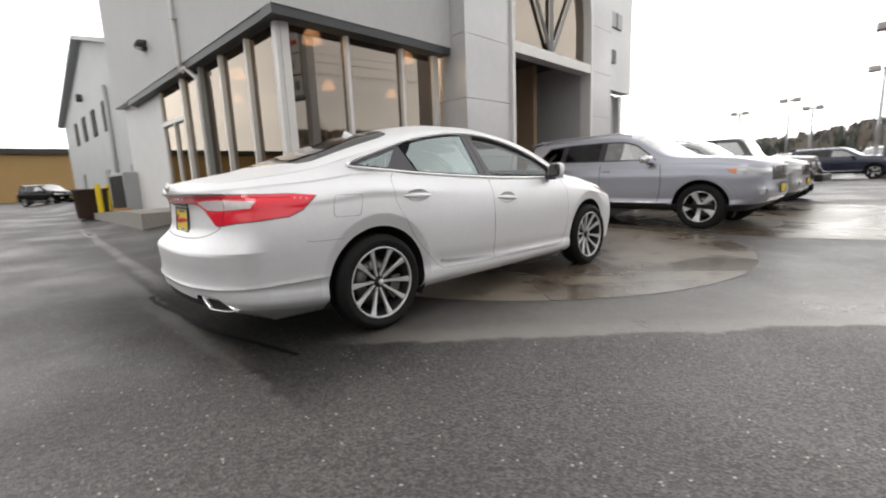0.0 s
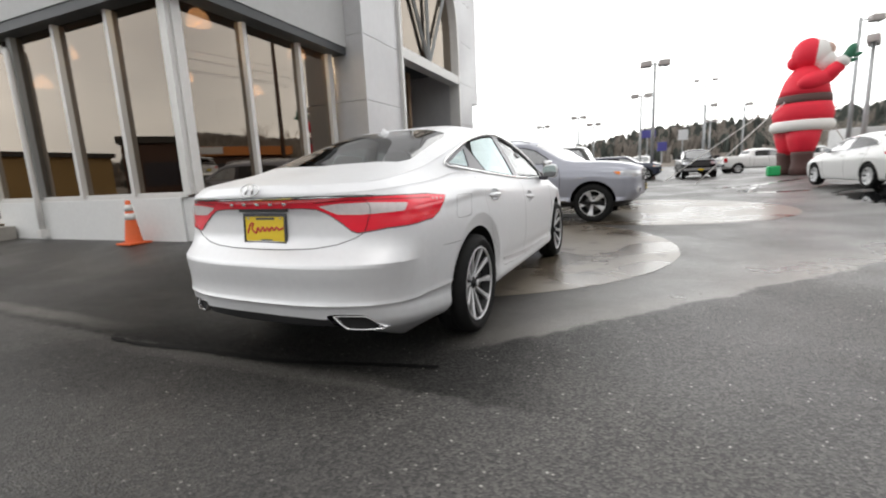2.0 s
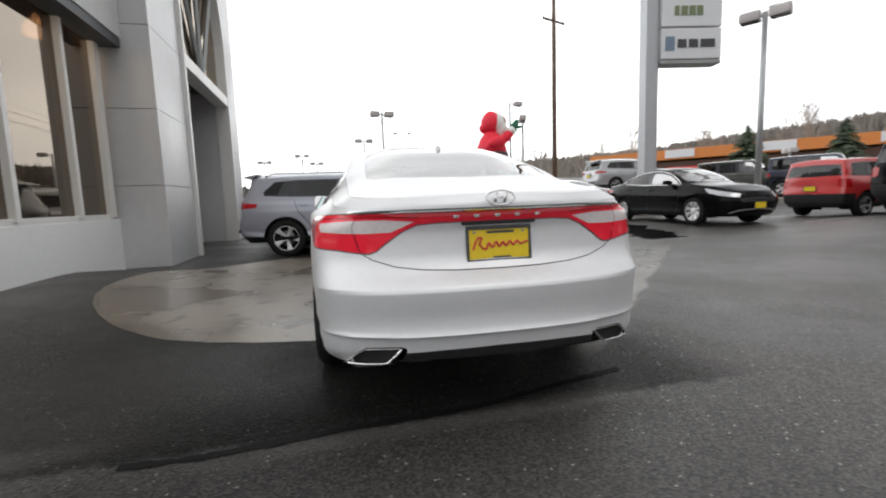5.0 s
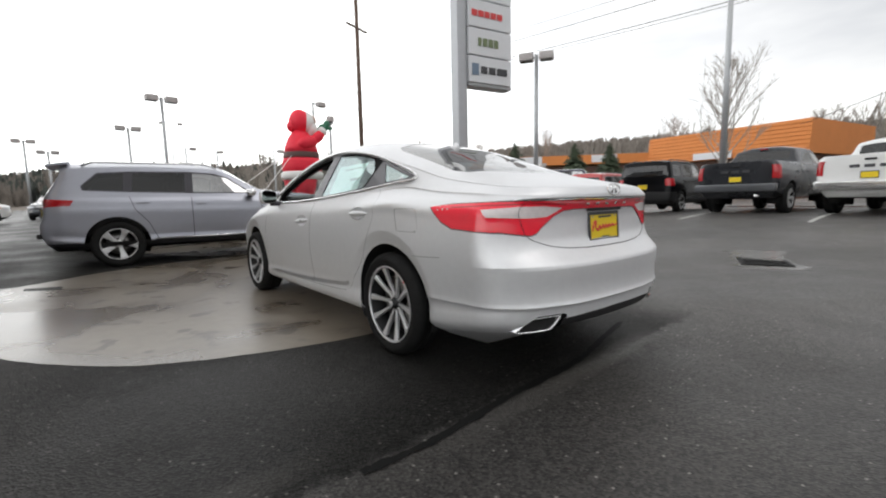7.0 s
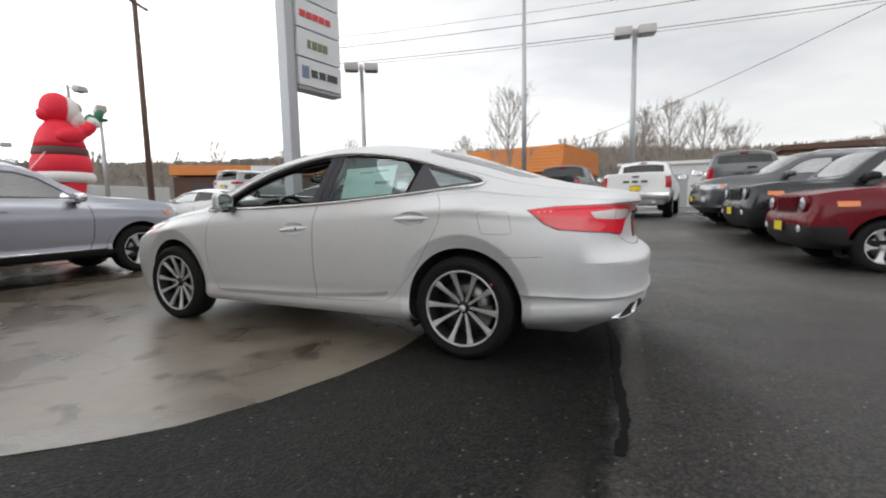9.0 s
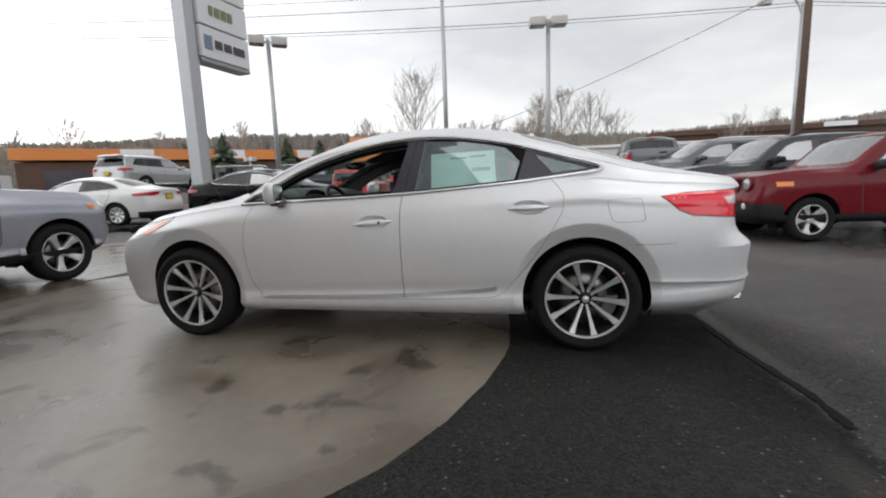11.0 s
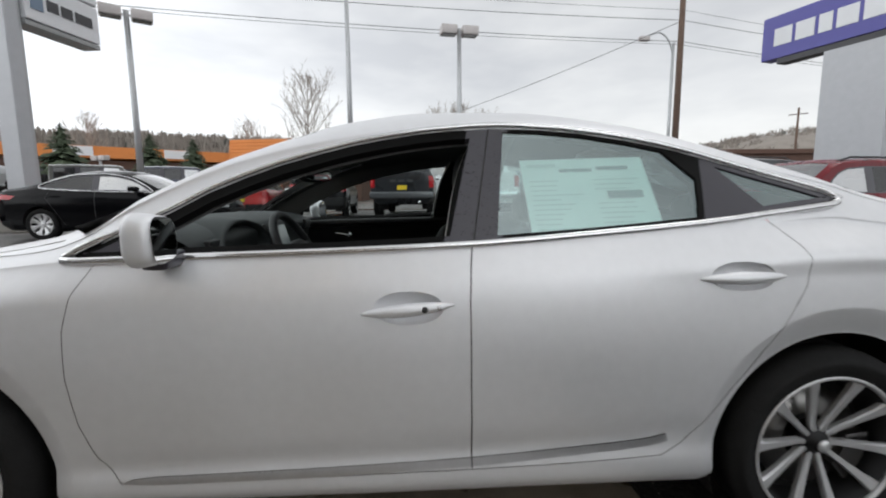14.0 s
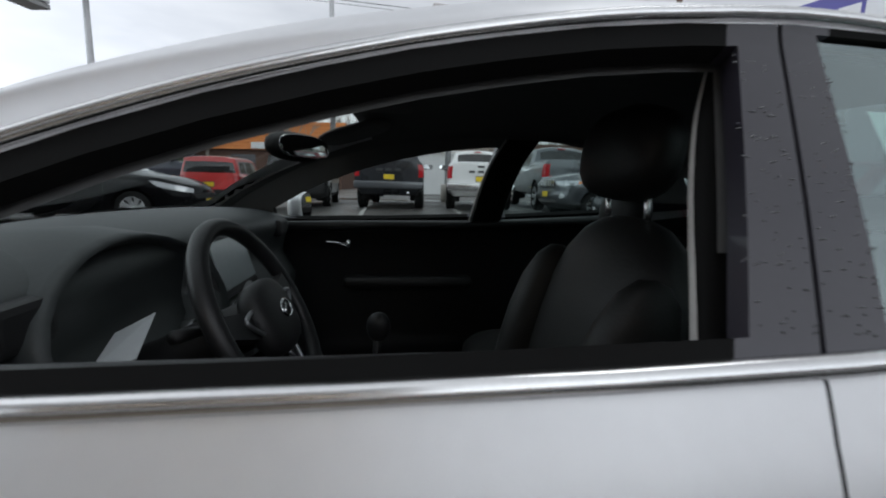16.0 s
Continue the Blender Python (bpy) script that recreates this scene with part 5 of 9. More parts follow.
def base_vehicle(spec, name, label, category, step=0.10, sub=2, caps=7):
    """A parked vehicle seen from some way off: skin cut into panels, glass, lamps, wheels, plate, mirrors and bumpers."""
    car = empty(name, Matrix(), label, category)
    sh = Shell(spec, step, sub, caps)
    kb, kr = sh.k_belt, sh.k_rail
    for y in spec["axles"]:
        if spec.get("flare"):
            sh.cut("flare_r" if y < 0 else "flare_f", circle(y, spec["axle_z"], spec["arch"] + spec["flare"], 30), rows=(0, kb))
        sh.cut("arch", circle(y, spec["axle_z"], spec["arch"], 30), rows=(0, kb))
    for nm, poly in spec.get("lower", []):
        sh.cut(nm, poly, rows=(0, kb))
    wins = spec["windows"]
    if spec.get("dark_pillars", True):
        sh.cut("frame", outline(p for poly in wins for p in poly), rows=(kb - 2, kr + 3))
    for i, poly in enumerate(wins):
        sh.cut("frame", poly, rows=(kb - 2, kr + 3))
        sh.cut("win%d" % i, inset(poly, 0.022), rows=(kb - 2, kr + 3))
    for nm, poly in spec.get("top_glass", []):
        sh.cut(nm, poly, "top", rows=(kb + 1, sh.nk))
    for nm, poly in spec.get("side_lamps", []):
        pl = [((sh.s_rear(a[1]) if a[0] == "r" else sh.s_front(a[1])) if isinstance(a, tuple) else a, b) for a, b in poly]
        sh.cut(nm, pl, rows=(0, sh.nk))
    for k, line in enumerate(spec.get("seams", [])):
        pl = ribbon_2d(line, 0.012)
        sh.cut("seam", pl, rows=(2, kb + 1), only=("", "lower"))
    sh.finish()
    sh.panel("body", [""], M[spec["paint"]], car)
    sh.panel("cladding", ["lower"], M["black_plastic"], car, label="black plastic cladding")
    for sd in (1, -1):
        for nm in ("flare_r", "flare_f"):
            sh.panel("wheel_arch_flare", [nm], M[spec["paint"]], car, (sd,), 0.016, back=0.03)
    sh.panel("grille", ["grille"], M["black_plastic"], car)
    for sd in (1, -1):
        sh.panel("window_surround", ["frame"], M["gloss_black"], car, (sd,))
    sh.panel("panel_gap", ["seam"], M["seam"], car, offset=-0.004)
    for i in range(len(wins)):
        for sd in (1, -1):
            sh.panel("side_window", ["win%d" % i], M["screen_glass"] if i == 0 else M[spec.get("glass", "tint_glass")], car, (sd,), -0.004)
    sh.panel("windscreen", ["windscreen"], M["screen_glass"], car, offset=-0.003)
    sh.panel("rear_window", ["rear_window"], M["tint_glass"], car, offset=-0.003)
    for sd in (1, -1):
        sh.panel("tail_lamp", ["tail"], M["lens_far"], car, (sd,), 0.004)
        sh.panel("tail_lamp_insert", ["tail_white"], M["lens_white"], car, (sd,), 0.006)
        sh.panel("headlamp", ["head"], M["headlight"], car, (sd,), 0.004)
        sh.panel("turn_lamp", ["amber"], M["lens_amber"], car, (sd,), 0.006)
    for sd in (1, -1):
        sh.panel("fog_lamp", ["fog"], M["lens_white"], car, (sd,), -0.012, "clear fog lamp in a dark pocket")
    sh.panel("bumper_chrome", ["chrome"], M["chrome"], car, offset=0.004)
    # dark cabin floor and sides inside the glass
    bm = bmesh.new()
    y0, y1, w, z0, z1 = spec["cabin"]
    add_box(bm, (-w, y0, z0), (w, y1, z1), 0.05)
    part("interior", bm, M["cloth"], car, "dark cabin interior")
    for y in (spec["axles"][1] - 1.15, ) + ((spec["axles"][1] - 2.0,) if y0 < -0.7 else ()):
        for x in (-.38, .38):
            bm = bmesh.new()
            add_box(bm, (x - .24, y - .12, z1 - .02), (x + .24, y + .06, min(z1 + .30, float(curve_fn(spec["rail_z"])(y)) - .16)), 0.05)
            hz = min(z1 + .50, float(curve_fn(spec["rail_z"])(y - .07)) - .03)
            add_box(bm, (x - .13, y - .12, hz - .15), (x + .13, y - .02, hz), 0.04)
            part("seat_back", bm, M["cloth"], car)
    wheel_wells(car, spec, spec["arch"], sh)
    for y in spec["axles"]:
        for sd in (1, -1):
            add_wheel(car, sd * spec["track"], y, spec["wheel"], 17 * y)
    mx, my, mz, ms = spec["mirror"]
    mirror_pair(car, mx, my, mz, M[spec.get("mirror_paint", spec["paint"])], ms)
    for y, z, rz, tilt in spec["plates"]:
        plate(car, pose(0, y, z, tilt, 0, rz))
    for line in spec.get("beads", []):
        ring_trim("window_bead", sh, smooth_line(line, 3), 0, .011, M["chrome"], car, closed=False, off=.006)
    for y, z in spec.get("handles", []):
        x, n = sh.at(y, z)
        for sd in (1, -1):
            box("door_handle", (sd * (x + .012) - .012, y - .09, z - .014), (sd * (x + .012) + .012, y + .09, z + .014), M[spec.get("handle_paint", spec["paint"])], car, 0.008)
    return car, sh


def ribbon_2d(line, w):
    a, b = [], []
    L = [Vector(p) for p in line]
    for i, p in enumerate(L):
        d = (L[min(i + 1, len(L) - 1)] - L[max(i - 1, 0)]).normalized()
        n = Vector((-d.y, d.x)) * (w / 2)
        a.append(tuple(p + n))
        b.append(tuple(p - n))
    return a + b[::-1]


M["screen_glass"] = glass("windscreen_glass", (0.34, 0.39, 0.39), 0.42)


# ---- the silver sedan ----
def pipe_y(x):
    """Where the skirt's corner stands at the tail pipes."""
    return -2.086 - .41 * (1 - (x / .85) ** 2.6) ** (1 / 2.6)


# outline of a tail pipe's mouth, seen from behind (x, z)
PIPE = smooth_line([(.472, .384), (.488, .396), (.615, .394), (.655, .384), (.724, .330), (.714, .315), (.560, .318), (.530, .328)], 2, True)


def hero_sedan():
    car = empty("sedan_car", pose(-3.066, 3.357, 0.004, 0, 0, -2.92), "silver four-door sedan, front window down, parked on a concrete pad", "car")
    spec = dict(
        floor=0.20, crown=0.92, shoulder=0.42,
        top=[(-2.52, 1.075), (-2.30, 1.108), (-2.1, 1.135), (-1.95, 1.163), (-1.75, 1.225), (-1.53, 1.295), (-1.18, 1.406), (-.82, 1.480), (-.45, 1.515), (-.145, 1.514), (.17, 1.477), (.49, 1.382), (.82, 1.238), (1.1, 1.10), (1.22, 1.052), (1.4, 1.015), (1.78, .945), (2.05, .885), (2.36, .80)],
        rail_z=[(-2.52, 1.062), (-2.2, 1.085), (-1.9, 1.122), (-1.70, 1.160), (-1.55, 1.205), (-1.45, 1.232), (-1.25, 1.282), (-.965, 1.352), (-.64, 1.401), (-.34, 1.416), (-.1, 1.410), (.215, 1.370), (.51, 1.295), (.81, 1.152), (.95, 1.060), (1.05, 1.024), (1.4, .985), (1.78, .925), (2.05, .865), (2.36, .78)],
        rail_w=[(-2.5, .66), (-2.1, .66), (-1.75, .665), (-1.5, .675), (-1.25, .655), (-.9, .645), (-.35, .65), (.2, .66), (.55, .69), (.85, .755), (1.05, .775), (1.4, .72), (1.85, .64), (2.36, .60)],
        belt_z=[(-2.52, 1.02), (-2.1, 1.045), (-1.8, 1.062), (-1.6, 1.085), (-1.48, 1.098), (-1.0, 1.068), (-.27, 1.024), (.5, 1.003), (.91, .995), (1.2, .968), (1.6, .915), (1.85, .87), (2.1, .80), (2.36, .70)],
        belt_w=[(-2.5, .72), (-2.1, .745), (-1.75, .755), (-1.5, .765), (-1.2, .81), (-.8, .842), (-.2, .853), (.5, .853), (1.0, .835), (1.4, .81), (1.85, .745), (2.3, .70)],
        side_w=[(-2.15, .852), (-1.8, .900), (-1.42, .925), (-.8, .925), (0, .928), (.8, .925), (1.42, .918), (1.7, .885), (1.9, .84)],
        sill_z=[(-2.5, .325), (-2.3, .300), (-2.1, .272), (-1.9, .252), (-1.0, .215), (1.0, .215), (1.9, .20), (2.3, .22)],
        bulge=[(0.0, -0.055), (0.05, -0.024), (0.115, -0.019), (0.175, -0.022), (0.27, -0.014), (0.45, -0.004), (0.60, -0.002), (0.71, -0.007), (0.80, -0.0155), (0.88, -0.030)],
        rear=(-2.10, [(.2, .05), (.25, .27), (.275, .365), (.30, .398), (.36, .416), (.425, .424), (.452, .428), (.468, .425), (.53, .422), (.62, .429), (.652, .427), (.672, .410), (.70, .380), (.735, .338), (.80, .308), (.90, .302), (.95, .312), (.985, .330), (1.0, .350), (1.010, .362), (1.025, .361), (1.05, .350), (1.075, .334), (1.10, .31)], 2.6),
        front=(1.86, [(.2, .30), (.3, .44), (.45, .50), (.6, .51), (.7, .49), (.8, .42), (.86, .34), (.95, .28)], 2.5),
    )
    sh = Shell(spec, 0.045, 5, 16)
    kb, kr = sh.k_belt, sh.k_rail
    G = 0.005
    CUP = {"door_f": (-.050, .850, .104, .048), "door_r": (-1.072, .928, .100, .044)}
    # wheel openings
    for y, z, r in ((-1.4225, .345, .392), (1.4225, .345, .398)):
        ring = circle(y, z, r, 64)
        sh.cut("arch", ring, rows=(0, kb))
    LIPS = ((-1.4225, .378, .447), (1.4225, .376, .455))
    for y, z, r in LIPS:
        sh.cut("lip", circle(y, z, r, 72), rows=(3, kb), only=("",))
    # side glass: a frame line, the doors' panes and pillars
    up = [(.955, 1.004), (.88, 1.038), (.80, 1.076), (.68, 1.132), (.58, 1.190), (.47, 1.238), (.36, 1.279), (.24, 1.315), (.14, 1.341), (.04, 1.361), (-.08, 1.381), (-.19, 1.393), (-.34, 1.401), (-.49, 1.397), (-.64, 1.384), (-.80, 1.361), (-.965, 1.328), (-1.11, 1.288), (-1.25, 1.246), (-1.40, 1.203), (-1.49, 1.175), (-1.522, 1.157)]
    low = [(-1.50, 1.148), (-1.436, 1.141), (-1.2, 1.115), (-1.0, 1.094), (-.64, 1.065), (-.27, 1.040), (.2, 1.022), (.6, 1.012), (.92, 1.002)]
    dlo = up + low
    sh.cut("frame", dlo, rows=(kb - 4, kr + 5))

    def clip(poly, lo, hi):
        """The part of a polygon between two slanting lines, each from (y, z) below to (y, z) above."""
        def side(p, ln):
            (a, b), (c, d) = ln
            return (c - a) * (p[1] - b) - (d - b) * (p[0] - a)
        def half(pl, ln, keep):
            o = []
            for i in range(len(pl)):
                p, q = pl[i - 1], pl[i]
                sp, sq = side(p, ln) * keep, side(q, ln) * keep
                if (sp >= 0) != (sq >= 0):
                    t = sp / (sp - sq)
                    o.append((p[0] + t * (q[0] - p[0]), p[1] + t * (q[1] - p[1])))
                if sq >= 0:
                    o.append(q)
            return o
        if lo:
            poly = half(poly, lo, -1)
        if hi:
            poly = half(poly, hi, 1)
        return poly
    b_front = ((-.165, 1.0), (-.27, 1.42))
    b_rear = ((-.318, 1.0), (-.374, 1.42))
    c_front = ((-.955, 1.0), (-1.02, 1.235))
    c_rear = ((-1.35, 1.0), (-1.08, 1.298))
    a_q = ((.70, 1.0), (.70, 1.30))
    sh.cut("win_front", clip(inset(up + [(y, z - 0.012) for y, z in low], 0.030), b_front, a_q), rows=(kb - 4, kr + 5))
    sh.cut("win_sail", clip(inset(dlo, 0.014), ((.74, 1.0), (.74, 1.3)), None), rows=(kb - 4, kr + 5))
    rear_pane = clip(inset(dlo, 0.011), c_front, b_rear)
    rear_pane = clip(rear_pane, ((-1.018, 1.228), (-.905, 1.345)), None)
    sh.cut("win_rear", rear_pane, rows=(kb - 4, kr + 5))
    sh.cut("win_quarter", clip(inset(dlo, 0.018), None, c_rear), rows=(kb - 4, kr + 5))
    sh.cut("pillar", clip(dlo, ((-.335, 1.0), (-.392, 1.42)), ((-.150, 1.0), (-.255, 1.42))), rows=(kb - 4, kr + 5), only=("frame",))
    sh.cut("rear_pillar", clip(inset(dlo, .004), None, ((-.975, 1.0), (-1.04, 1.235))), rows=(kb - 4, kr + 5), only=("frame",))
    sh.cut("pillar_gap", ribbon_2d([(-.243, 1.0), (-.276, 1.17), (-.325, 1.42)], 0.006), rows=(kb - 4, kr + 5), only=("frame", "pillar"))
    # doors
    fr = [(.866, 1.0), (.918, .90), (.938, .80), (.938, .66), (.920, .52), (.882, .40), (.825, .318)]
    mid = [(-.240, .325), (-.236, .6), (-.234, .87), (-.239, .97), (-.247, 1.038)]
    f_door = fr + [(.72, .312)] + mid + [(.2, 1.022), (.6, 1.010)]
    rr = [(-1.19, 1.116), (-1.245, 1.065), (-1.276, 1.02), (-1.287, .98), (-1.277, .895), (-1.225, .80), (-1.108, .611), (-1.0, .48), (-.915, .385), (-.85, .347), (-.70, .338)]
    r_door = [(-.247, 1.038), (-.239, .97), (-.234, .87), (-.236, .6), (-.240, .325)][::1] + [(-.5, .330)] + rr[::-1] + [(-1.0, 1.096), (-.64, 1.067)]
    for nm, pl in (("door_f", f_door), ("door_r", r_door)):
        sh.cut("gap", pl, rows=(2, kb + 1), only=("", "lip"))
        sh.cut(nm, inset(pl, G * 0.45), rows=(2, kb + 1), only=("", "gap", "lip"))
    # hollows behind the door handles
    for nm, (y, z, a, b) in CUP.items():
        sh.cut("cup", [(y + a * math.copysign(abs(math.cos(t)) ** .85, math.cos(t)), z + b * math.sin(t)) for t in [2 * math.pi * i / 28 for i in range(28)]], rows=(2, kb), only=(nm,))
    # bright strip along the foot of the doors
    sh.cut("foot", ribbon_2d(smooth_line([(.81, .312), (.73, .324), (.30, .333), (-.236, .350), (-.60, .374), (-.795, .392), (-.865, .408)], 3), 0.026), rows=(2, kb), only=("door_f", "door_r"))
    # fuel flap
    fuel = []
    for (cy, cz), a0 in (((-1.566, .937), 0), ((-1.713, .937), 90), ((-1.730, .853), 180), ((-1.590, .853), 270)):
        fuel += circle(cy, cz, .028, 5, a0, a0 + 90) + [(cy + .028 * math.cos(radians(a0 + 90)), cz + .028 * math.sin(radians(a0 + 90)))]
    sh.cut("gap", fuel, rows=(2, kb), only=("",))
    sh.cut("fuel", inset(fuel, 0.0022), rows=(2, kb), only=("gap",))
    # tail lamps, wrapping from the flank to the middle of the boot
    R = sh.s_rear
    tail = [(-1.850, .972), (-2.0, .986), (R(.74), .997), (R(.60), 1.000), (R(.30), .999), (R(0), .998), (R(0), .950), (R(.30), .950), (R(.385), .944), (R(.45), .915), (R(.52), .865), (R(.565), .828), (R(.595), .818), (R(.65), .824), (R(.74), .838), (-2.03, .858), (-1.95, .892), (-1.885, .95)]
    sh.cut("lamp_frame", inset(tail, -0.0028), rows=(2, kb + 6))
    sh.cut("tail", tail, rows=(2, kb + 6), only=("lamp_frame",))
    out = R(.765)
    white = [(out + .135, .955), (R(.70), .968), (R(.55), .969), (R(.41), .957), (R(.45), .934), (R(.50), .912), (R(.62), .908), (out + .085, .918)]
    sh.cut("tail_white", white, rows=(2, kb + 6), only=("tail",))
    sh.cut("tail_dark", ribbon_2d([(R(.40), .976), (R(.60), .984), (R(.74), .981), (-2.0, .968)], 0.006), rows=(2, kb + 6), only=("tail",))
    sh.cut("gap", ribbon_2d([(R(.70), 1.01), (R(.685), .95), (R(.63), .815)], 0.0035), rows=(2, kb + 6), only=("tail", "tail_dark", "tail_white", "lamp_frame"))
    # boot lid seam
    boot = [(R(.63), .818), (R(.58), .788), (R(.48), .755), (R(.36), .738), (R(.20), .730), (R(0), .728)]
    sh.cut("gap", ribbon_2d(boot, 0.0045), rows=(2, kb), only=("",))
    sh.cut("bright", ribbon_2d([(R(.76), 1.004), (R(.5), 1.007), (R(0), 1.006)], 0.011), rows=(2, kb + 6), only=("", "lamp_frame"))
    # lower rear valance and tail pipes
    val = [(R(0), .20), (R(0), .385), (R(.30), .382), (R(.47), .376), (R(.53), .325), (R(.70), .30), (R(.74), .20)]
    sh.cut("valance", val, rows=(0, kb), only=("",))
    sh.cut("pipe_hole", [(R(x), z) for x, z in inset(PIPE, -0.004)], rows=(0, kb), only=("", "valance"))
    # head lamps
    F = sh.s_front
    head = [(1.60, .916), (1.70, .912), (F(.70), .885), (F(.60), .80), (F(.62), .745), (F(.72), .735), (1.78, .79), (1.66, .858)]
    sh.cut("head", head, rows=(2, sh.nk), only=("",))
    sh.cut("amber", [(1.63, .885), (1.72, .872), (1.83, .825), (1.91, .768), (1.87, .738), (1.77, .785), (1.67, .845)], rows=(2, sh.nk), only=("head",))
    sh.cut("grille", [(F(.30), .78), (F(0), .79), (F(0), .50), (F(.26), .50), (F(.38), .60)], rows=(2, sh.nk), only=("",))
    sh.cut("intake", [(F(.55), .42), (F(0), .44), (F(0), .27), (F(.5), .28), (F(.62), .34)], rows=(2, sh.nk), only=("",))
    # windscreen, rear window, bonnet and boot lines
    ws = [(0, 1.205), (.30, 1.18), (.55, 1.10), (.685, 1.005), (.70, .93), (.655, .70), (.605, .42), (.575, .27), (.40, .305), (0, .325)]
    sh.cut("windscreen", ws, "top", rows=(kr - 2, sh.nk))
    rw = [(0, -.985), (.35, -.995), (.50, -1.03), (.535, -1.12), (.56, -1.5), (.565, -1.72), (.52, -1.80), (.30, -1.87), (0, -1.895)]
    sh.cut("rear_window", rw, "top", rows=(kr, sh.nk))
    sh.cut("gap", ribbon_2d([(.74, 1.03), (.70, 1.4), (.63, 1.8), (.60, 1.95)], 0.008), "top", rows=(kb, sh.nk), only=("",))
    # seam between the bumper and the rear wing
    sh.cut("gap", ribbon_2d(smooth_line([(-1.70, .686), (-1.80, .688), (-1.88, .690), (-1.94, .695)], 4), 0.0024), rows=(2, kb), only=("", "lip"))
    haunch = curve_fn([(-2.2, 1.02), (-1.9, 1.012), (-1.6, 1.0), (-1.28, .982), (-.95, .955), (-.6, .93)])
    keel = curve_fn([(-.95, .430), (-.5, .405), (.2, .385), (.95, .365)])

    def sculpt(y, z):
        dx = 0.0
        for cy, cz, r in LIPS:
            d = r - math.hypot(y - cy, z - cz)
            if d > 0:
                dx -= .020 * min(d / .06, 1.4)
        if y < -.6:
            d = z - float(haunch(y))
            a = .011 * sm((-.7 - y) / .5) * (1 - sm((-1.85 - y) / .25))
            dx += a * (math.exp(-d / .055) if d > 0 else math.exp(d / .028))
        if -1.02 < y < 1.0:
            d = z - float(keel(y))
            dx -= .008 * math.exp(-(d / .045) ** 2) * sm((y + 1.02) / .12) * sm((1.0 - y) / .12)
        return dx

    def ridge(turn, y, z):
        """The crisp shelf of the rear bumper and the lip over its skirt."""
        if y > -1.72 or z > .80:
            return 0.0
        d = z - .664
        out = .0085 * sm((turn - .35) / .4) * (math.exp(-d / .030) if d > 0 else math.exp(d / .020))
        d = z - .452
        w = sm((-1.74 - y) / .14)
        return out + w * (.0085 * math.exp(-d / .022) if d > 0 else .0085 - .0125 * (1 - math.exp(d / .007)))
    for z in (.640, .656, .664, .676, .695):
        sh.cut("shelf", ribbon_2d([(-2.12, z), (R(.40), z), (R(0), z)], 0.0008), rows=(2, kb), only=("", "shelf"))
    for z in (.440, .446, .452, .462, .476):
        sh.cut("shelf", ribbon_2d([(-1.76, z), (-2.0, z), (R(.40), z), (R(0), z)], 0.0008), rows=(2, kb), only=("", "shelf", "lip"))
    sh.dent(sculpt, ridge)
    sh.finish()

    body = sh.panel("body", ["", "lip", "shelf"], M["silver"], car)
    sh.panel("panel_gap", ["gap"], M["seam"], car, offset=-0.006)
    handles = {}
    for sd in (1, -1):
        for nm in ("door_f", "door_r"):
            handles[(nm, sd)] = sh.panel("door", [nm], M["silver"], car, (sd,), -0.0004)
        sh.panel("window_seal", ["frame"], M["seal"], car, (sd,), back=0.03)
        sh.panel("rear_pillar_cover", ["rear_pillar"], M["gloss_black"], car, (sd,), back=0.03, label="satin grey-black rear pillar cover")
        sh.panel("pillar_cover", ["pillar"], M["gloss_black"], car, (sd,), back=0.03, label="satin grey-black pillar cover")
        sh.panel("pillar_seam", ["pillar_gap"], M["seam"], car, (sd,), -0.006)
        if sd > 0:
            sh.panel("front_door_window", ["win_front"], M["car_glass"], car, (sd,), -0.006)
        sh.panel("sail_panel", ["win_sail"], M["gloss_black"], car, (sd,))
        sh.panel("rear_door_window", ["win_rear"], M["rear_glass"], car, (sd,), -0.006)
        sh.panel("quarter_window", ["win_quarter"], M["rear_glass"], car, (sd,), -0.005)
        sh.panel("fuel_flap", ["fuel"], M["silver"], car, (sd,), -0.0006) if sd < 0 else sh.panel("quarter_skin", ["fuel"], M["silver"], car, (sd,), -0.0002)
        sh.panel("headlamp", ["head"], M["headlight"], car, (sd,), 0.002)
        sh.panel("turn_lamp", ["amber"], M["lens_amber"], car, (sd,), 0.004)
        lamp = sh.panel("tail_lamp", ["tail"], M["lens_red"], car, (sd,), 0.004)
        sh.panel("reversing_lens", ["tail_white"], M["lens_pink"], lamp, (sd,), 0.005, "clear reversing lens")
        sh.panel("light_guide", ["tail_dark"], M["lens_far"], lamp, (sd,), 0.0045, "dark red light guide")
    sh.panel("lamp_frame", ["lamp_frame"], M["seam"], car)
    sh.panel("boot_trim", ["bright"], M["chrome"], car, offset=0.003, label="chrome boot strip")
    sh.panel("rear_valance", ["valance"], M["black_plastic"], car, offset=-0.012)
    sh.panel("grille", ["grille"], M["black_plastic"], car, offset=-0.01)
    sh.panel("front_intake", ["intake"], M["black_plastic"], car, offset=-0.01)
    sh.panel("windscreen", ["windscreen"], M["car_glass"], car, offset=-0.002)
    sh.panel("rear_window", ["rear_window"], M["back_glass"], car, offset=-0.002)
    for sd in (1, -1):
        sh.panel("door_foot_strip", ["foot"], M["foot_trim"], car, (sd,), 0.004, label="dark satin strip along the door foot")
    # inner skin of the cabin
    sh.panel("headlining", ["", "frame", "pillar", "rear_pillar", "pillar_gap"], M["headliner"], car, offset=-0.045, rows=(kb + 4, sh.nk), reach=(-1.5, 1.0))
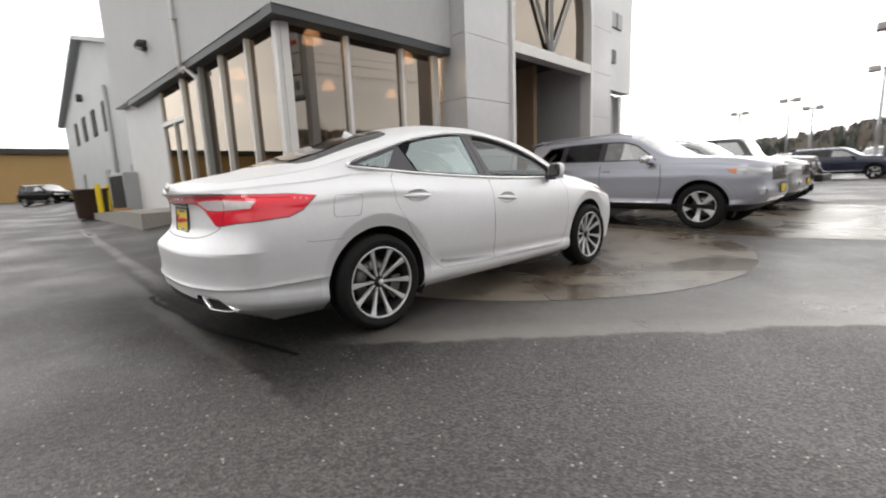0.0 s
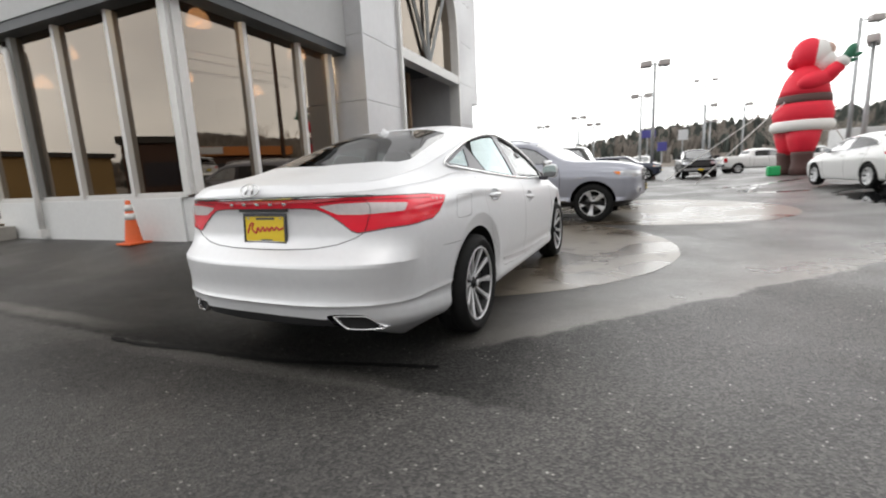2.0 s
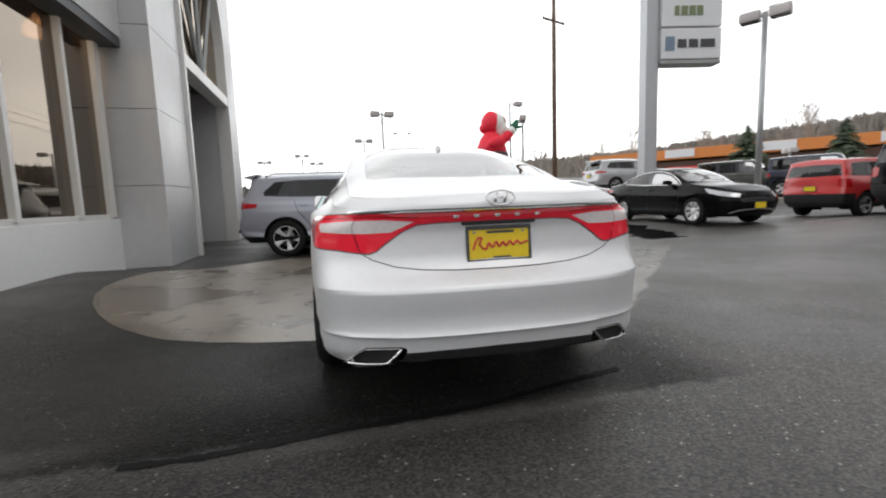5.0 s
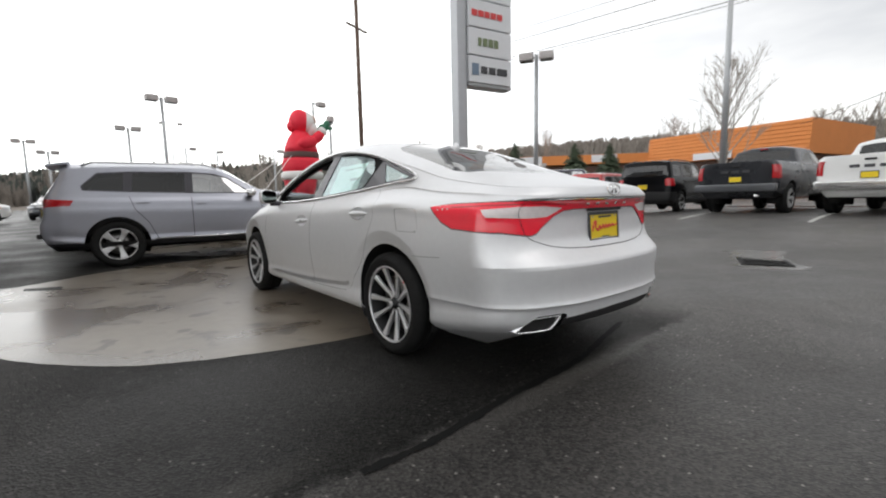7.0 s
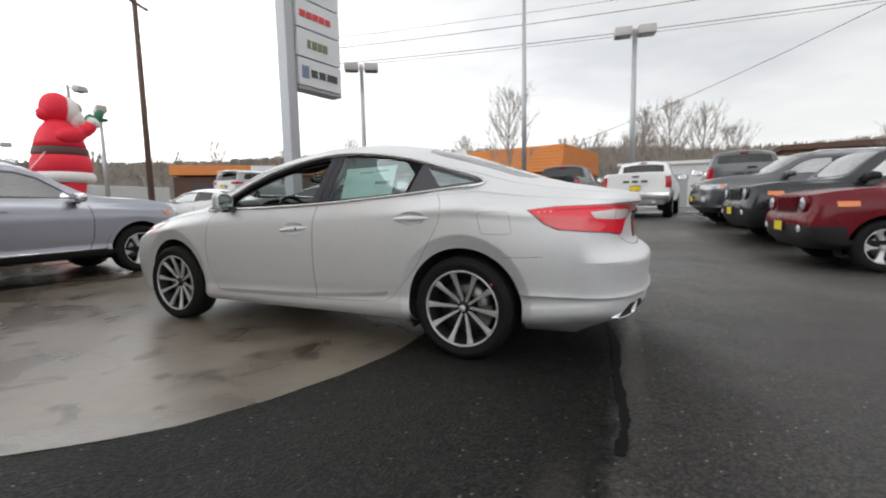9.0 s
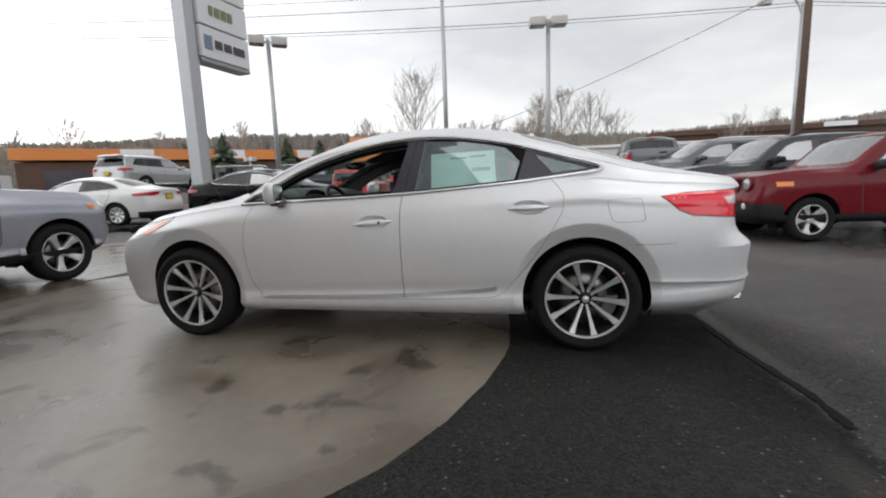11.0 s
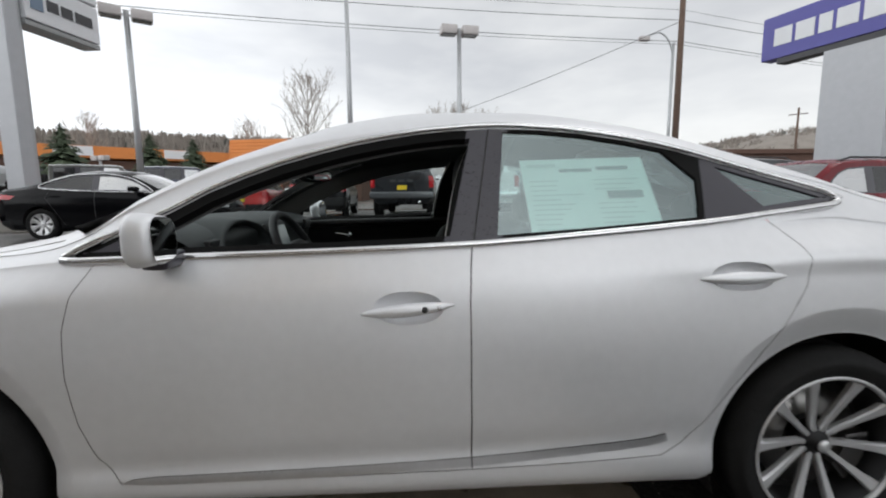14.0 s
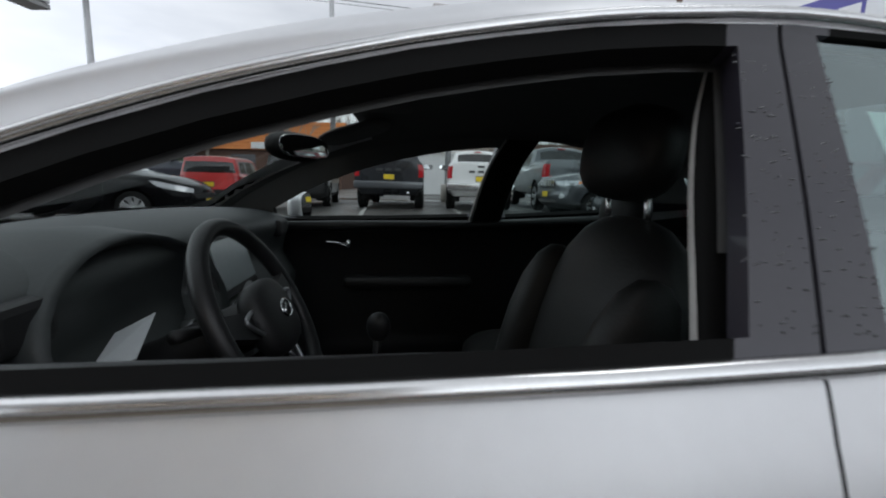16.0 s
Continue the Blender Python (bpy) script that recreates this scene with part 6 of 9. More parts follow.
    sh.panel("door_lining", ["door_f", "door_r", "", "cup", "foot", "gap"], M["cloth"], car, offset=-0.06, rows=(4, kb - 1))
    # bright window beads
    for sd in (1, -1):
        bm = bmesh.new()
        pts = []
        loop = smooth_line(inset(dlo, -0.004), 2, True)
        vs = [(v[sh.P], v.normal) for v in sh.bm.verts if v[sh.P].x > .5 and v[sh.P].z > .9 and -1.7 < v[sh.P].y < 1.2]
        for y, z in loop:
            p, n = min(vs, key=lambda q: (q[0].y - y) ** 2 + (q[0].z - z) ** 2)
            pts.append(((p.x + n.x * .003) * sd, y + n.y * .003, z + n.z * .003))
        xs = [p[0] for p in pts]
        m = len(pts)
        pts = [(sum(xs[(i + k) % m] for k in (-2, -1, 0, 1, 2)) / 5, p[1], p[2]) for i, p in enumerate(pts)]
        add_tube(bm, pts, [.0128 if p[2] < 1.16 and p[2] < 1.03 + .085 * max(-p[1], 0) + .03 else .0088 for p in pts], 8, True)
        part("window_bead", bm, M["satin"], car, "satin chrome bead round the side glass")
    wheel_wells(car, dict(axles=(-1.4225, 1.4225), axle_z=.345, well=.93), .392, sh)
    st = (.339, .247, .235, 10, "slim")
    for y in (-1.4225, 1.4225):
        for sd in (1, -1):
            add_wheel(car, sd * .795, y, st, 11 + 23 * y)
    mirror_pair(car, .966, .632, 1.068, M["silver"], 1.2, 0.068, 0.041)
    th = plate(car, pose(0.01, -2.412, .838, -4, 0, 0), .305, .16)
    box("boot_release", (-.17, -2.418, .931), (.19, -2.395, .947), M["black_plastic"], car, 0.004, "dark boot release recess over the plate")
    return car, sh, CUP, th


M["rear_glass"] = glass("light_tint_glass", (0.72, 0.87, 0.85), 0.25, mirror=(0.80, 0.93, 0.93))
M["foot_trim"] = mat("satin_sill_trim", (0.55, 0.55, 0.56), 0.28, 0.8, var=0.08, scale=20)
M["back_glass"] = glass("rear_screen_glass", (0.30, 0.35, 0.34), 0.16)
hero, hero_shell, CUPS, hero_plate = hero_sedan()


# ---- handles, badges, tips and papers of the sedan ----
def skin_fit(shell, y0, z0, r=0.16):
    """The skin's half-width near a place of the side, as a smooth function of y and z."""
    rows, xs = [], []
    for v in shell.bm.verts:
        p = v[shell.P]
        if p.x > 0.3 and abs(p.y - y0) < r * 1.4 and abs(p.z - z0) < r:
            rows.append((1, p.y - y0, p.z - z0, (p.y - y0) ** 2, (p.y - y0) * (p.z - z0), (p.z - z0) ** 2))
            xs.append(p.x)
    c = np.linalg.lstsq(np.array(rows), np.array(xs), rcond=None)[0]
    return lambda y, z: float(c @ np.array((1, y - y0, z - z0, (y - y0) ** 2, (y - y0) * (z - z0), (z - z0) ** 2)))


def door_handles():
    for nm, (y, z, a, b) in CUPS.items():
        fx = skin_fit(hero_shell, y, z, 0.13)
        y0, y1, z0, z1 = (.090, -.186, .835, .858) if nm == "door_f" else (-.940, -1.204, .921, .927)
        for sd in (1, -1):
            # the hollow
            bm = bmesh.new()
            n, rings = 28, []
            for k, dep in ((1.0, 0.001), (.93, .006), (.80, .016), (.55, .026), (.25, .030)):
                ring = []
                for i in range(n):
                    t = 2 * math.pi * i / n
                    yy = y + a * k * math.copysign(abs(math.cos(t)) ** .85, math.cos(t))
                    zz = z + b * k * math.sin(t)
                    ring.append(bm.verts.new((sd * (fx(yy, zz) - dep), yy, zz)))
                rings.append(ring)
            for p, q in zip(rings, rings[1:]):
                for i in range(n):
                    bm.faces.new((p[i], p[(i + 1) % n], q[(i + 1) % n], q[i]))
            bm.faces.new(rings[-1])
            bmesh.ops.recalc_face_normals(bm, faces=bm.faces[:])
            part("handle_hollow", bm, M["silver"], hero)
            # the grip, pointed at both ends
            bm = bmesh.new()
            rows = []
            m = 22
            for i in range(m + 1):
                t = i / m
                yy, zz = y0 + (y1 - y0) * t, z0 + (z1 - z0) * t
                s = max(math.sin(math.pi * min(max(t, .015), .985)), 0.0)
                hh = 0.0205 * s ** .60
                out = 0.034 * s ** .55
                x = fx(yy, zz) - 0.004
                sec = [(x, -hh), (x + out * .55, -hh * .95), (x + out * .92, -hh * .55), (x + out, hh * .1), (x + out * .85, hh * .62), (x + out * .45, hh), (x - .001 + out * .18, hh * .9)]
                rows.append([bm.verts.new((sd * p, yy, zz + q)) for p, q in sec])
            for p, q in zip(rows, rows[1:]):
                for i in range(len(p)):
                    bm.faces.new((p[i], p[(i + 1) % len(p)], q[(i + 1) % len(p)], q[i]))
            bm.faces.new(rows[0])
            bm.faces.new(rows[-1])
            bmesh.ops.recalc_face_normals(bm, faces=bm.faces[:])
            hd = part("door_handle", bm, M["silver"], hero)
            if nm == "door_f" and sd < 0:
                for yy, r, mt in ((-.098, .0095, M["black_plastic"]), (-.140, .0075, M["chrome"])):
                    zz = z0 + (z1 - z0) * (yy - y0) / (y1 - y0)
                    s = math.sin(math.pi * (yy - y0) / (y1 - y0))
                    bm = bmesh.new()
                    add_lathe(bm, [(0, .003), (r * .7, .003), (r, 0), (r, -.008), (0, -.008)], 16, pose(-(fx(yy, zz) - .004 + .034 * s ** .55), yy, zz, 0, -90, 0))
                    part("lock_button", bm, mt, hd, "round lock button" if r < .008 else "black key lock cover")


def badges():
    # oval boot badge with a slanting bar inside
    m = pose(0, -2.474, 1.052, 80, 0, 0)
    bm = bmesh.new()
    n = 40
    pts = [(.066 * math.cos(2 * math.pi * i / n), .033 * math.sin(2 * math.pi * i / n), 0) for i in range(n)]
    add_tube(bm, pts, .0042, 8, True)
    for bar in ([(-.034, -.020), (-.022, -.022), (-.010, .022), (-.022, .021)], [(.010, -.022), (.022, -.021), (.034, .020), (.022, .022)], [(-.024, -.004), (.022, .000), (.024, .006), (-.022, .003)]):
        add_prism(bm, bar, "z", -.003, .004)
    bmesh.ops.transform(bm, matrix=m, verts=bm.verts[:])
    part("boot_badge", bm, M["satin"], hero, "oval chrome badge on the boot lid")
    for i in range(5):
        x = -.20 + .098 * i
        box("badge_bar", (x - .013, -2.437, .966), (x + .013, -2.428, .980), M["satin"], hero, 0.002)
    # fin on the roof
    bm = bmesh.new()
    side = [(-1.13, 1.395), (-.99, 1.42), (-1.03, 1.443), (-1.08, 1.466), (-1.105, 1.470), (-1.118, 1.445)]
    rows = [[bm.verts.new((sd * (.022 if z < 1.43 else .005), y, z)) for y, z in side] for sd in (1, -1)]
    bm.faces.new(rows[0])
    bm.faces.new(rows[1][::-1])
    for i in range(len(side)):
        j = (i + 1) % len(side)
        bm.faces.new((rows[0][i], rows[1][i], rows[1][j], rows[0][j]))
    bmesh.ops.recalc_face_normals(bm, faces=bm.faces[:])
    bmesh.ops.bevel(bm, geom=bm.edges[:], offset=.004, segments=2, affect="EDGES")
    part("roof_fin", bm, M["silver"], hero, "silver shark fin aerial")
    # chrome tail pipe tips
    for sd in (1, -1):
        bm = bmesh.new()
        outer = [[bm.verts.new((sd * x, pipe_y(x) + dy, z)) for x, z in pl] for pl, dy in ((PIPE, .12), (PIPE, 0.0), (inset(PIPE, .005), -.004), (inset(PIPE, .009), .002), (inset(PIPE, .010), .05))]
        for p, q in zip(outer, outer[1:]):
            for i in range(len(p)):
                bm.faces.new((p[i], p[(i + 1) % len(p)], q[(i + 1) % len(p)], q[i]))
        bmesh.ops.recalc_face_normals(bm, faces=bm.faces[:])
        pipe = part("tail_pipe", bm, M["chrome"], hero, "chrome tail pipe tip")
        bm = bmesh.new()
        bm.faces.new([bm.verts.new((sd * x, pipe_y(x) + .018, z)) for x, z in inset(PIPE, .009)])
        part("bore", bm, M["liner"], pipe)
    # bars on the card plate: a slanting line of writing and small print
    bm = bmesh.new()
    r = random.Random(4)
    line = smooth_line([(-.115, -.022), (-.095, .030), (-.075, .034), (-.085, .004), (-.060, -.020), (-.045, .010), (-.030, -.012), (-.012, .014), (.0, -.010), (.018, .012), (.030, -.008), (.048, .014), (.062, -.004), (.080, .014), (.095, .0), (.125, .012)], 5)
    add_tube(bm, [(x * 1.12, -.001, z * .95 - .004) for x, z in line], .0052, 6)
    part("script_bar", bm, M["ink_red"], hero_plate, "red slanting script bar")
    box("print_bar", (-.06, -.002, .050), (.075, .001, .062), M["ink_dark"], hero_plate)
    box("print_bar", (-.03, -.002, -.066), (.055, .001, -.058), M["ink_dark"], hero_plate)
    for sd in (1, -1):
        bm = bmesh.new()
        add_lathe(bm, [(0, .004), (.005, .003), (.007, 0), (0, 0)], 12, pose(sd * .12, -.001, .058, 90))
        part("screw", bm, M["galv"], hero_plate)
    # three small light dots at the tip of each tail lamp
    fx = skin_fit(hero_shell, -1.98, .94, 0.09)
    for sd in (1, -1):
        for i in range(3):
            yy, zz = -1.915 - .034 * i, .957 + .002 * i
            bm = bmesh.new()
            add_lathe(bm, [(0, .003), (.005, .002), (.0068, 0), (0, -.006)], 10, pose(sd * (fx(yy, zz) + .009), yy, zz, 0, 90 * sd, 0))
            part("marker_dot", bm, M["lens_white"], hero)


def window_paper():
    fx = skin_fit(hero_shell, -.65, 1.18, 0.16)

    def sheet_of(quad, dep, nu, nv):
        bm = bmesh.new()
        g = []
        for i in range(nu + 1):
            row = []
            for j in range(nv + 1):
                u, v = i / nu, j / nv
                top = [quad[0][k] * (1 - u) + quad[1][k] * u for k in (0, 1)]
                bot = [quad[3][k] * (1 - u) + quad[2][k] * u for k in (0, 1)]
                yy, zz = top[0] * (1 - v) + bot[0] * v, top[1] * (1 - v) + bot[1] * v
                row.append(bm.verts.new((-(fx(yy, zz) - dep - .002 * math.sin(9 * u + 4 * v)), yy, zz)))
            g.append(row)
        for i in range(nu):
            for j in range(nv):
                bm.faces.new((g[i][j], g[i + 1][j], g[i + 1][j + 1], g[i][j + 1]))
        return bm
    quad = [(-.42, 1.292), (-.848, 1.305), (-.872, 1.040), (-.440, 1.030)]
    paper = part("window_sticker", sheet_of(quad, .018, 10, 8), M["sticker"], hero, "pale green price sheet behind the rear window")

    def at(u, v):
        top = [quad[0][k] * (1 - u) + quad[1][k] * u for k in (0, 1)]
        bot = [quad[3][k] * (1 - u) + quad[2][k] * u for k in (0, 1)]
        return top[0] * (1 - v) + bot[0] * v, top[1] * (1 - v) + bot[1] * v
    grey = mat("grey_print", (0.60, 0.70, 0.67), 0.7)
    r = random.Random(8)
    bars = [(.30, .56, .13, .17), (.60, .86, .11, .15), (.64, .92, .42, .51), (.05, .28, .06, .09)]
    for k in range(11):
        v = .27 + .058 * k
        bars.append((.05, .05 + r.uniform(.18, .40), v, v + .013))
        if v < .40 or v > .55:
            bars.append((.55, .55 + r.uniform(.2, .38), v, v + .013))
    for k, (u0, u1, v0, v1) in enumerate(bars):
        q = [at(u0, v0), at(u1, v0), at(u1, v1), at(u0, v1)]
        part("print_bar", sheet_of(q, .0155, 3, 1), M["ink_grey"] if k < 3 else grey, paper)


def pillar_drops():
    """Rain drops and short runs standing on the pillar cover beside the open window."""
    r = random.Random(17)
    fx = skin_fit(hero_shell, -.26, 1.20, .16)
    bm = bmesh.new()
    for _ in range(190):
        z = r.uniform(1.055, 1.36)
        t = (z - 1.0) / .42
        y = r.uniform(-.158 - .105 * t, -.325 - .056 * t)
        if abs(y + .243 + .082 * t) < .006:
            continue
        w, h = r.uniform(.0012, .0028), r.uniform(.0012, .0030) * (2.2 if r.random() < .3 else 1)
        res = bmesh.ops.create_uvsphere(bm, u_segments=8, v_segments=5, radius=1.0)
        bmesh.ops.transform(bm, matrix=pose(-(fx(y, z) + .0004), y, z, r.uniform(-35, 10), 0, 0) @ Matrix.Diagonal((.0005, h * 1.1, w * .55, 1)), verts=res["verts"])
    tagged(part("rain_water", bm, M["drop"], hero, "rain drops on the pillar cover"), kind="stuff")


M["drop"] = mat("dark_water_drop", (0.015, 0.015, 0.018), 0.04, 0.0, 1.0)
M["ink_grey"] = mat("dark_grey_print", (0.28, 0.33, 0.33), 0.7)
door_handles()
badges()
window_paper()
pillar_drops()

bm_dot = bmesh.new()
add_lathe(bm_dot, [(0, .002), (.006, .0015), (.0075, 0), (0, -.002)], 10, pose(-.918, -1.635, .515, 0, -90, 0))
part("tyre_mark", bm_dot, M["ink_red"], hero, "small red paint dot on the tyre")


# ---- cabin of the sedan, seen through the open window ----
def add_pillow(bm, c, h, e=3.0, m=None, nu=24, nv=14):
    """A rounded block: a superellipsoid round c with half-sizes h."""
    r = bmesh.ops.create_uvsphere(bm, u_segments=nu, v_segments=nv, radius=1.0)
    for v in r["verts"]:
        d = sum(abs(q) ** e for q in v.co) ** (1 / e)
        v.co = Vector([v.co[i] / d * h[i] for i in range(3)])
    if m is not None:
        bmesh.ops.transform(bm, matrix=m, verts=r["verts"])
    bmesh.ops.translate(bm, verts=r["verts"], vec=c)


M["trim_grey"] = mat("pale_grey_pillar_trim", (0.42, 0.41, 0.39), 0.6, var=0.06, scale=12)
M["carpet"] = mat("black_carpet", (0.012, 0.012, 0.012), 0.95, bump=0.3, bump_scale=400)
M["seat_cloth"] = mat("charcoal_seat_leather", (0.012, 0.012, 0.012), 0.55, var=0.2, scale=12, bump=0.1, bump_scale=160)
M["screen_grey"] = mat("lit_display_glass", (0.30, 0.33, 0.34), 0.15, var=0.05, scale=10)
M["trim_silver"] = mat("brushed_dash_trim", (0.35, 0.36, 0.37), 0.35, 0.8, var=0.08, scale=30)
M["paper"] = mat("white_paper", (0.62, 0.64, 0.66), 0.7, var=0.04, scale=8)


def front_seat(x, dy, drop):
    """A front seat with its back, two posts and head restraint."""
    t = radians(14)
    bm = bmesh.new()
    add_pillow(bm, (x, -.06 + dy, .50), (.26, .28, .095), 3.2)
    part("seat_cushion", bm, M["seat_cloth"], hero)
    bm = bmesh.new()
    add_pillow(bm, (x, -.325 + dy, .80 - drop), (.245, .085, .325), 2.6, Matrix.Rotation(t, 4, "X"))
    back = part("seat_back", bm, M["seat_cloth"], hero)
    for sd in (1, -1):
        bm = bmesh.new()
        add_pillow(bm, (x + sd * .20, -.27 + dy, .78 - drop), (.055, .085, .26), 2.4, Matrix.Rotation(t, 4, "X"), 14, 10)
        part("side_bolster", bm, M["seat_cloth"], back)
    bm = bmesh.new()
    add_pillow(bm, (x, -.375 + dy, 1.235 - drop), (.135, .062, .088), 2.8, Matrix.Rotation(radians(8), 4, "X"))
    rest = part("head_restraint", bm, M["seat_cloth"], hero)
    for sd in (1, -1):
        bm = bmesh.new()
        add_tube(bm, [(x + sd * .075, -.385 + dy, 1.08 - drop), (x + sd * .075, -.378 + dy, 1.18 - drop)], .0065, 10)
        part("chrome_post", bm, M["satin"], rest, "chrome head restraint post")


def dashboard():
    prof = [(1.18, 1.02), (1.12, 1.060), (1.0, 1.085), (.86, 1.098), (.74, 1.093), (.66, 1.068), (.635, 1.03), (.65, .98), (.66, .92), (.63, .86), (.61, .80), (.66, .66), (.80, .55), (1.0, .5)]
    prof = smooth_line(prof, 4)
    bm = bmesh.new()
    xs = np.linspace(-.76, .76, 27)
    g = []
    for x in xs:
        k = abs(x) / .76
        row = []
        for y, z in prof:
            drop = (.035 + .075 * sm((y - .8) / .35)) * k ** 2.2 if z > .7 else 0
            back = .13 * k ** 3 * (1 if y > 1.0 else 0) * (y - 1.0) / .18
            row.append(bm.verts.new((x, y - back, z - drop)))
        g.append(row)
    for a, b in zip(g, g[1:]):
        for i in range(len(a) - 1):
            bm.faces.new((a[i], a[i + 1], b[i + 1], b[i]))
    bmesh.ops.recalc_face_normals(bm, faces=bm.faces[:])
    dash = part("dashboard", bm, M["dash"], hero)
    # hood over the instruments
    bm = bmesh.new()
    rows = []
    for y, zc, a, b, th in ((.84, .945, .24, .150, .004), (.72, .945, .255, .155, .012), (.60, .940, .265, .150, .02), (.575, .938, .262, .145, .02), (.60, .938, .245, .128, .02), (.765, .938, .215, .115, .02)):
        rows.append([bm.verts.new((-.38 + a * math.cos(radians(q)), y + .05 * math.sin(radians(q)) * (y < .7), zc + b * max(math.sin(radians(q)), -.55))) for q in range(-40, 221, 13)])
    for p, q in zip(rows, rows[1:]):
        for i in range(len(p) - 1):
            bm.faces.new((p[i], p[i + 1], q[i + 1], q[i]))
    bmesh.ops.recalc_face_normals(bm, faces=bm.faces[:])
    hood = part("instrument_hood", bm, M["dash"], hero)
    bm = bmesh.new()
    add_prism(bm, [(-.38 + .235 * math.cos(2 * math.pi * i / 30), .945 + .125 * math.sin(2 * math.pi * i / 30)) for i in range(30)], "y", .765, .78)
    part("instrument_panel", bm, M["liner"], hood, smooth=False)
    for x in (-.46, -.30):
        bm = bmesh.new()
        add_tube(bm, [(x + .062 * math.cos(2 * math.pi * i / 28), .757, .965 + .062 * math.sin(2 * math.pi * i / 28)) for i in range(28)], .003, 6, True)
        part("dial_ring", bm, M["trim_silver"], hood)
        for i in range(9):
            q = radians(215 - i * 31)
            box("dial_mark", (-.002, -.003, .044), (.002, .002, .054), M["trim_grey"], hood, m=pose(x, .757, .965, 0, 0, 0) @ Matrix.Rotation(radians(90) - q, 4, "Y"))
    # display, switches and silver panel of the centre stack
    st = empty_part("centre_stack", hero, pose(0.0, .60, .97, -18, 0, 0))
    bm = bmesh.new()
    add_box(bm, (-.135, -.005, -.085), (.135, .09, .085), .014)
    part("display_housing", bm, M["black_plastic"], st, smooth=False)
    bm = bmesh.new()
    add_box(bm, (-.112, -.009, -.062), (.112, -.004, .064), .003)
    part("display", bm, M["screen_grey"], st, "grey glass display", smooth=False)
    bm = bmesh.new()
    add_box(bm, (-.13, -.028, -.235), (.13, .06, -.092), .016)
    part("silver_panel", bm, M["trim_silver"], st, "brushed silver switch panel", smooth=False)
    box("disc_slot", (-.09, -.031, -.118), (.09, -.027, -.110), M["liner"], st)
    for i in range(6):
        box("switch", (-.112 + .039 * i, -.034, -.165), (-.08 + .039 * i, -.027, -.140), M["black_plastic"], st, .003)
    for sd in (1, -1):
        bm = bmesh.new()
        add_lathe(bm, [(0, .022), (.018, .021), (.021, .016), (.023, 0), (0, 0)], 20, pose(sd * .095, -.028, -.200, 90))
        part("knob", bm, M["black_plastic"], st)
    # console between the seats with the gear lever
    bm = bmesh.new()
    add_box(bm, (-.13, -.45, .36), (.13, .70, .66), .04)
    part("centre_console", bm, M["black_plastic"], hero)
    bm = bmesh.new()
    add_tube(bm, [(0, .22, .64), (0, .21, .76)], .012, 10)
    add_pillow(bm, (0, .208, .785), (.026, .034, .042), 2.3, None, 14, 10)
    part("gear_lever", bm, M["black_plastic"], hero)
    # start button, left of the stack
    bm = bmesh.new()
    add_lathe(bm, [(0, .010), (.017, .010), (.019, .006), (.021, .006), (.024, .012), (.027, .010), (.027, -.02), (0, -.02)], 24, pose(-.20, .618, .845, 80))
    part("start_button", bm, M["trim_silver"], hero, "round start button with a silver ring")
    for x, w in ((-.62, .10), (.62, .10)):
        bm = bmesh.new()
        add_box(bm, (x - w / 2, .618, .965), (x + w / 2, .66, 1.03), .012)
        part("air_vent", bm, M["black_plastic"], hero, smooth=False)
    # a folded sheet of paper lying behind the wheel
    bm = bmesh.new()
    a = [(-.555, .600, .905), (-.535, .545, .918), (-.40, .585, .950), (-.44, .632, .925)]
    v = [bm.verts.new(p) for p in a]
    w = [bm.verts.new((p[0], p[1], p[2] - .002)) for p in a]
    bm.faces.new(v)
    bm.faces.new(w[::-1])
    for i in range(4):
        bm.faces.new((v[i], w[i], w[(i + 1) % 4], v[(i + 1) % 4]))
    bmesh.ops.recalc_face_normals(bm, faces=bm.faces[:])
    part("paper_slip", bm, M["paper"], hero, "folded white paper behind the wheel", smooth=False)


def empty_part(name, parent, m):
    """A small backing plate that carries the pieces of a part."""
    bm = bmesh.new()
    add_box(bm, (-.10, .03, -.16), (.10, .05, .05), .004)
    ob = part(name, bm, M["black_plastic"], parent, smooth=False)
    ob.matrix_basis = m
    return ob


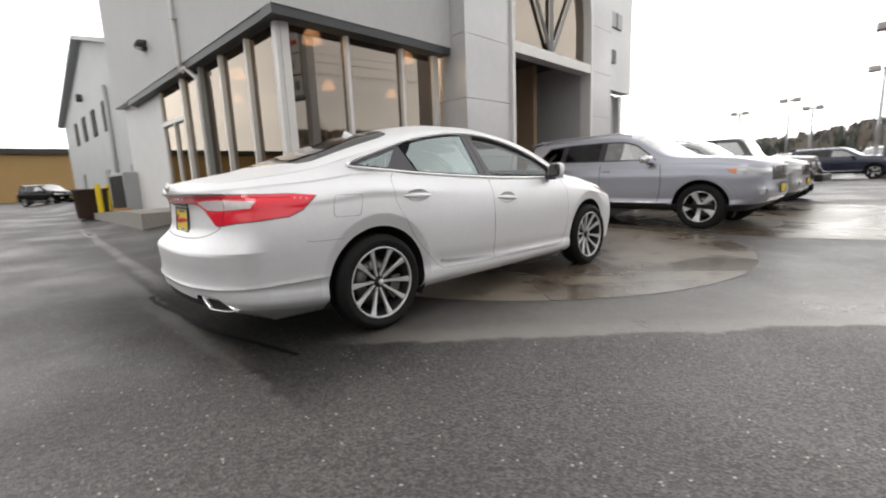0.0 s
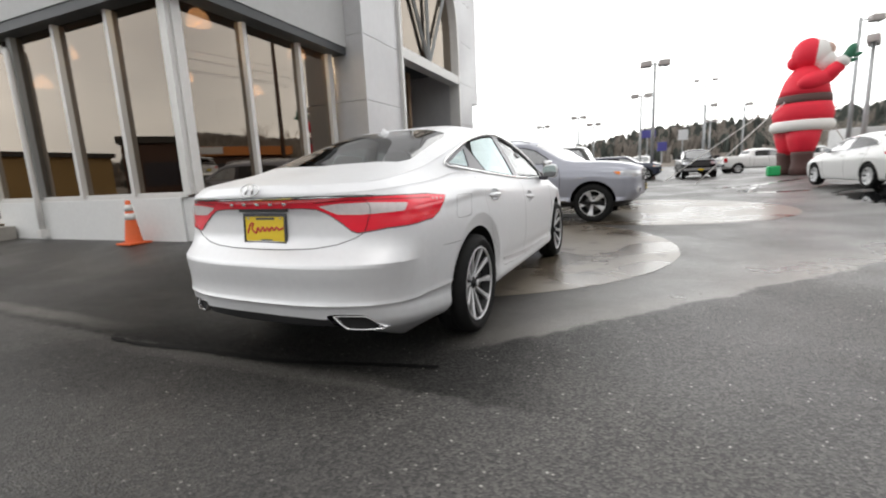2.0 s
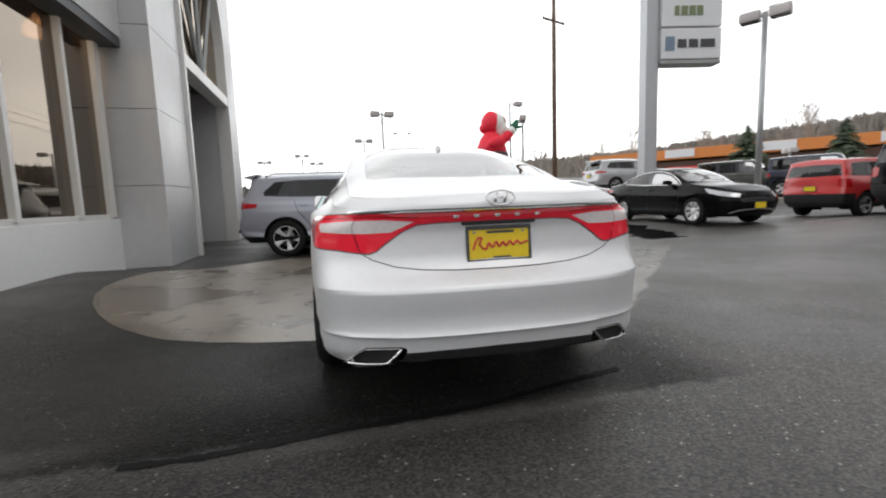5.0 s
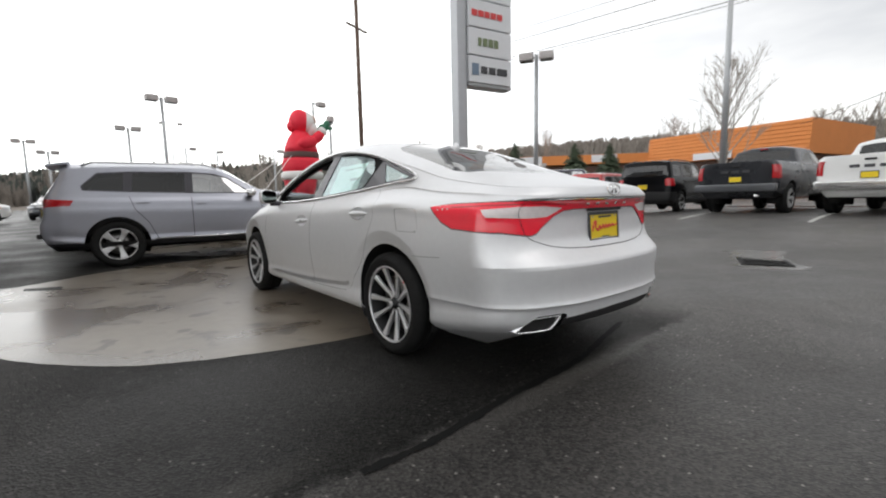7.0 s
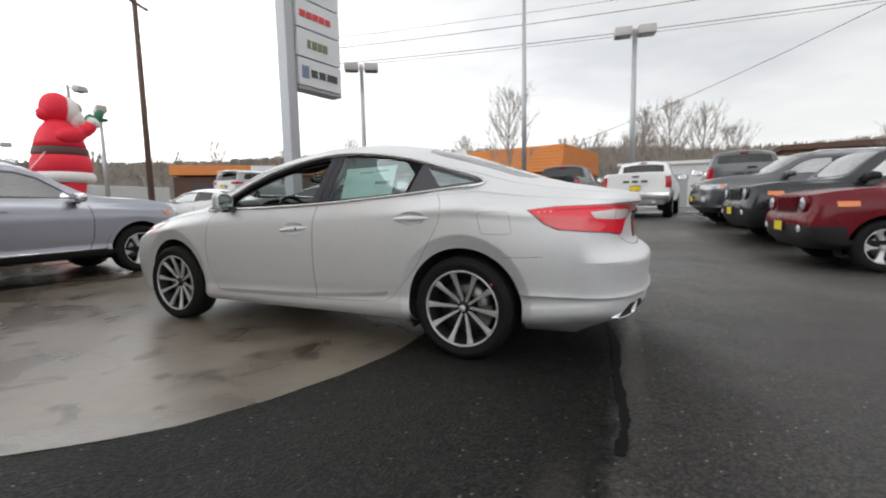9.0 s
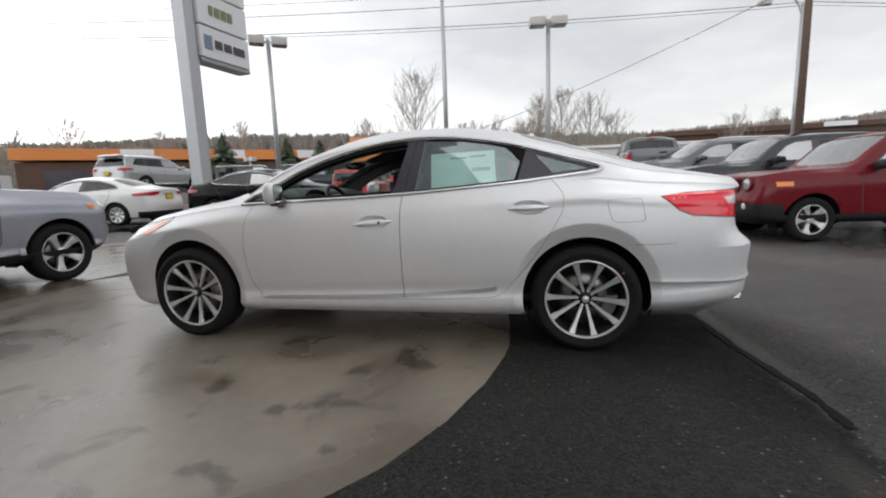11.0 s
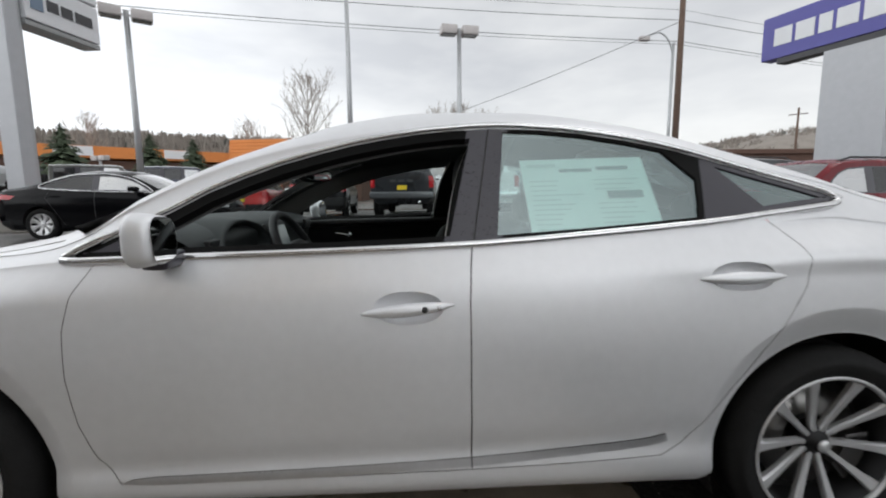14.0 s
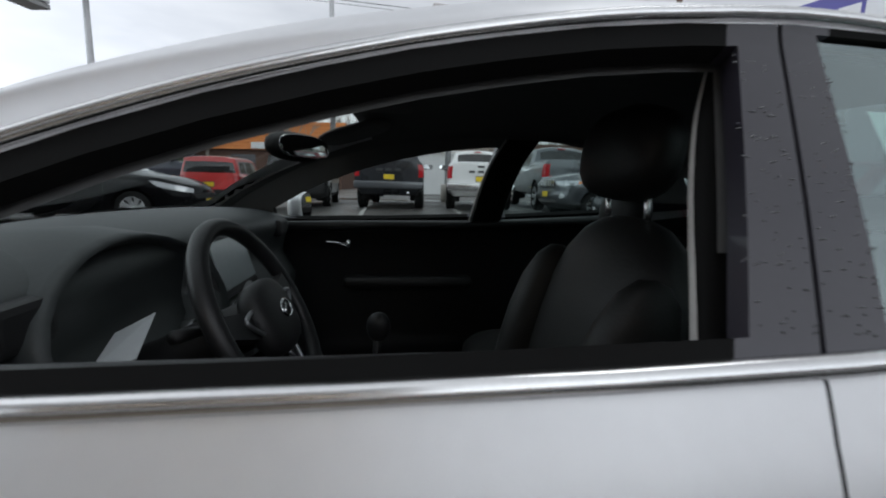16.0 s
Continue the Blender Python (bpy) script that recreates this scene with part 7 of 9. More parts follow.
def steering_wheel():
    m = pose(-.38, .400, .936, 63, 0, 0)
    bm = bmesh.new()
    n = 48
    add_tube(bm, [(.186 * math.cos(2 * math.pi * i / n), .186 * math.sin(2 * math.pi * i / n), 0) for i in range(n)], .0165, 12, True)
    wheel = part("steering_wheel", bm, M["cloth"], hero, "black leather steering wheel")
    wheel.matrix_basis = m
    bm = bmesh.new()
    add_pillow(bm, (0, -.005, .008), (.085, .072, .030), 3.0)
    part("airbag_cover", bm, M["black_plastic"], wheel)
    for a, b in (((-.07, .0), (-.178, .035)), ((.07, .0), (.178, .035)), ((0, -.06), (0, -.178))):
        bm = bmesh.new()
        d = Vector((b[0] - a[0], b[1] - a[1], 0))
        nn = Vector((-d.y, d.x, 0)).normalized() * .026
        add_prism(bm, [(a[0] + nn.x, a[1] + nn.y), (a[0] - nn.x, a[1] - nn.y), (b[0] - nn.x * .7, b[1] - nn.y * .7), (b[0] + nn.x * .7, b[1] + nn.y * .7)], "z", -.012, .010)
        part("spoke", bm, M["black_plastic"], wheel, smooth=False)
        bm = bmesh.new()
        add_tube(bm, smooth_line([(a[0] + nn.x * .8, a[1] + nn.y * .8, .014), ((a[0] + b[0]) / 2 - nn.x * .1, (a[1] + b[1]) / 2 - nn.y * .1, .018), (a[0] * .9 + b[0] * .1 - nn.x, a[1] * .9 + b[1] * .1 - nn.y, .014)], 5), .004, 6)
        part("spoke_trim", bm, M["trim_silver"], wheel, "satin silver spoke trim")
    bm = bmesh.new()
    add_tube(bm, [(.024 * math.cos(2 * math.pi * i / 20), .016 * math.sin(2 * math.pi * i / 20) - .002, .041) for i in range(20)], .0025, 6, True)
    add_prism(bm, [(-.013, -.006), (-.009, -.009), (.013, .006), (.009, .009)], "z", .036, .042)
    part("wheel_badge", bm, M["chrome"], wheel, "oval chrome badge")
    bm = bmesh.new()
    add_lathe(bm, [(.045, 0), (.05, -.20), (.06, -.28)], 16)
    part("column", bm, M["black_plastic"], wheel)
    for sd in (1, -1):
        bm = bmesh.new()
        add_tube(bm, [(sd * .05, .03, -.07), (sd * .17, .055, -.065)], [.008, .011], 8)
        part("stalk", bm, M["black_plastic"], wheel)


def cabin():
    box("cabin_floor", (-.80, -1.70, .30), (.80, 1.10, .34), M["carpet"], hero)
    bm = bmesh.new()
    add_box(bm, (-.74, -2.0, .86), (.74, -1.30, 1.02), .03)
    part("parcel_shelf", bm, M["carpet"], hero)
    bm = bmesh.new()
    add_pillow(bm, (0, -1.17, .82), (.66, .11, .26), 4.0, Matrix.Rotation(radians(18), 4, "X"), 30, 14)
    part("rear_seat_back", bm, M["seat_cloth"], hero)
    bm = bmesh.new()
    add_pillow(bm, (0, -.86, .50), (.66, .28, .10), 4.0, None, 30, 14)
    part("rear_seat_cushion", bm, M["seat_cloth"], hero)
    for x in (-.36, .36):
        bm = bmesh.new()
        add_pillow(bm, (x, -1.25, 1.10), (.13, .055, .075), 2.8)
        part("rear_head_restraint", bm, M["seat_cloth"], hero)
    front_seat(-.38, .09, -.02)
    front_seat(.38, -.32, .135)
    for sd in (1, -1):
        fx = skin_fit(hero_shell, -.25, 1.20, .16)
        line = smooth_line([(-.168, .985), (-.185, 1.08), (-.205, 1.18), (-.232, 1.27), (-.262, 1.335), (-.285, 1.375)], 5)
        bm = bmesh.new()
        rows = []
        for y, z in line:
            x = fx(y, z) - .062
            rows.append([bm.verts.new((sd * (x + p), y + q, z)) for p, q in ((.0, .010), (-.012, .006), (-.016, -.05), (-.014, -.13), (.006, -.14), (.006, .0))])
        for p, q in zip(rows, rows[1:]):
            for i in range(6):
                bm.faces.new((p[i], p[(i + 1) % 6], q[(i + 1) % 6], q[i]))
        bmesh.ops.recalc_face_normals(bm, faces=bm.faces[:])
        part("pillar_trim", bm, M["seal"], hero, "black inner pillar trim")
        bm = bmesh.new()
        add_tube(bm, [(sd * (fx(y, z) - .070), y + .004, z) for y, z in line], [.009 - .004 * i / len(line) for i in range(len(line))], 10)
        part("pillar_edge", bm, M["trim_grey"], hero, "pale grey pillar edge")
        # inner door: capping under the glass, armrest, pull handle
        bm = bmesh.new()
        add_tube(bm, [(sd * .775, .78, .985), (sd * .785, .4, .995), (sd * .785, -.2, 1.005), (sd * .775, -1.0, 1.05)], .022, 10)
        part("door_capping", bm, M["cloth"], hero)
        bm = bmesh.new()
        add_box(bm, (sd * .76 - .05, -.18, .72), (sd * .76 + .05, .40, .77), .02)
        part("armrest", bm, M["black_plastic"], hero)
        bm = bmesh.new()
        add_tube(bm, smooth_line([(sd * .745, .475, .925), (sd * .735, .43, .922), (sd * .735, .385, .910)], 5), [.006] * 11, 8)
        add_pillow(bm, (sd * .742, .378, .915), (.006, .012, .018), 2.2, None, 12, 8)
        part("inner_door_handle", bm, M["chrome"], hero, "chrome inner door handle")
        bm = bmesh.new()
        add_pillow(bm, (sd * .33, .30, 1.352), (.20, .12, .010), 3.0, Matrix.Rotation(radians(-17), 4, "X"), 20, 8)
        part("sun_visor", bm, M["headliner"], hero)
    # rear-view mirror and lamp console
    bm = bmesh.new()
    add_pillow(bm, (0, 0, 0), (.118, .026, .037), 2.6)
    bm2 = pose(0.0, .42, 1.275, 0, 0, -24)
    bmesh.ops.transform(bm, matrix=bm2, verts=bm.verts[:])
    mir = part("rear_view_mirror", bm, M["black_plastic"], hero, "black rear-view mirror")
    bm = bmesh.new()
    add_pillow(bm, (0, 0, 0), (.104, .002, .030), 3.0)
    bmesh.ops.transform(bm, matrix=bm2 @ pose(0, -.0255, 0), verts=bm.verts[:])
    part("mirror_glass", bm, M["mirror"], mir, "silvered mirror glass")
    bm = bmesh.new()
    add_tube(bm, [(0, .43, 1.29), (0, .50, 1.335)], .011, 8)
    part("mirror_stalk", bm, M["black_plastic"], mir)
    bm = bmesh.new()
    add_box(bm, (-.11, .12, 1.385), (.11, .30, 1.42), .012)
    part("roof_console", bm, M["headliner"], hero)


dashboard()
steering_wheel()
cabin()


# ---- the other vehicles of the lot ----
SUV = dict(
    paint="jeep_silver", floor=0.30,
    top=[(-2.5, 1.66), (-2.15, 1.70), (-1.9, 1.725), (-1.0, 1.75), (0.0, 1.73), (.3, 1.66), (.62, 1.46), (.95, 1.275), (1.15, 1.240), (1.6, 1.210), (2.0, 1.165), (2.2, 1.125), (2.4, 1.07)],
    rail_z=[(-2.5, 1.54), (-2.15, 1.585), (-1.9, 1.61), (-1.0, 1.64), (0, 1.62), (.3, 1.54), (.62, 1.36), (.88, 1.240), (1.1, 1.205), (1.6, 1.18), (2.0, 1.135), (2.2, 1.10), (2.4, 1.05)],
    belt_z=[(-2.5, 1.15), (-1.5, 1.15), (0, 1.12), (.8, 1.11), (1.1, 1.11), (1.6, 1.085), (2.0, 1.045), (2.2, 1.015), (2.4, .97)],
    bulge=[(0.0, -0.055), (0.10, -0.012), (0.20, -0.034), (0.30, -0.020), (0.55, -0.008), (0.74, 0.0), (0.82, -0.014), (0.90, -0.022)], edges=(1, 5),
    rail_w=[(-2.4, .66), (-1, .69), (.3, .70), (.9, .78), (1.5, .74), (2.3, .66)],
    belt_w=[(-2.3, .84), (-1.8, .87), (0, .895), (1.0, .885), (1.5, .86), (2.3, .76)],
    side_w=[(-2.2, .91), (-1.45, .965), (0, .955), (1.45, .965), (2.1, .90)],
    sill_z=[(-2.4, .40), (-1.8, .33), (1.8, .33), (2.3, .36)],
    rear=(-2.12, [(.3, .18), (.45, .30), (.62, .345), (.75, .34), (.82, .29), (1.1, .265), (1.22, .22), (1.45, .06), (1.6, -.02), (1.75, -.04)], 3.4),
    front=(1.86, [(.3, .16), (.40, .34), (.50, .47), (.6, .505), (.66, .50), (.72, .478), (.95, .465), (1.04, .45), (1.10, .41), (1.2, .34)], 2.9),
    axles=(-1.4575, 1.4575), axle_z=.385, arch=.445, flare=.06, well=.93, track=.82, wheel=(.381, .25, .255, 5, "wide"),
    lower=[("lower", [(-4, 0), (-4, .445), (-1.0, .42), (1.0, .42), (4, .43), (4, 0)])],
    windows=[[(.68, 1.19), (.52, 1.32), (.28, 1.485), (.05, 1.555), (-.32, 1.578), (-.34, 1.20)], [(-.42, 1.205), (-.40, 1.58), (-1.20, 1.575), (-1.24, 1.225)], [(-1.32, 1.23), (-1.28, 1.57), (-1.66, 1.545), (-1.88, 1.33), (-1.86, 1.255)]],
    top_glass=[("windscreen", [(0, 1.0), (.45, .96), (.68, .84), (.655, .40), (.62, .25), (0, .30)])],
    side_lamps=[("rear_window", [(("r", .82), 1.22), (("r", .80), 1.50), (("r", 0), 1.56), (("r", 0), 1.20)]),
                ("tail", [(-1.98, 1.10), (-2.02, 1.02), (("r", .66), .99), (("r", .50), 1.02), (("r", .50), 1.10), (("r", .70), 1.14)]),
                ("head", [(1.80, 1.0), (1.90, .91), (("f", .74), .87), (("f", .46), .88), (("f", .46), .975), (("f", .70), 1.0)]),
                ("amber", [(1.84, .985), (1.89, .935), (1.96, .915), (1.96, .985)]),
                ("grille", [(("f", .42), .98), (("f", 0), .99), (("f", 0), .79), (("f", .40), .79)]),
                ("fog", [(("f", .76), .66), (("f", .60), .66), (("f", .58), .60), (("f", .66), .565), (("f", .74), .58)]),
                ("chrome", [(("f", .50), .52), (("f", 0), .52), (("f", 0), .46), (("f", .50), .46)])],
    seams=[[(.78, 1.10), (.82, .9), (.80, .6), (.74, .44)], [(-.36, 1.13), (-.36, .44)], [(-1.26, 1.15), (-1.20, .95), (-1.02, .72), (-.90, .44)]],
    cabin=(-1.9, .75, .72, .5, 1.12), mirror=(1.03, .60, 1.20, 1.15), mirror_paint="chrome",
    plates=[(-2.46, .90, 0, -4), (2.375, .66, 180, 0)], handles=[(-.22, 1.02), (-1.08, 1.05)])

COMPACT = dict(
    paint="red", floor=0.28,
    top=[(-2.3, 1.60), (-2.0, 1.63), (-1.4, 1.665), (-.6, 1.675), (0.0, 1.655), (.22, 1.60), (.48, 1.40), (.72, 1.19), (.92, 1.135), (1.5, 1.115), (1.95, 1.07), (2.2, 1.03)],
    rail_z=[(-2.3, 1.53), (-2.0, 1.57), (-1.4, 1.605), (-.6, 1.615), (0, 1.59), (.22, 1.535), (.48, 1.335), (.66, 1.18), (.85, 1.115), (1.5, 1.095), (1.95, 1.05), (2.2, 1.015)],
    belt_z=[(-2.3, 1.10), (-1.2, 1.09), (0, 1.07), (.7, 1.06), (1.5, 1.035), (2.0, .98), (2.2, .94)],
    rail_w=[(-2.2, .69), (-1, .71), (.2, .715), (.7, .76), (1.5, .75), (2.1, .72)],
    belt_w=[(-2.1, .80), (0, .825), (1.0, .82), (1.6, .80), (2.1, .75)],
    side_w=[(-2.0, .845), (-1.3, .88), (0, .865), (1.3, .88), (2.0, .84)],
    sill_z=[(-2.2, .40), (-1.6, .32), (1.6, .32), (2.1, .36)],
    rear=(-1.98, [(.3, .14), (.45, .22), (.7, .24), (.85, .20), (1.1, .18), (1.4, .12), (1.6, .06)], 4.0),
    front=(1.82, [(.3, .22), (.45, .34), (.62, .37), (.72, .35), (.78, .30), (1.0, .28), (1.1, .26)], 5.0),
    axles=(-1.3175, 1.3175), axle_z=.345, arch=.405, well=.85, track=.755, wheel=(.342, .222, .215, 5, "wide"),
    lower=[("lower", [(-4, 0), (-4, .68), (-1.75, .66), (-1.70, .42), (1.70, .42), (1.75, .60), (4, .62), (4, 0)])],
    windows=[[(.52, 1.125), (.40, 1.24), (.20, 1.425), (.03, 1.50), (-.30, 1.525), (-.32, 1.115)], [(-.42, 1.115), (-.40, 1.527), (-1.12, 1.52), (-1.16, 1.13)], [(-1.24, 1.135), (-1.20, 1.515), (-1.80, 1.49), (-1.85, 1.15)]],
    top_glass=[("windscreen", [(0, .76), (.45, .73), (.63, .64), (.63, .30), (.60, .20), (0, .23)])],
    side_lamps=[("rear_window", [(("r", .78), 1.16), (("r", .76), 1.46), (("r", 0), 1.48), (("r", 0), 1.15)]),
                ("tail", [(-1.90, 1.06), (-1.90, .84), (("r", .72), .84), (("r", .66), .86), (("r", .66), 1.04), (("r", .72), 1.07)]),
                ("amber", [(1.62, .93), (1.62, .86), (1.86, .86), (1.86, .93)]),
                ("grille", [(("f", .40), .99), (("f", 0), 1.0), (("f", 0), .76), (("f", .38), .76)])],
    seams=[[(.62, 1.06), (.66, .9), (.64, .6), (.60, .43)], [(-.36, 1.08), (-.36, .43)], [(-1.18, 1.09), (-1.12, .9), (-.95, .70), (-.86, .43)]],
    cabin=(-1.7, .6, .66, .5, 1.06), mirror=(.96, .46, 1.15, 1.1), mirror_paint="black_plastic",
    plates=[(-2.225, .82, 0, 0), (2.21, .58, 180, 0)], handles=[(-.20, .96), (-1.02, .98)], handle_paint="black_plastic")

SALOON = dict(
    paint="white", floor=0.20,
    top=[(-2.5, 1.06), (-2.2, 1.10), (-2.0, 1.13), (-1.8, 1.18), (-1.5, 1.28), (-1.1, 1.40), (-.7, 1.46), (-.3, 1.485), (.1, 1.465), (.45, 1.37), (.8, 1.22), (1.1, 1.07), (1.3, 1.02), (1.8, .94), (2.1, .87), (2.4, .78)],
    rail_z=[(-2.5, 1.04), (-2.2, 1.07), (-1.8, 1.11), (-1.55, 1.17), (-1.2, 1.28), (-.9, 1.345), (-.4, 1.39), (0, 1.375), (.3, 1.325), (.6, 1.21), (.9, 1.04), (1.1, 1.0), (1.8, .91), (2.1, .84), (2.4, .75)],
    belt_z=[(-2.5, 1.0), (-2.0, 1.03), (-1.6, 1.06), (-1, 1.05), (0, 1.01), (.9, .975), (1.3, .94), (1.8, .86), (2.1, .78), (2.4, .68)],
    rail_w=[(-2.4, .66), (-1.7, .68), (-1.2, .65), (-.4, .64), (.4, .68), (.9, .76), (1.4, .72), (2.3, .60)],
    belt_w=[(-2.4, .74), (-1.6, .80), (-.8, .84), (.5, .84), (1.1, .82), (1.7, .77), (2.3, .68)],
    side_w=[(-2.1, .87), (-1.4, .925), (0, .92), (1.4, .92), (1.9, .85)],
    sill_z=[(-2.3, .30), (-1.8, .22), (1.8, .21), (2.2, .22)],
    rear=(-2.08, [(.2, .2), (.35, .33), (.55, .38), (.7, .36), (.85, .31), (1.0, .33), (1.1, .34)], 2.8),
    front=(1.86, [(.2, .32), (.35, .46), (.55, .52), (.7, .48), (.85, .36), (.95, .28)], 2.4),
    axles=(-1.37, 1.37), axle_z=.335, arch=.385, well=.90, track=.80, wheel=(.333, .222, .225, 8, "wide"), glass="tint_glass",
    lower=[("lower", [(-4, 0), (-4, .42), (-2.0, .40), (-1.95, 0)])],
    windows=[[(.86, 1.0), (.60, 1.175), (.35, 1.28), (.05, 1.345), (-.28, 1.36), (-.24, 1.03)], [(-.34, 1.035), (-.38, 1.362), (-.75, 1.34), (-1.05, 1.275), (-1.30, 1.19), (-1.42, 1.11), (-1.0, 1.07)]],
    top_glass=[("windscreen", [(0, 1.14), (.45, 1.07), (.66, .93), (.62, .50), (.59, .33), (0, .38)]), ("rear_window", [(0, -1.02), (.50, -1.05), (.56, -1.5), (.56, -1.75), (0, -1.85)])],
    side_lamps=[("tail", [(-1.86, .93), (("r", .66), .98), (("r", .42), .98), (("r", .42), .91), (("r", .62), .86), (-1.95, .86)]),
                ("head", [(1.62, .87), (1.8, .84), (("f", .68), .76), (("f", .50), .72), (("f", .50), .64), (("f", .70), .66), (1.80, .75)]),
                ("grille", [(("f", .50), .62), (("f", 0), .64), (("f", 0), .53), (("f", .45), .53)]),
                ("chrome", [(("f", .66), .30), (("f", .50), .36), (("f", 0), .40), (("f", 0), .37), (("f", .50), .33), (("f", .66), .27)])],
    seams=[[(.86, .97), (.90, .75), (.86, .45), (.80, .30)], [(-.27, 1.02), (-.26, .30)], [(-1.18, 1.05), (-1.24, .9), (-1.05, .6), (-.9, .32)]],
    cabin=(-1.5, .8, .68, .4, .98), mirror=(.97, .58, 1.06, .95),
    beads=[[(.90, .992), (.60, 1.195), (.35, 1.30), (.05, 1.364), (-.33, 1.382), (-.75, 1.36), (-1.06, 1.292), (-1.32, 1.205), (-1.45, 1.10), (-1.0, 1.052), (-.3, 1.016), (.4, .995), (.88, .985)]],
    plates=[(-2.425, .83, 0, -4), (2.385, .46, 180, 0)], handles=[(-.12, .88), (-1.05, .92)])

PICKUP = dict(
    paint="white", floor=0.42,
    top=[(-2.9, 1.40), (-1.02, 1.42), (-.96, 1.45), (-.86, 1.80), (-.78, 1.87), (-.4, 1.915), (.3, 1.92), (.75, 1.885), (1.0, 1.80), (1.35, 1.50), (1.58, 1.32), (1.75, 1.28), (2.4, 1.25), (2.8, 1.18), (3.0, 1.1)],
    rail_z=[(-2.9, 1.39), (-1.02, 1.41), (-.96, 1.44), (-.86, 1.72), (-.78, 1.78), (-.4, 1.82), (.3, 1.825), (.75, 1.79), (1.0, 1.70), (1.35, 1.43), (1.55, 1.29), (1.75, 1.245), (2.4, 1.21), (2.8, 1.14), (3.0, 1.06)],
    belt_z=[(-2.9, 1.34), (-1.0, 1.34), (-.8, 1.31), (0, 1.29), (1.4, 1.26), (1.7, 1.20), (2.4, 1.15), (2.8, 1.06), (3.0, .98)],
    rail_w=[(-2.9, .86), (-1.0, .86), (-.85, .72), (0, .72), (.9, .73), (1.5, .82), (2.4, .80), (2.9, .74)],
    belt_w=[(-2.9, .93), (-1.0, .935), (-.8, .93), (1.4, .92), (2.2, .91), (2.9, .82)],
    side_w=[(-2.7, .985), (-1.7, 1.005), (0, .995), (1.8, 1.005), (2.6, .95)],
    sill_z=[(-2.8, .60), (-2.2, .50), (2.2, .48), (2.8, .46)],
    rear=(-2.62, [(.4, .10), (.55, .16), (.8, .17), (1.2, .17), (1.45, .16)], 6.5),
    front=(2.42, [(.4, .24), (.6, .38), (.8, .40), (1.0, .36), (1.2, .30)], 3.6),
    axles=(-1.78, 1.78), axle_z=.41, arch=.475, well=.97, track=.86, wheel=(.405, .255, .275, 6, "wide"),
    lower=[],
    windows=[[(1.28, 1.325), (1.05, 1.60), (.85, 1.70), (.42, 1.755), (.40, 1.325)], [(.30, 1.325), (.32, 1.757), (-.45, 1.75), (-.60, 1.62), (-.62, 1.34)]],
    top_glass=[("windscreen", [(0, 1.60), (.50, 1.56), (.72, 1.42), (.69, 1.05), (.64, .92), (0, .98)]), ("rear_window", [(0, -.845), (.64, -.845), (.66, -.962), (0, -.962)]), ("bed", [(0, -1.06), (.78, -1.06), (.78, -2.66), (0, -2.66)])],
    side_lamps=[("tail", [(-2.58, 1.28), (-2.58, .93), (("r", .99), .93), (("r", .84), .93), (("r", .84), 1.28)]),
                ("head", [(2.36, 1.10), (2.45, .93), (("f", .80), .90), (("f", .56), .90), (("f", .56), 1.07), (("f", .80), 1.11)]),
                ("grille", [(("f", .54), 1.08), (("f", 0), 1.10), (("f", 0), .78), (("f", .50), .78)]),
                ("chrome", [(("f", .95), .70), (("f", 0), .70), (("f", 0), .52), (("f", .95), .52)])],
    seams=[[(1.42, 1.25), (1.42, .60)], [(.36, 1.28), (.36, .58)], [(-.70, 1.30), (-.70, .60)], [(-1.0, 1.34), (-1.0, .55)]],
    cabin=(-.7, 1.3, .78, .7, 1.28), mirror=(1.13, 1.12, 1.38, 1.5), mirror_paint="black_plastic",
    plates=[(-2.805, .93, 0, 0), (2.81, .60, 180, 0)], handles=[(.55, 1.13), (-.48, 1.13)])

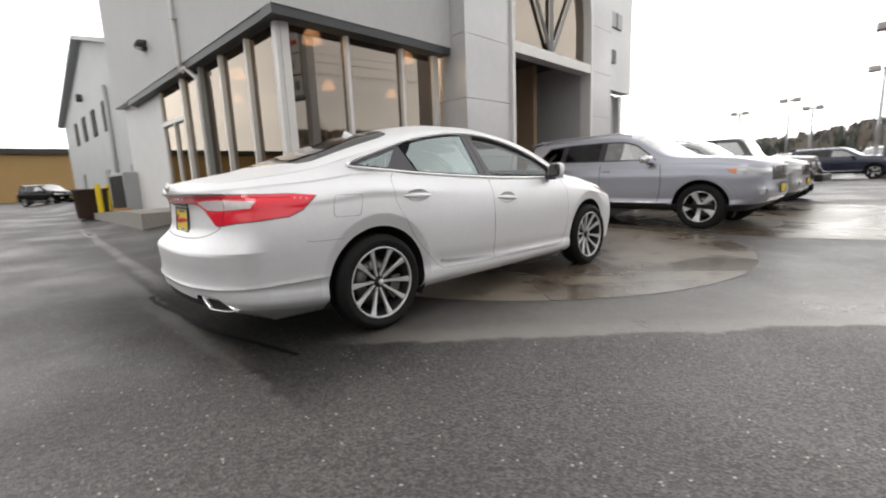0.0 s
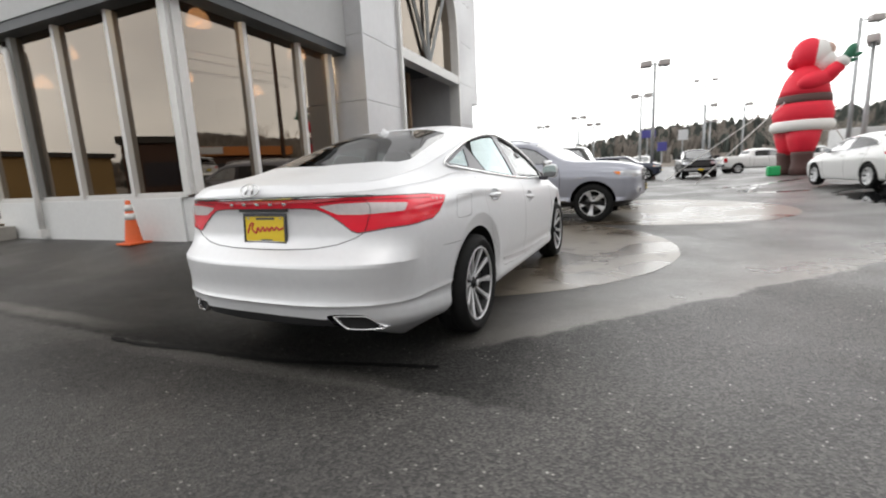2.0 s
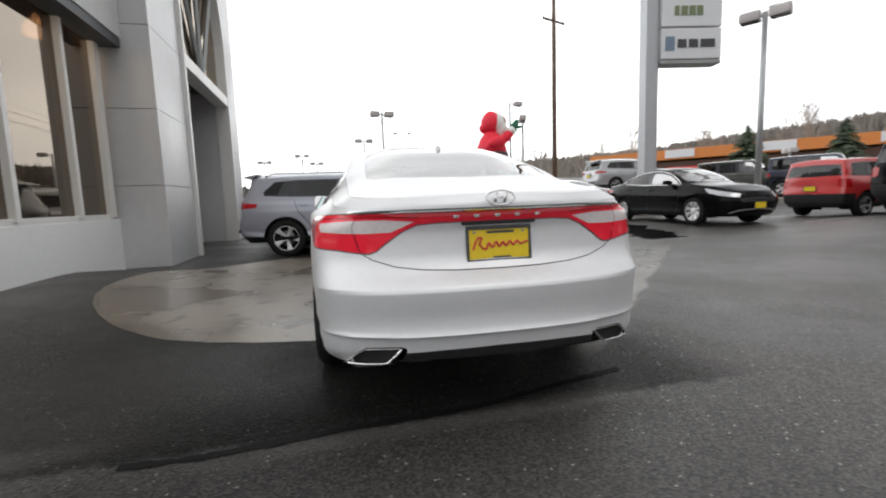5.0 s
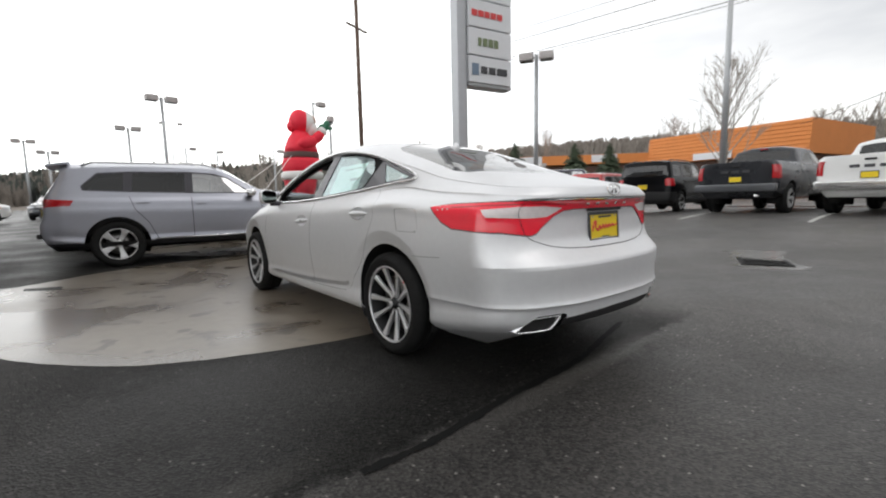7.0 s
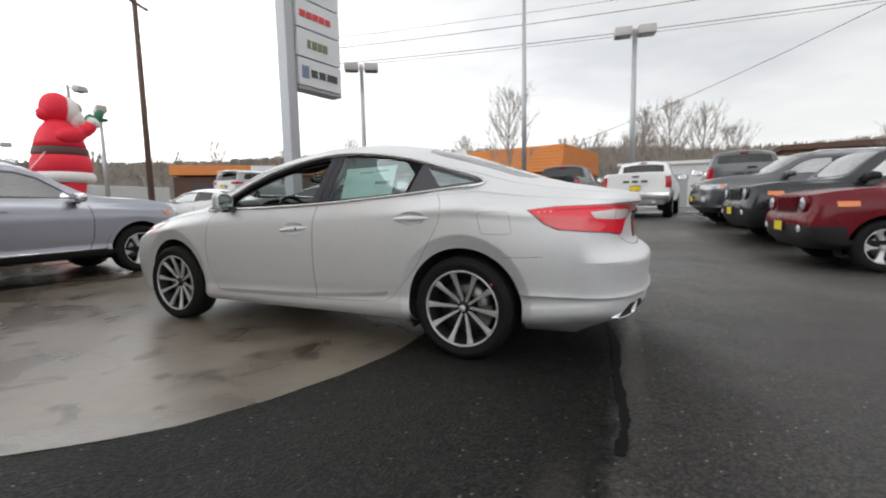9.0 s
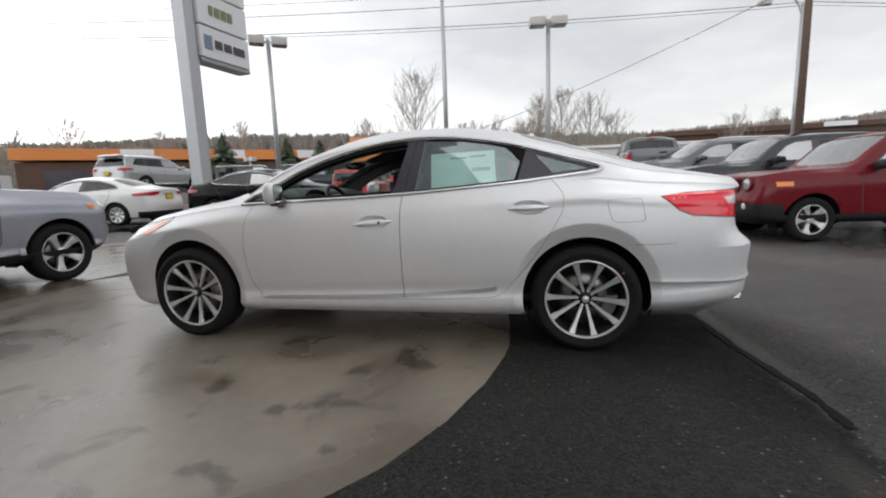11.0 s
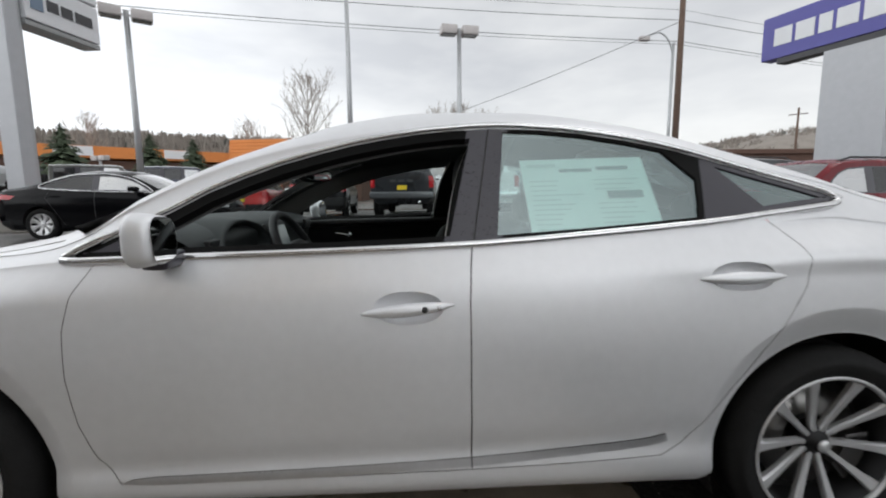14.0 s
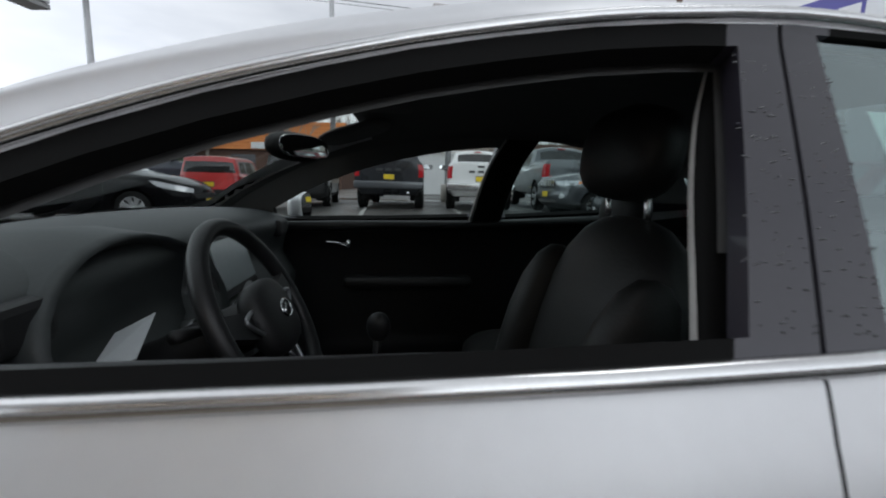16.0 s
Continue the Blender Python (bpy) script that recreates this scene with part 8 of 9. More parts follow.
BOXY = dict(
    paint="green", floor=0.42,
    top=[(-2.1, 1.80), (-1.0, 1.84), (.25, 1.83), (.42, 1.78), (.72, 1.30), (.82, 1.24), (1.5, 1.22), (2.0, 1.18)],
    rail_z=[(-2.1, 1.74), (-1.0, 1.78), (.25, 1.77), (.42, 1.70), (.70, 1.27), (.82, 1.20), (1.5, 1.17), (2.0, 1.13)],
    belt_z=[(-2.1, 1.17), (0, 1.17), (.7, 1.16), (1.5, 1.10), (2.0, 1.05)],
    rail_w=[(-2.1, .70), (.3, .70), (.7, .72), (1.4, .62), (2.0, .56)],
    belt_w=[(-2.1, .76), (.7, .76), (1.4, .68), (2.0, .60)],
    side_w=[(-2.0, .78), (.7, .78), (1.4, .74), (2.0, .66)],
    sill_z=[(-2.1, .56), (1.9, .54)],
    rear=(-1.98, [(.4, .06), (.7, .10), (1.2, .09), (1.8, .05)], 7.0),
    front=(1.85, [(.4, .10), (.7, .16), (1.1, .14)], 4.5),
    axles=(-1.475, 1.475), axle_z=.41, arch=.46, well=.80, track=.79, wheel=(.395, .22, .255, 5, "wide"),
    lower=[("lower", [(-4, 0), (-4, .66), (-1.98, .66), (-1.95, 0)])],
    windows=[[(.58, 1.225), (.36, 1.60), (.28, 1.70), (-.25, 1.71), (-.25, 1.22)], [(-.36, 1.22), (-.36, 1.71), (-1.05, 1.71), (-1.05, 1.22)], [(-1.18, 1.22), (-1.18, 1.705), (-1.90, 1.69), (-1.90, 1.22)]],
    top_glass=[("windscreen", [(0, .73), (.60, .72), (.66, .66), (.64, .46), (0, .46)])],
    side_lamps=[("rear_window", [(("r", .70), 1.26), (("r", .70), 1.66), (("r", 0), 1.66), (("r", 0), 1.26)]),
                ("tail", [(-1.96, 1.10), (-1.96, .92), (("r", .66), .92), (("r", .66), 1.10)]),
                ("grille", [(("f", .36), 1.06), (("f", 0), 1.08), (("f", 0), .80), (("f", .34), .80)])],
    seams=[[(.62, 1.15), (.62, .62)], [(-.30, 1.16), (-.30, .60)], [(-1.10, 1.16), (-1.10, .62)]],
    cabin=(-1.7, .55, .62, .6, 1.15), mirror=(.93, .55, 1.26, 1.15), mirror_paint="black_plastic",
    plates=[(-2.09, .86, 0, 0), (2.01, .62, 180, 0)], handles=[(-.12, 1.06), (-.95, 1.06)], handle_paint="black_plastic")


def extras_compact(car):
    """Round lamps, slats and fog lamps of an upright compact off-road car."""
    for sd in (1, -1):
        bm = bmesh.new()
        add_lathe(bm, [(0, .03), (.07, .026), (.092, .008), (.10, 0), (.10, -.05), (0, -.05)], 24, pose(sd * .545, 2.115, .905, -90))
        part("round_headlamp", bm, M["headlight"], car)
        bm = bmesh.new()
        add_lathe(bm, [(.118, -.03), (.118, .006), (.104, .014), (.099, 0)], 24, pose(sd * .545, 2.118, .905, -90))
        part("lamp_bezel", bm, M[COMPACT["paint"]], car)
        bm = bmesh.new()
        add_lathe(bm, [(0, .02), (.045, .016), (.055, 0), (.055, -.04), (0, -.04)], 16, pose(sd * .58, 2.165, .56, -90))
        part("fog_lamp", bm, M["lens_white"], car)
    for i in range(8):
        x = -.34 + i * .085
        box("grille_bar", (x, 2.10, .77), (x + .042, 2.128, 1.0), M[COMPACT["paint"]], car, 0.008)
    for sd in (1, -1):
        bm = bmesh.new()
        add_tube(bm, [(sd * .56, -1.75, 1.60), (sd * .57, -1.6, 1.665), (sd * .58, -.2, 1.675), (sd * .585, .05, 1.60)], 0.016, 8)
        part("roof_rail", bm, M["black_plastic"], car)


def extras_suv(car):
    for sd in (1, -1):
        bm = bmesh.new()
        add_tube(bm, [(sd * .615, -1.85, 1.655), (sd * .62, -1.7, 1.72), (sd * .635, -.1, 1.725), (sd * .64, .12, 1.655)], 0.018, 8)
        part("roof_rail", bm, M["satin"], car)
        bm = bmesh.new()
        add_tube(bm, [(sd * .962, -.95, .44), (sd * .965, .95, .44)], 0.016, 6)
        part("sill_strip", bm, M["chrome"], car)
        bm = bmesh.new()
        add_lathe(bm, [(0, .03), (.05, .024), (.07, 0), (.085, -.02), (0, -.05)], 16, pose(sd * .66, 2.25, .64, -90, 0, -sd * 25))
        part("fog_lamp", bm, M["lens_white"], car)
    for i in range(7):
        x = -.36 + i * .108
        box("grille_slot", (x, 2.330 - abs(i - 3) * .012, .86), (x + .06, 2.368 - abs(i - 3) * .012, 1.025), M["chrome"], car, 0.006)
    bm = bmesh.new()
    add_prism(bm, [(-2.30, 1.64), (-2.02, 1.685), (-2.0, 1.725), (-2.28, 1.675)], "x", -.58, .58)
    part("spoiler", bm, M[SUV["paint"]], car, smooth=False)
    box("tow_bar", (-.5, -2.50, .50), (.5, -2.42, .58), M["black_plastic"], car, 0.02)


def extras_pickup(car):
    bm = bmesh.new()
    for lo, hi in (((-.775, -2.65, .80), (.775, -1.07, .84)), ((-.79, -2.66, .82), (-.765, -1.07, 1.40)), ((.765, -2.66, .82), (.79, -1.07, 1.40)), ((-.78, -1.08, .82), (.78, -1.05, 1.40)), ((-.78, -2.665, .82), (.78, -2.64, 1.40))):
        add_box(bm, lo, hi)
    part("bed_liner", bm, M["black_plastic"], car, smooth=False)
    bm = bmesh.new()
    add_box(bm, (-.98, -2.95, .60), (.98, -2.78, .80), 0.03)
    part("rear_bumper", bm, M["granite"], car)
    box("tailgate_recess", (-.45, -2.797, 1.02), (.45, -2.787, 1.20), M[PICKUP["paint"]], car, 0.004)
    for i in range(3):
        box("tailgate_bar", (-.36 + .26 * i, -2.81, 1.10), (-.18 + .26 * i, -2.792, 1.17), M["ink_dark"], car, 0.004)
    box("tailgate_handle", (-.10, -2.815, 1.26), (.10, -2.79, 1.31), M["black_plastic"], car, 0.008)
    bm = bmesh.new()
    add_box(bm, (-.10, -.88, 1.815), (.10, -.83, 1.85), 0.006)
    part("brake_lamp", bm, M["lens_far"], car, smooth=False)
    bm = bmesh.new()
    add_tube(bm, [(.55, -2.4, .50), (.55, -2.95, .48)], .045, 10)
    part("exhaust", bm, M["chrome"], car)
    bm = bmesh.new()
    add_box(bm, (-.75, -2.6, .45), (-.65, 2.3, .6), 0.01)
    add_box(bm, (.65, -2.6, .45), (.75, 2.3, .6), 0.01)
    add_box(bm, (-.7, -1.86, .38), (.7, -1.72, .5), 0.01)
    part("chassis", bm, M["liner"], car, smooth=False)


def extras_boxy(car):
    for sd in (1, -1):
        for y in (-1.475, 1.475):
            bm = bmesh.new()
            poly = [(y + .60, .72), (y + .50, .93), (y + .30, .98), (y - .30, .98), (y - .50, .93), (y - .60, .72), (y - .55, .72), (y - .44, .88), (y - .28, .92), (y + .28, .92), (y + .44, .88), (y + .55, .72)]
            add_prism(bm, poly, "x", sd * .66, sd * .935)
            part("fender_flare", bm, M["black_plastic"], car, smooth=False)
        bm = bmesh.new()
        add_lathe(bm, [(0, .03), (.08, .02), (.10, 0), (.10, -.05), (0, -.05)], 20, pose(sd * .46, 2.01, .93, -90))
        part("round_headlamp", bm, M["headlight"], car)
    bm = bmesh.new()
    add_box(bm, (-.82, 2.08, .52), (.82, 2.26, .70), 0.03)
    part("front_bumper", bm, M["black_plastic"], car)
    bm = bmesh.new()
    add_box(bm, (-.80, -2.26, .52), (.80, -2.08, .70), 0.03)
    part("rear_bumper", bm, M["black_plastic"], car)
    w = add_wheel(car, .1, -2.24, BOXY["wheel"])
    w.name = "spare_wheel"
    w.matrix_basis = pose(.08, -2.25, 1.02, 0, 0, -90)


KINDS = {}


def template(key):
    if key not in KINDS:
        spec, extra, cat = {"suv": (SUV, extras_suv, "suv"), "compact": (COMPACT, extras_compact, "compact suv"), "saloon": (SALOON, None, "car"), "pickup": (PICKUP, extras_pickup, "pickup truck"), "boxy": (BOXY, extras_boxy, "off-road car")}[key]
        car, _ = base_vehicle(spec, {"suv": "suv", "compact": "compact_suv", "saloon": "saloon_car", "pickup": "pickup_truck", "boxy": "off_road_car"}[key], "", cat)
        if extra:
            extra(car)
        KINDS[key] = [car, spec["paint"], False]
    return KINDS[key]


def park(key, x, y, rz, colour, label, z=None, scale=1.0, group="cars of the lot"):
    """Stands a vehicle on the ground; the first of its kind is the pattern itself, the rest are copies with their own paint."""
    tp = template(key)
    zz = ground_z(x, y) if z is None else z
    m = pose(x, y, zz, 0, 0, rz)
    if tp[2]:
        car = copy_thing(tp[0], m)
    else:
        car = tp[0]
        car.matrix_basis = m
        tp[2] = True
    car.scale = (scale, scale, scale)
    base = M[tp[1]]
    for o in car.children_recursive:
        if o.type == "MESH" and o.data.materials and o.data.materials[0] == base:
            o.material_slots[0].link = "OBJECT"
            o.material_slots[0].material = M[colour]
        if key == "suv" and colour != "jeep_silver" and o.name.startswith("wing_mirror"):
            o.material_slots[0].link = "OBJECT"
            o.material_slots[0].material = M[colour]
    return tagged(car, label, group=group)


park("suv", -3.25, 9.33, -95.5, "jeep_silver", "silver-blue suv with chrome mirrors parked nose out")
park("suv", -3.15, 12.7, -94, "grey_suv", "pale silver suv with a dark lower bumper", scale=0.97)
park("boxy", -3.0, 16.0, -93, "green", "olive grey boxy off-road car with flared wheels")
park("suv", -1.2, 33.4, -97, "navy", "dark navy suv standing across the lot")
park("pickup", 3.3, 34.5, 180, "black", "black pickup truck facing the showroom")
park("pickup", 8.6, 41.5, -78, "white", "white crew-cab pickup behind the inflatable figure")
park("suv", 12.6, 42, -80, "white", "white suv in the far row")
park("saloon", 5.29, 15.27, 5, "white", "white saloon with its tail to the puddle")
park("saloon", 6.13, 9.72, 178, "black", "glossy black saloon beside a puddle", scale=1.05)
park("suv", 10.6, 17.8, -92, "grey_suv", "light grey suv raised on the terrace", z=1.12, scale=0.92)
park("boxy", 16.0, 16.1, -150, "green", "olive grey boxy off-road car on the terrace", z=0.65)
park("boxy", 17.3, 13.4, -150, "navy", "dark blue boxy off-road car on the terrace", z=0.65)
park("compact", 11.2, 8.35, -88, "bright_red", "bright red compact suv, tail to the lane", scale=0.97)
park("compact", 10.9, 5.85, -90, "black", "black compact suv, tail to the lane", scale=1.02)
park("pickup", 11.2, 2.95, -96, "dark_grey", "dark pickup truck with a yellow card plate")
ute = park("pickup", 11.06, 0.15, -99, "white", "white pickup truck with a chrome bumper, tailgate to the lane")
for o in ute.children:
    if o.name.startswith("rear_bumper"):
        o.material_slots[0].link = "OBJECT"
        o.material_slots[0].material = M["satin"]
park("pickup", 11.28, -2.8, -97, "granite", "grey pickup truck behind the nose-out row", scale=1.12)
park("compact", 1.62, -3.46, 3, "red", "deep red compact suv, nose to the lane", scale=1.01)
park("compact", 4.2, -3.4, 4, "dark_grey", "dark grey compact suv, nose to the lane", scale=1.05)
park("suv", 6.85, -3.1, 5, "granite", "dark grey suv, nose to the lane")
park("suv", -48.0, 3.4, -60, "black", "black suv standing by the tan warehouse", z=0.0)
park("saloon", 16.5, 40.5, -80, "white", "white saloon in the far row")
park("suv", -5.2, 45.0, 165, "granite", "grey suv parked beyond the black pickup")
park("pickup", 0.4, 46.5, 170, "white", "white pickup parked beyond the black one")
park("saloon", 5.0, 48.0, 172, "jeep_silver", "silver saloon parked behind the pickups")
park("suv", -9.5, 36.0, -85, "white", "white suv beyond the showroom")


# ---- terrace, signs, poles and wires ----
def terrace():
    root = empty("pavement_terrace", Matrix(), "raised concrete display terrace beside the sign post", "terrace", kind="structure")
    box("slab", (8.15, 16.5, -0.05), (40, 30, 1.12), M["concrete"], root, 0.02)
    box("slab", (14.0, 11.0, -0.05), (40, 16.5, 0.65), M["concrete"], root, 0.02)


terrace()


def bars(parent, xs, z, h, y, material):
    """A row of plain raised bars standing for lettering."""
    for a, b in xs:
        box("bar", (a, y - 0.02, z - h / 2), (b, y, z + h / 2), material, parent, 0.004)


def pylon_sign():
    """A tall sign: a boxed post and a stack of white panels on its right."""
    th = empty("pylon_sign", pose(8.3, 13.66, ground_z(8.3, 13.66), 0, 0, -12), "tall grey pylon sign with stacked white brand panels", "pylon sign")
    box("post", (-.36, -.28, 0), (.02, .28, 14), M["pole_grey"], th, 0.03)
    box("post_flange", (.02, -.20, 0), (.16, .20, 14), M["galv"], th, 0.02)
    box("base", (-.75, -.6, 0), (.75, .6, .45), M["concrete"], th, 0.03)
    box("tray", (.17, -.30, 5.62), (2.50, .30, 5.76), M["mullion_grey"], th, 0.02)
    for i in range(6):
        z0 = 5.78 + 1.16 * i
        p = box("panel", (.18, -.33, z0), (2.48, .33, z0 + 1.10), M["sign_white"], th, 0.03)
    def sub(k, xs, h, m):
        bars(th, [(a * .88 - .15, b * .88 - .15) for a, b in xs], 5.78 + 1.16 * k + 0.55, h, -.335, m)
    sub(0, [(1.08, 1.46), (1.56, 1.96), (2.06, 2.70)], .30, M["ink_dark"])
    box("shield", (.33, -.355, 6.08), (.68, -.335, 6.58), M["sign_shield"], th, 0.01)
    sub(1, [(.92, 1.12), (1.20, 1.48), (1.54, 1.82), (1.88, 2.14)], .34, M["sign_green"])
    sub(2, [(.55, .88), (.94, 1.26), (1.32, 1.62), (1.68, 2.02), (2.08, 2.40)], .26, M["ink_red"])
    sub(3, [(.6, 1.4), (1.5, 2.5)], .22, M["mullion_grey"])


M["sign_shield"] = mat("grey_blue_shield", (0.16, 0.22, 0.30), 0.4)
M["sign_green"] = mat("sage_green_letters", (0.16, 0.20, 0.10), 0.4)
pylon_sign()


def blue_sign():
    th = empty("blue_sign", pose(14.9, -14.25, 0, 0, 0, 193.7), "violet-blue sign board with pale bars on a wide grey pillar", "sign")
    box("board", (0, -.35, 7.2), (6.4, .35, 9.1), M["sign_blue"], th, 0.03)
    box("under_tray", (.7, -.3, 6.95), (6.4, .3, 7.2), M["ink_dark"], th)
    for a, b in ((.55, 1.3), (1.45, 2.2), (2.35, 2.85), (3.0, 3.75), (3.9, 4.65)):
        box("bar", (a, -.375, 7.75), (b, -.35, 8.5), M["sign_white"], th, 0.01)
    box("pillar", (2.6, -.3, 0), (4.9, .3, 6.95), M["pole_grey"], th, 0.03)


blue_sign()


def lamp_post(x, y, h, heads, rz, label="grey steel lot lamp post with shoebox heads", arm=0.75, base=True):
    z = ground_z(x, y)
    th = empty("lamp_post", pose(x, y, z, 0, 0, rz), label, "lamp post", "lot lamp posts")
    bm = bmesh.new()
    add_tube(bm, [(0, 0, 0), (0, 0, h - z)], [0.13, 0.09], 12)
    part("pole", bm, M["galv"], th)
    if base:
        bm = bmesh.new()
        add_lathe(bm, [(0, 0), (.28, 0), (.28, .7), (.25, .74), (0, .74)], 20)
        part("base", bm, M["concrete"], th)
    for sd in (1, -1)[:heads]:
        box("arm", (min(0, sd * arm), -.03, h - z - .17), (max(0, sd * arm), .03, h - z - .11), M["galv"], th)
        bm = bmesh.new()
        a, b = sorted((sd * arm - sd * .35, sd * arm + sd * .35))
        add_box(bm, (a, -.26, h - z - .28), (b, .26, h - z + .09), 0.04)
        hd = part("lamp_head", bm, M["lamp_shell"], th)
        box("lens", (a + .05, -.21, h - z - .30), (b - .05, .21, h - z - .275), M["lens_dark"], hd)
    return th


M["lamp_shell"] = mat("weathered_lamp_shell", (0.46, 0.43, 0.42), 0.5, 0.2, var=0.1, scale=4)
M["lens_dark"] = mat("dark_lamp_glass", (0.06, 0.06, 0.06), 0.2)
lamp_post(14.66, .57, 8.25, 2, 96, arm=.47)
lamp_post(13.5, 13.5, 8.1, 2, 120, arm=.50)
lamp_post(.5, 33, 7.75, 2, 5, arm=.55)
lamp_post(10.4, 29.5, 6.9, 2, 66, arm=.42)
lamp_post(11.6, 34.5, 9.1, 1, 10, arm=.8)
lamp_post(.1, 45, 7.4, 2, 0, arm=.55)
lamp_post(10.5, 82, 13.8, 2, 0, arm=1.3)
lamp_post(9.6, 70, 6.6, 2, 0, arm=.5)
lamp_post(12.6, 66, 8.0, 1, 0, arm=.5)
lamp_post(-11.6, 62, 6.9, 2, 0, arm=.55)
lamp_post(-6.6, 58, 7.3, 2, 0, arm=.55)
lamp_post(-4.9, 60, 6.5, 2, 0, arm=.55)
lamp_post(7.5, 60, 7.6, 1, 0, arm=.8)
lamp_post(15.0, 52, 7.0, 1, 0, arm=.8)
lamp_post(33, 27, 4.2, 2, 60, arm=.5)


def plain_pole(x, y, h):
    th = empty("steel_pole", pose(x, y, ground_z(x, y)), "tall plain grey steel pole", "pole")
    bm = bmesh.new()
    add_tube(bm, [(0, 0, 0), (0, 0, h)], [0.13, 0.085], 12)
    part("shaft", bm, M["galv"], th)
    bm = bmesh.new()
    add_lathe(bm, [(0, 0), (.22, 0), (.22, .06), (.13, .12), (0, .12)], 16)
    part("foot", bm, M["galv"], th)
    box("cap_light", (-.1, -.1, h), (.1, .1, h + .25), M["ink_dark"], th, 0.02)


plain_pole(15.0, 5.4, 10.1)


def utility_pole(x, y, h, rz, arm_z, lean=0.0):
    th = empty("utility_pole", pose(x, y, 0, lean, 0, rz), "brown wooden utility pole with a crossarm", "utility pole", "utility poles")
    bm = bmesh.new()
    add_tube(bm, [(0, 0, 0), (0, 0, h * .5), (0, 0, h)], [0.19, 0.165, 0.13], 14)
    part("shaft", bm, M["wood_pole"], th)
    box("crossarm", (-1.15, -.06, arm_z), (1.15, .06, arm_z + .12), M["wood_pole"], th, 0.01)
    for a in (-1.05, -.45, .45, 1.05):
        bm = bmesh.new()
        add_lathe(bm, [(0, 0), (.04, 0), (.055, .05), (.03, .09), (.045, .13), (0, .15)], 10, pose(a, 0, arm_z + .12))
        part("insulator", bm, M["cone_white"], th)
    return th


utility_pole(12.9, 29.3, 16.5, 20, 13.7)
utility_pole(18.3, -12.1, 15, 70, 13.2)
utility_pole(55.4, -55.6, 13.2, 40, 12.2)


def cobra_lamp():
    th = empty("street_lamp", pose(20.5, -13.1, 0, 0, 0, 0), "grey street lamp with a curved arm beside a wooden pole", "street lamp")
    bm = bmesh.new()
    add_tube(bm, [(0, 0, 0), (0, 0, 9.9)], [0.12, 0.08], 10)
    part("pole", bm, M["galv"], th)
    bm = bmesh.new()
    add_tube(bm, smooth_line([(0, 0, 9.2), (0, .3, 10.0), (0, .9, 10.45), (0, 1.6, 10.25)], 5), 0.045, 8)
    part("arm", bm, M["galv"], th)
    box("lamp_head", (-.16, 1.55, 9.95), (.16, 2.15, 10.2), M["lamp_shell"], th, 0.05)


cobra_lamp()


def wire(a, b, sag, r=0.014):
    th = empty("overhead_wire", Matrix(), "thin black overhead wire between poles", "wire", "overhead wires")
    bm = bmesh.new()
    a, b = Vector(a), Vector(b)
    add_tube(bm, [a.lerp(b, t) - Vector((0, 0, sag * 4 * t * (1 - t))) for t in np.linspace(0, 1, 25)], r, 5)
    part("strand", bm, M["cable"], th)


U1, U2 = (12.9, 29.3), (18.3, -12.1)
for za, zb, dx, r in ((10.42, 10.86, 0, .009), (9.85, 10.34, 0, .015), (9.16, 9.24, 0, .015), (9.05, 9.10, .1, .010)):
    wire((U1[0] + dx, U1[1], za), (U2[0] + dx * .6, U2[1], zb), .43, r)
    wire((U1[0] + dx, U1[1], za), (U1[0] - 2 + dx, U1[1] + 60, za - .5), .8, r)
    wire((U2[0] + dx * .6, U2[1], zb), (26 + dx, -62, zb), .7, r)
wire((18.3, -12.1, 10.3), (34, 6.0, 5.6), .4, .016)

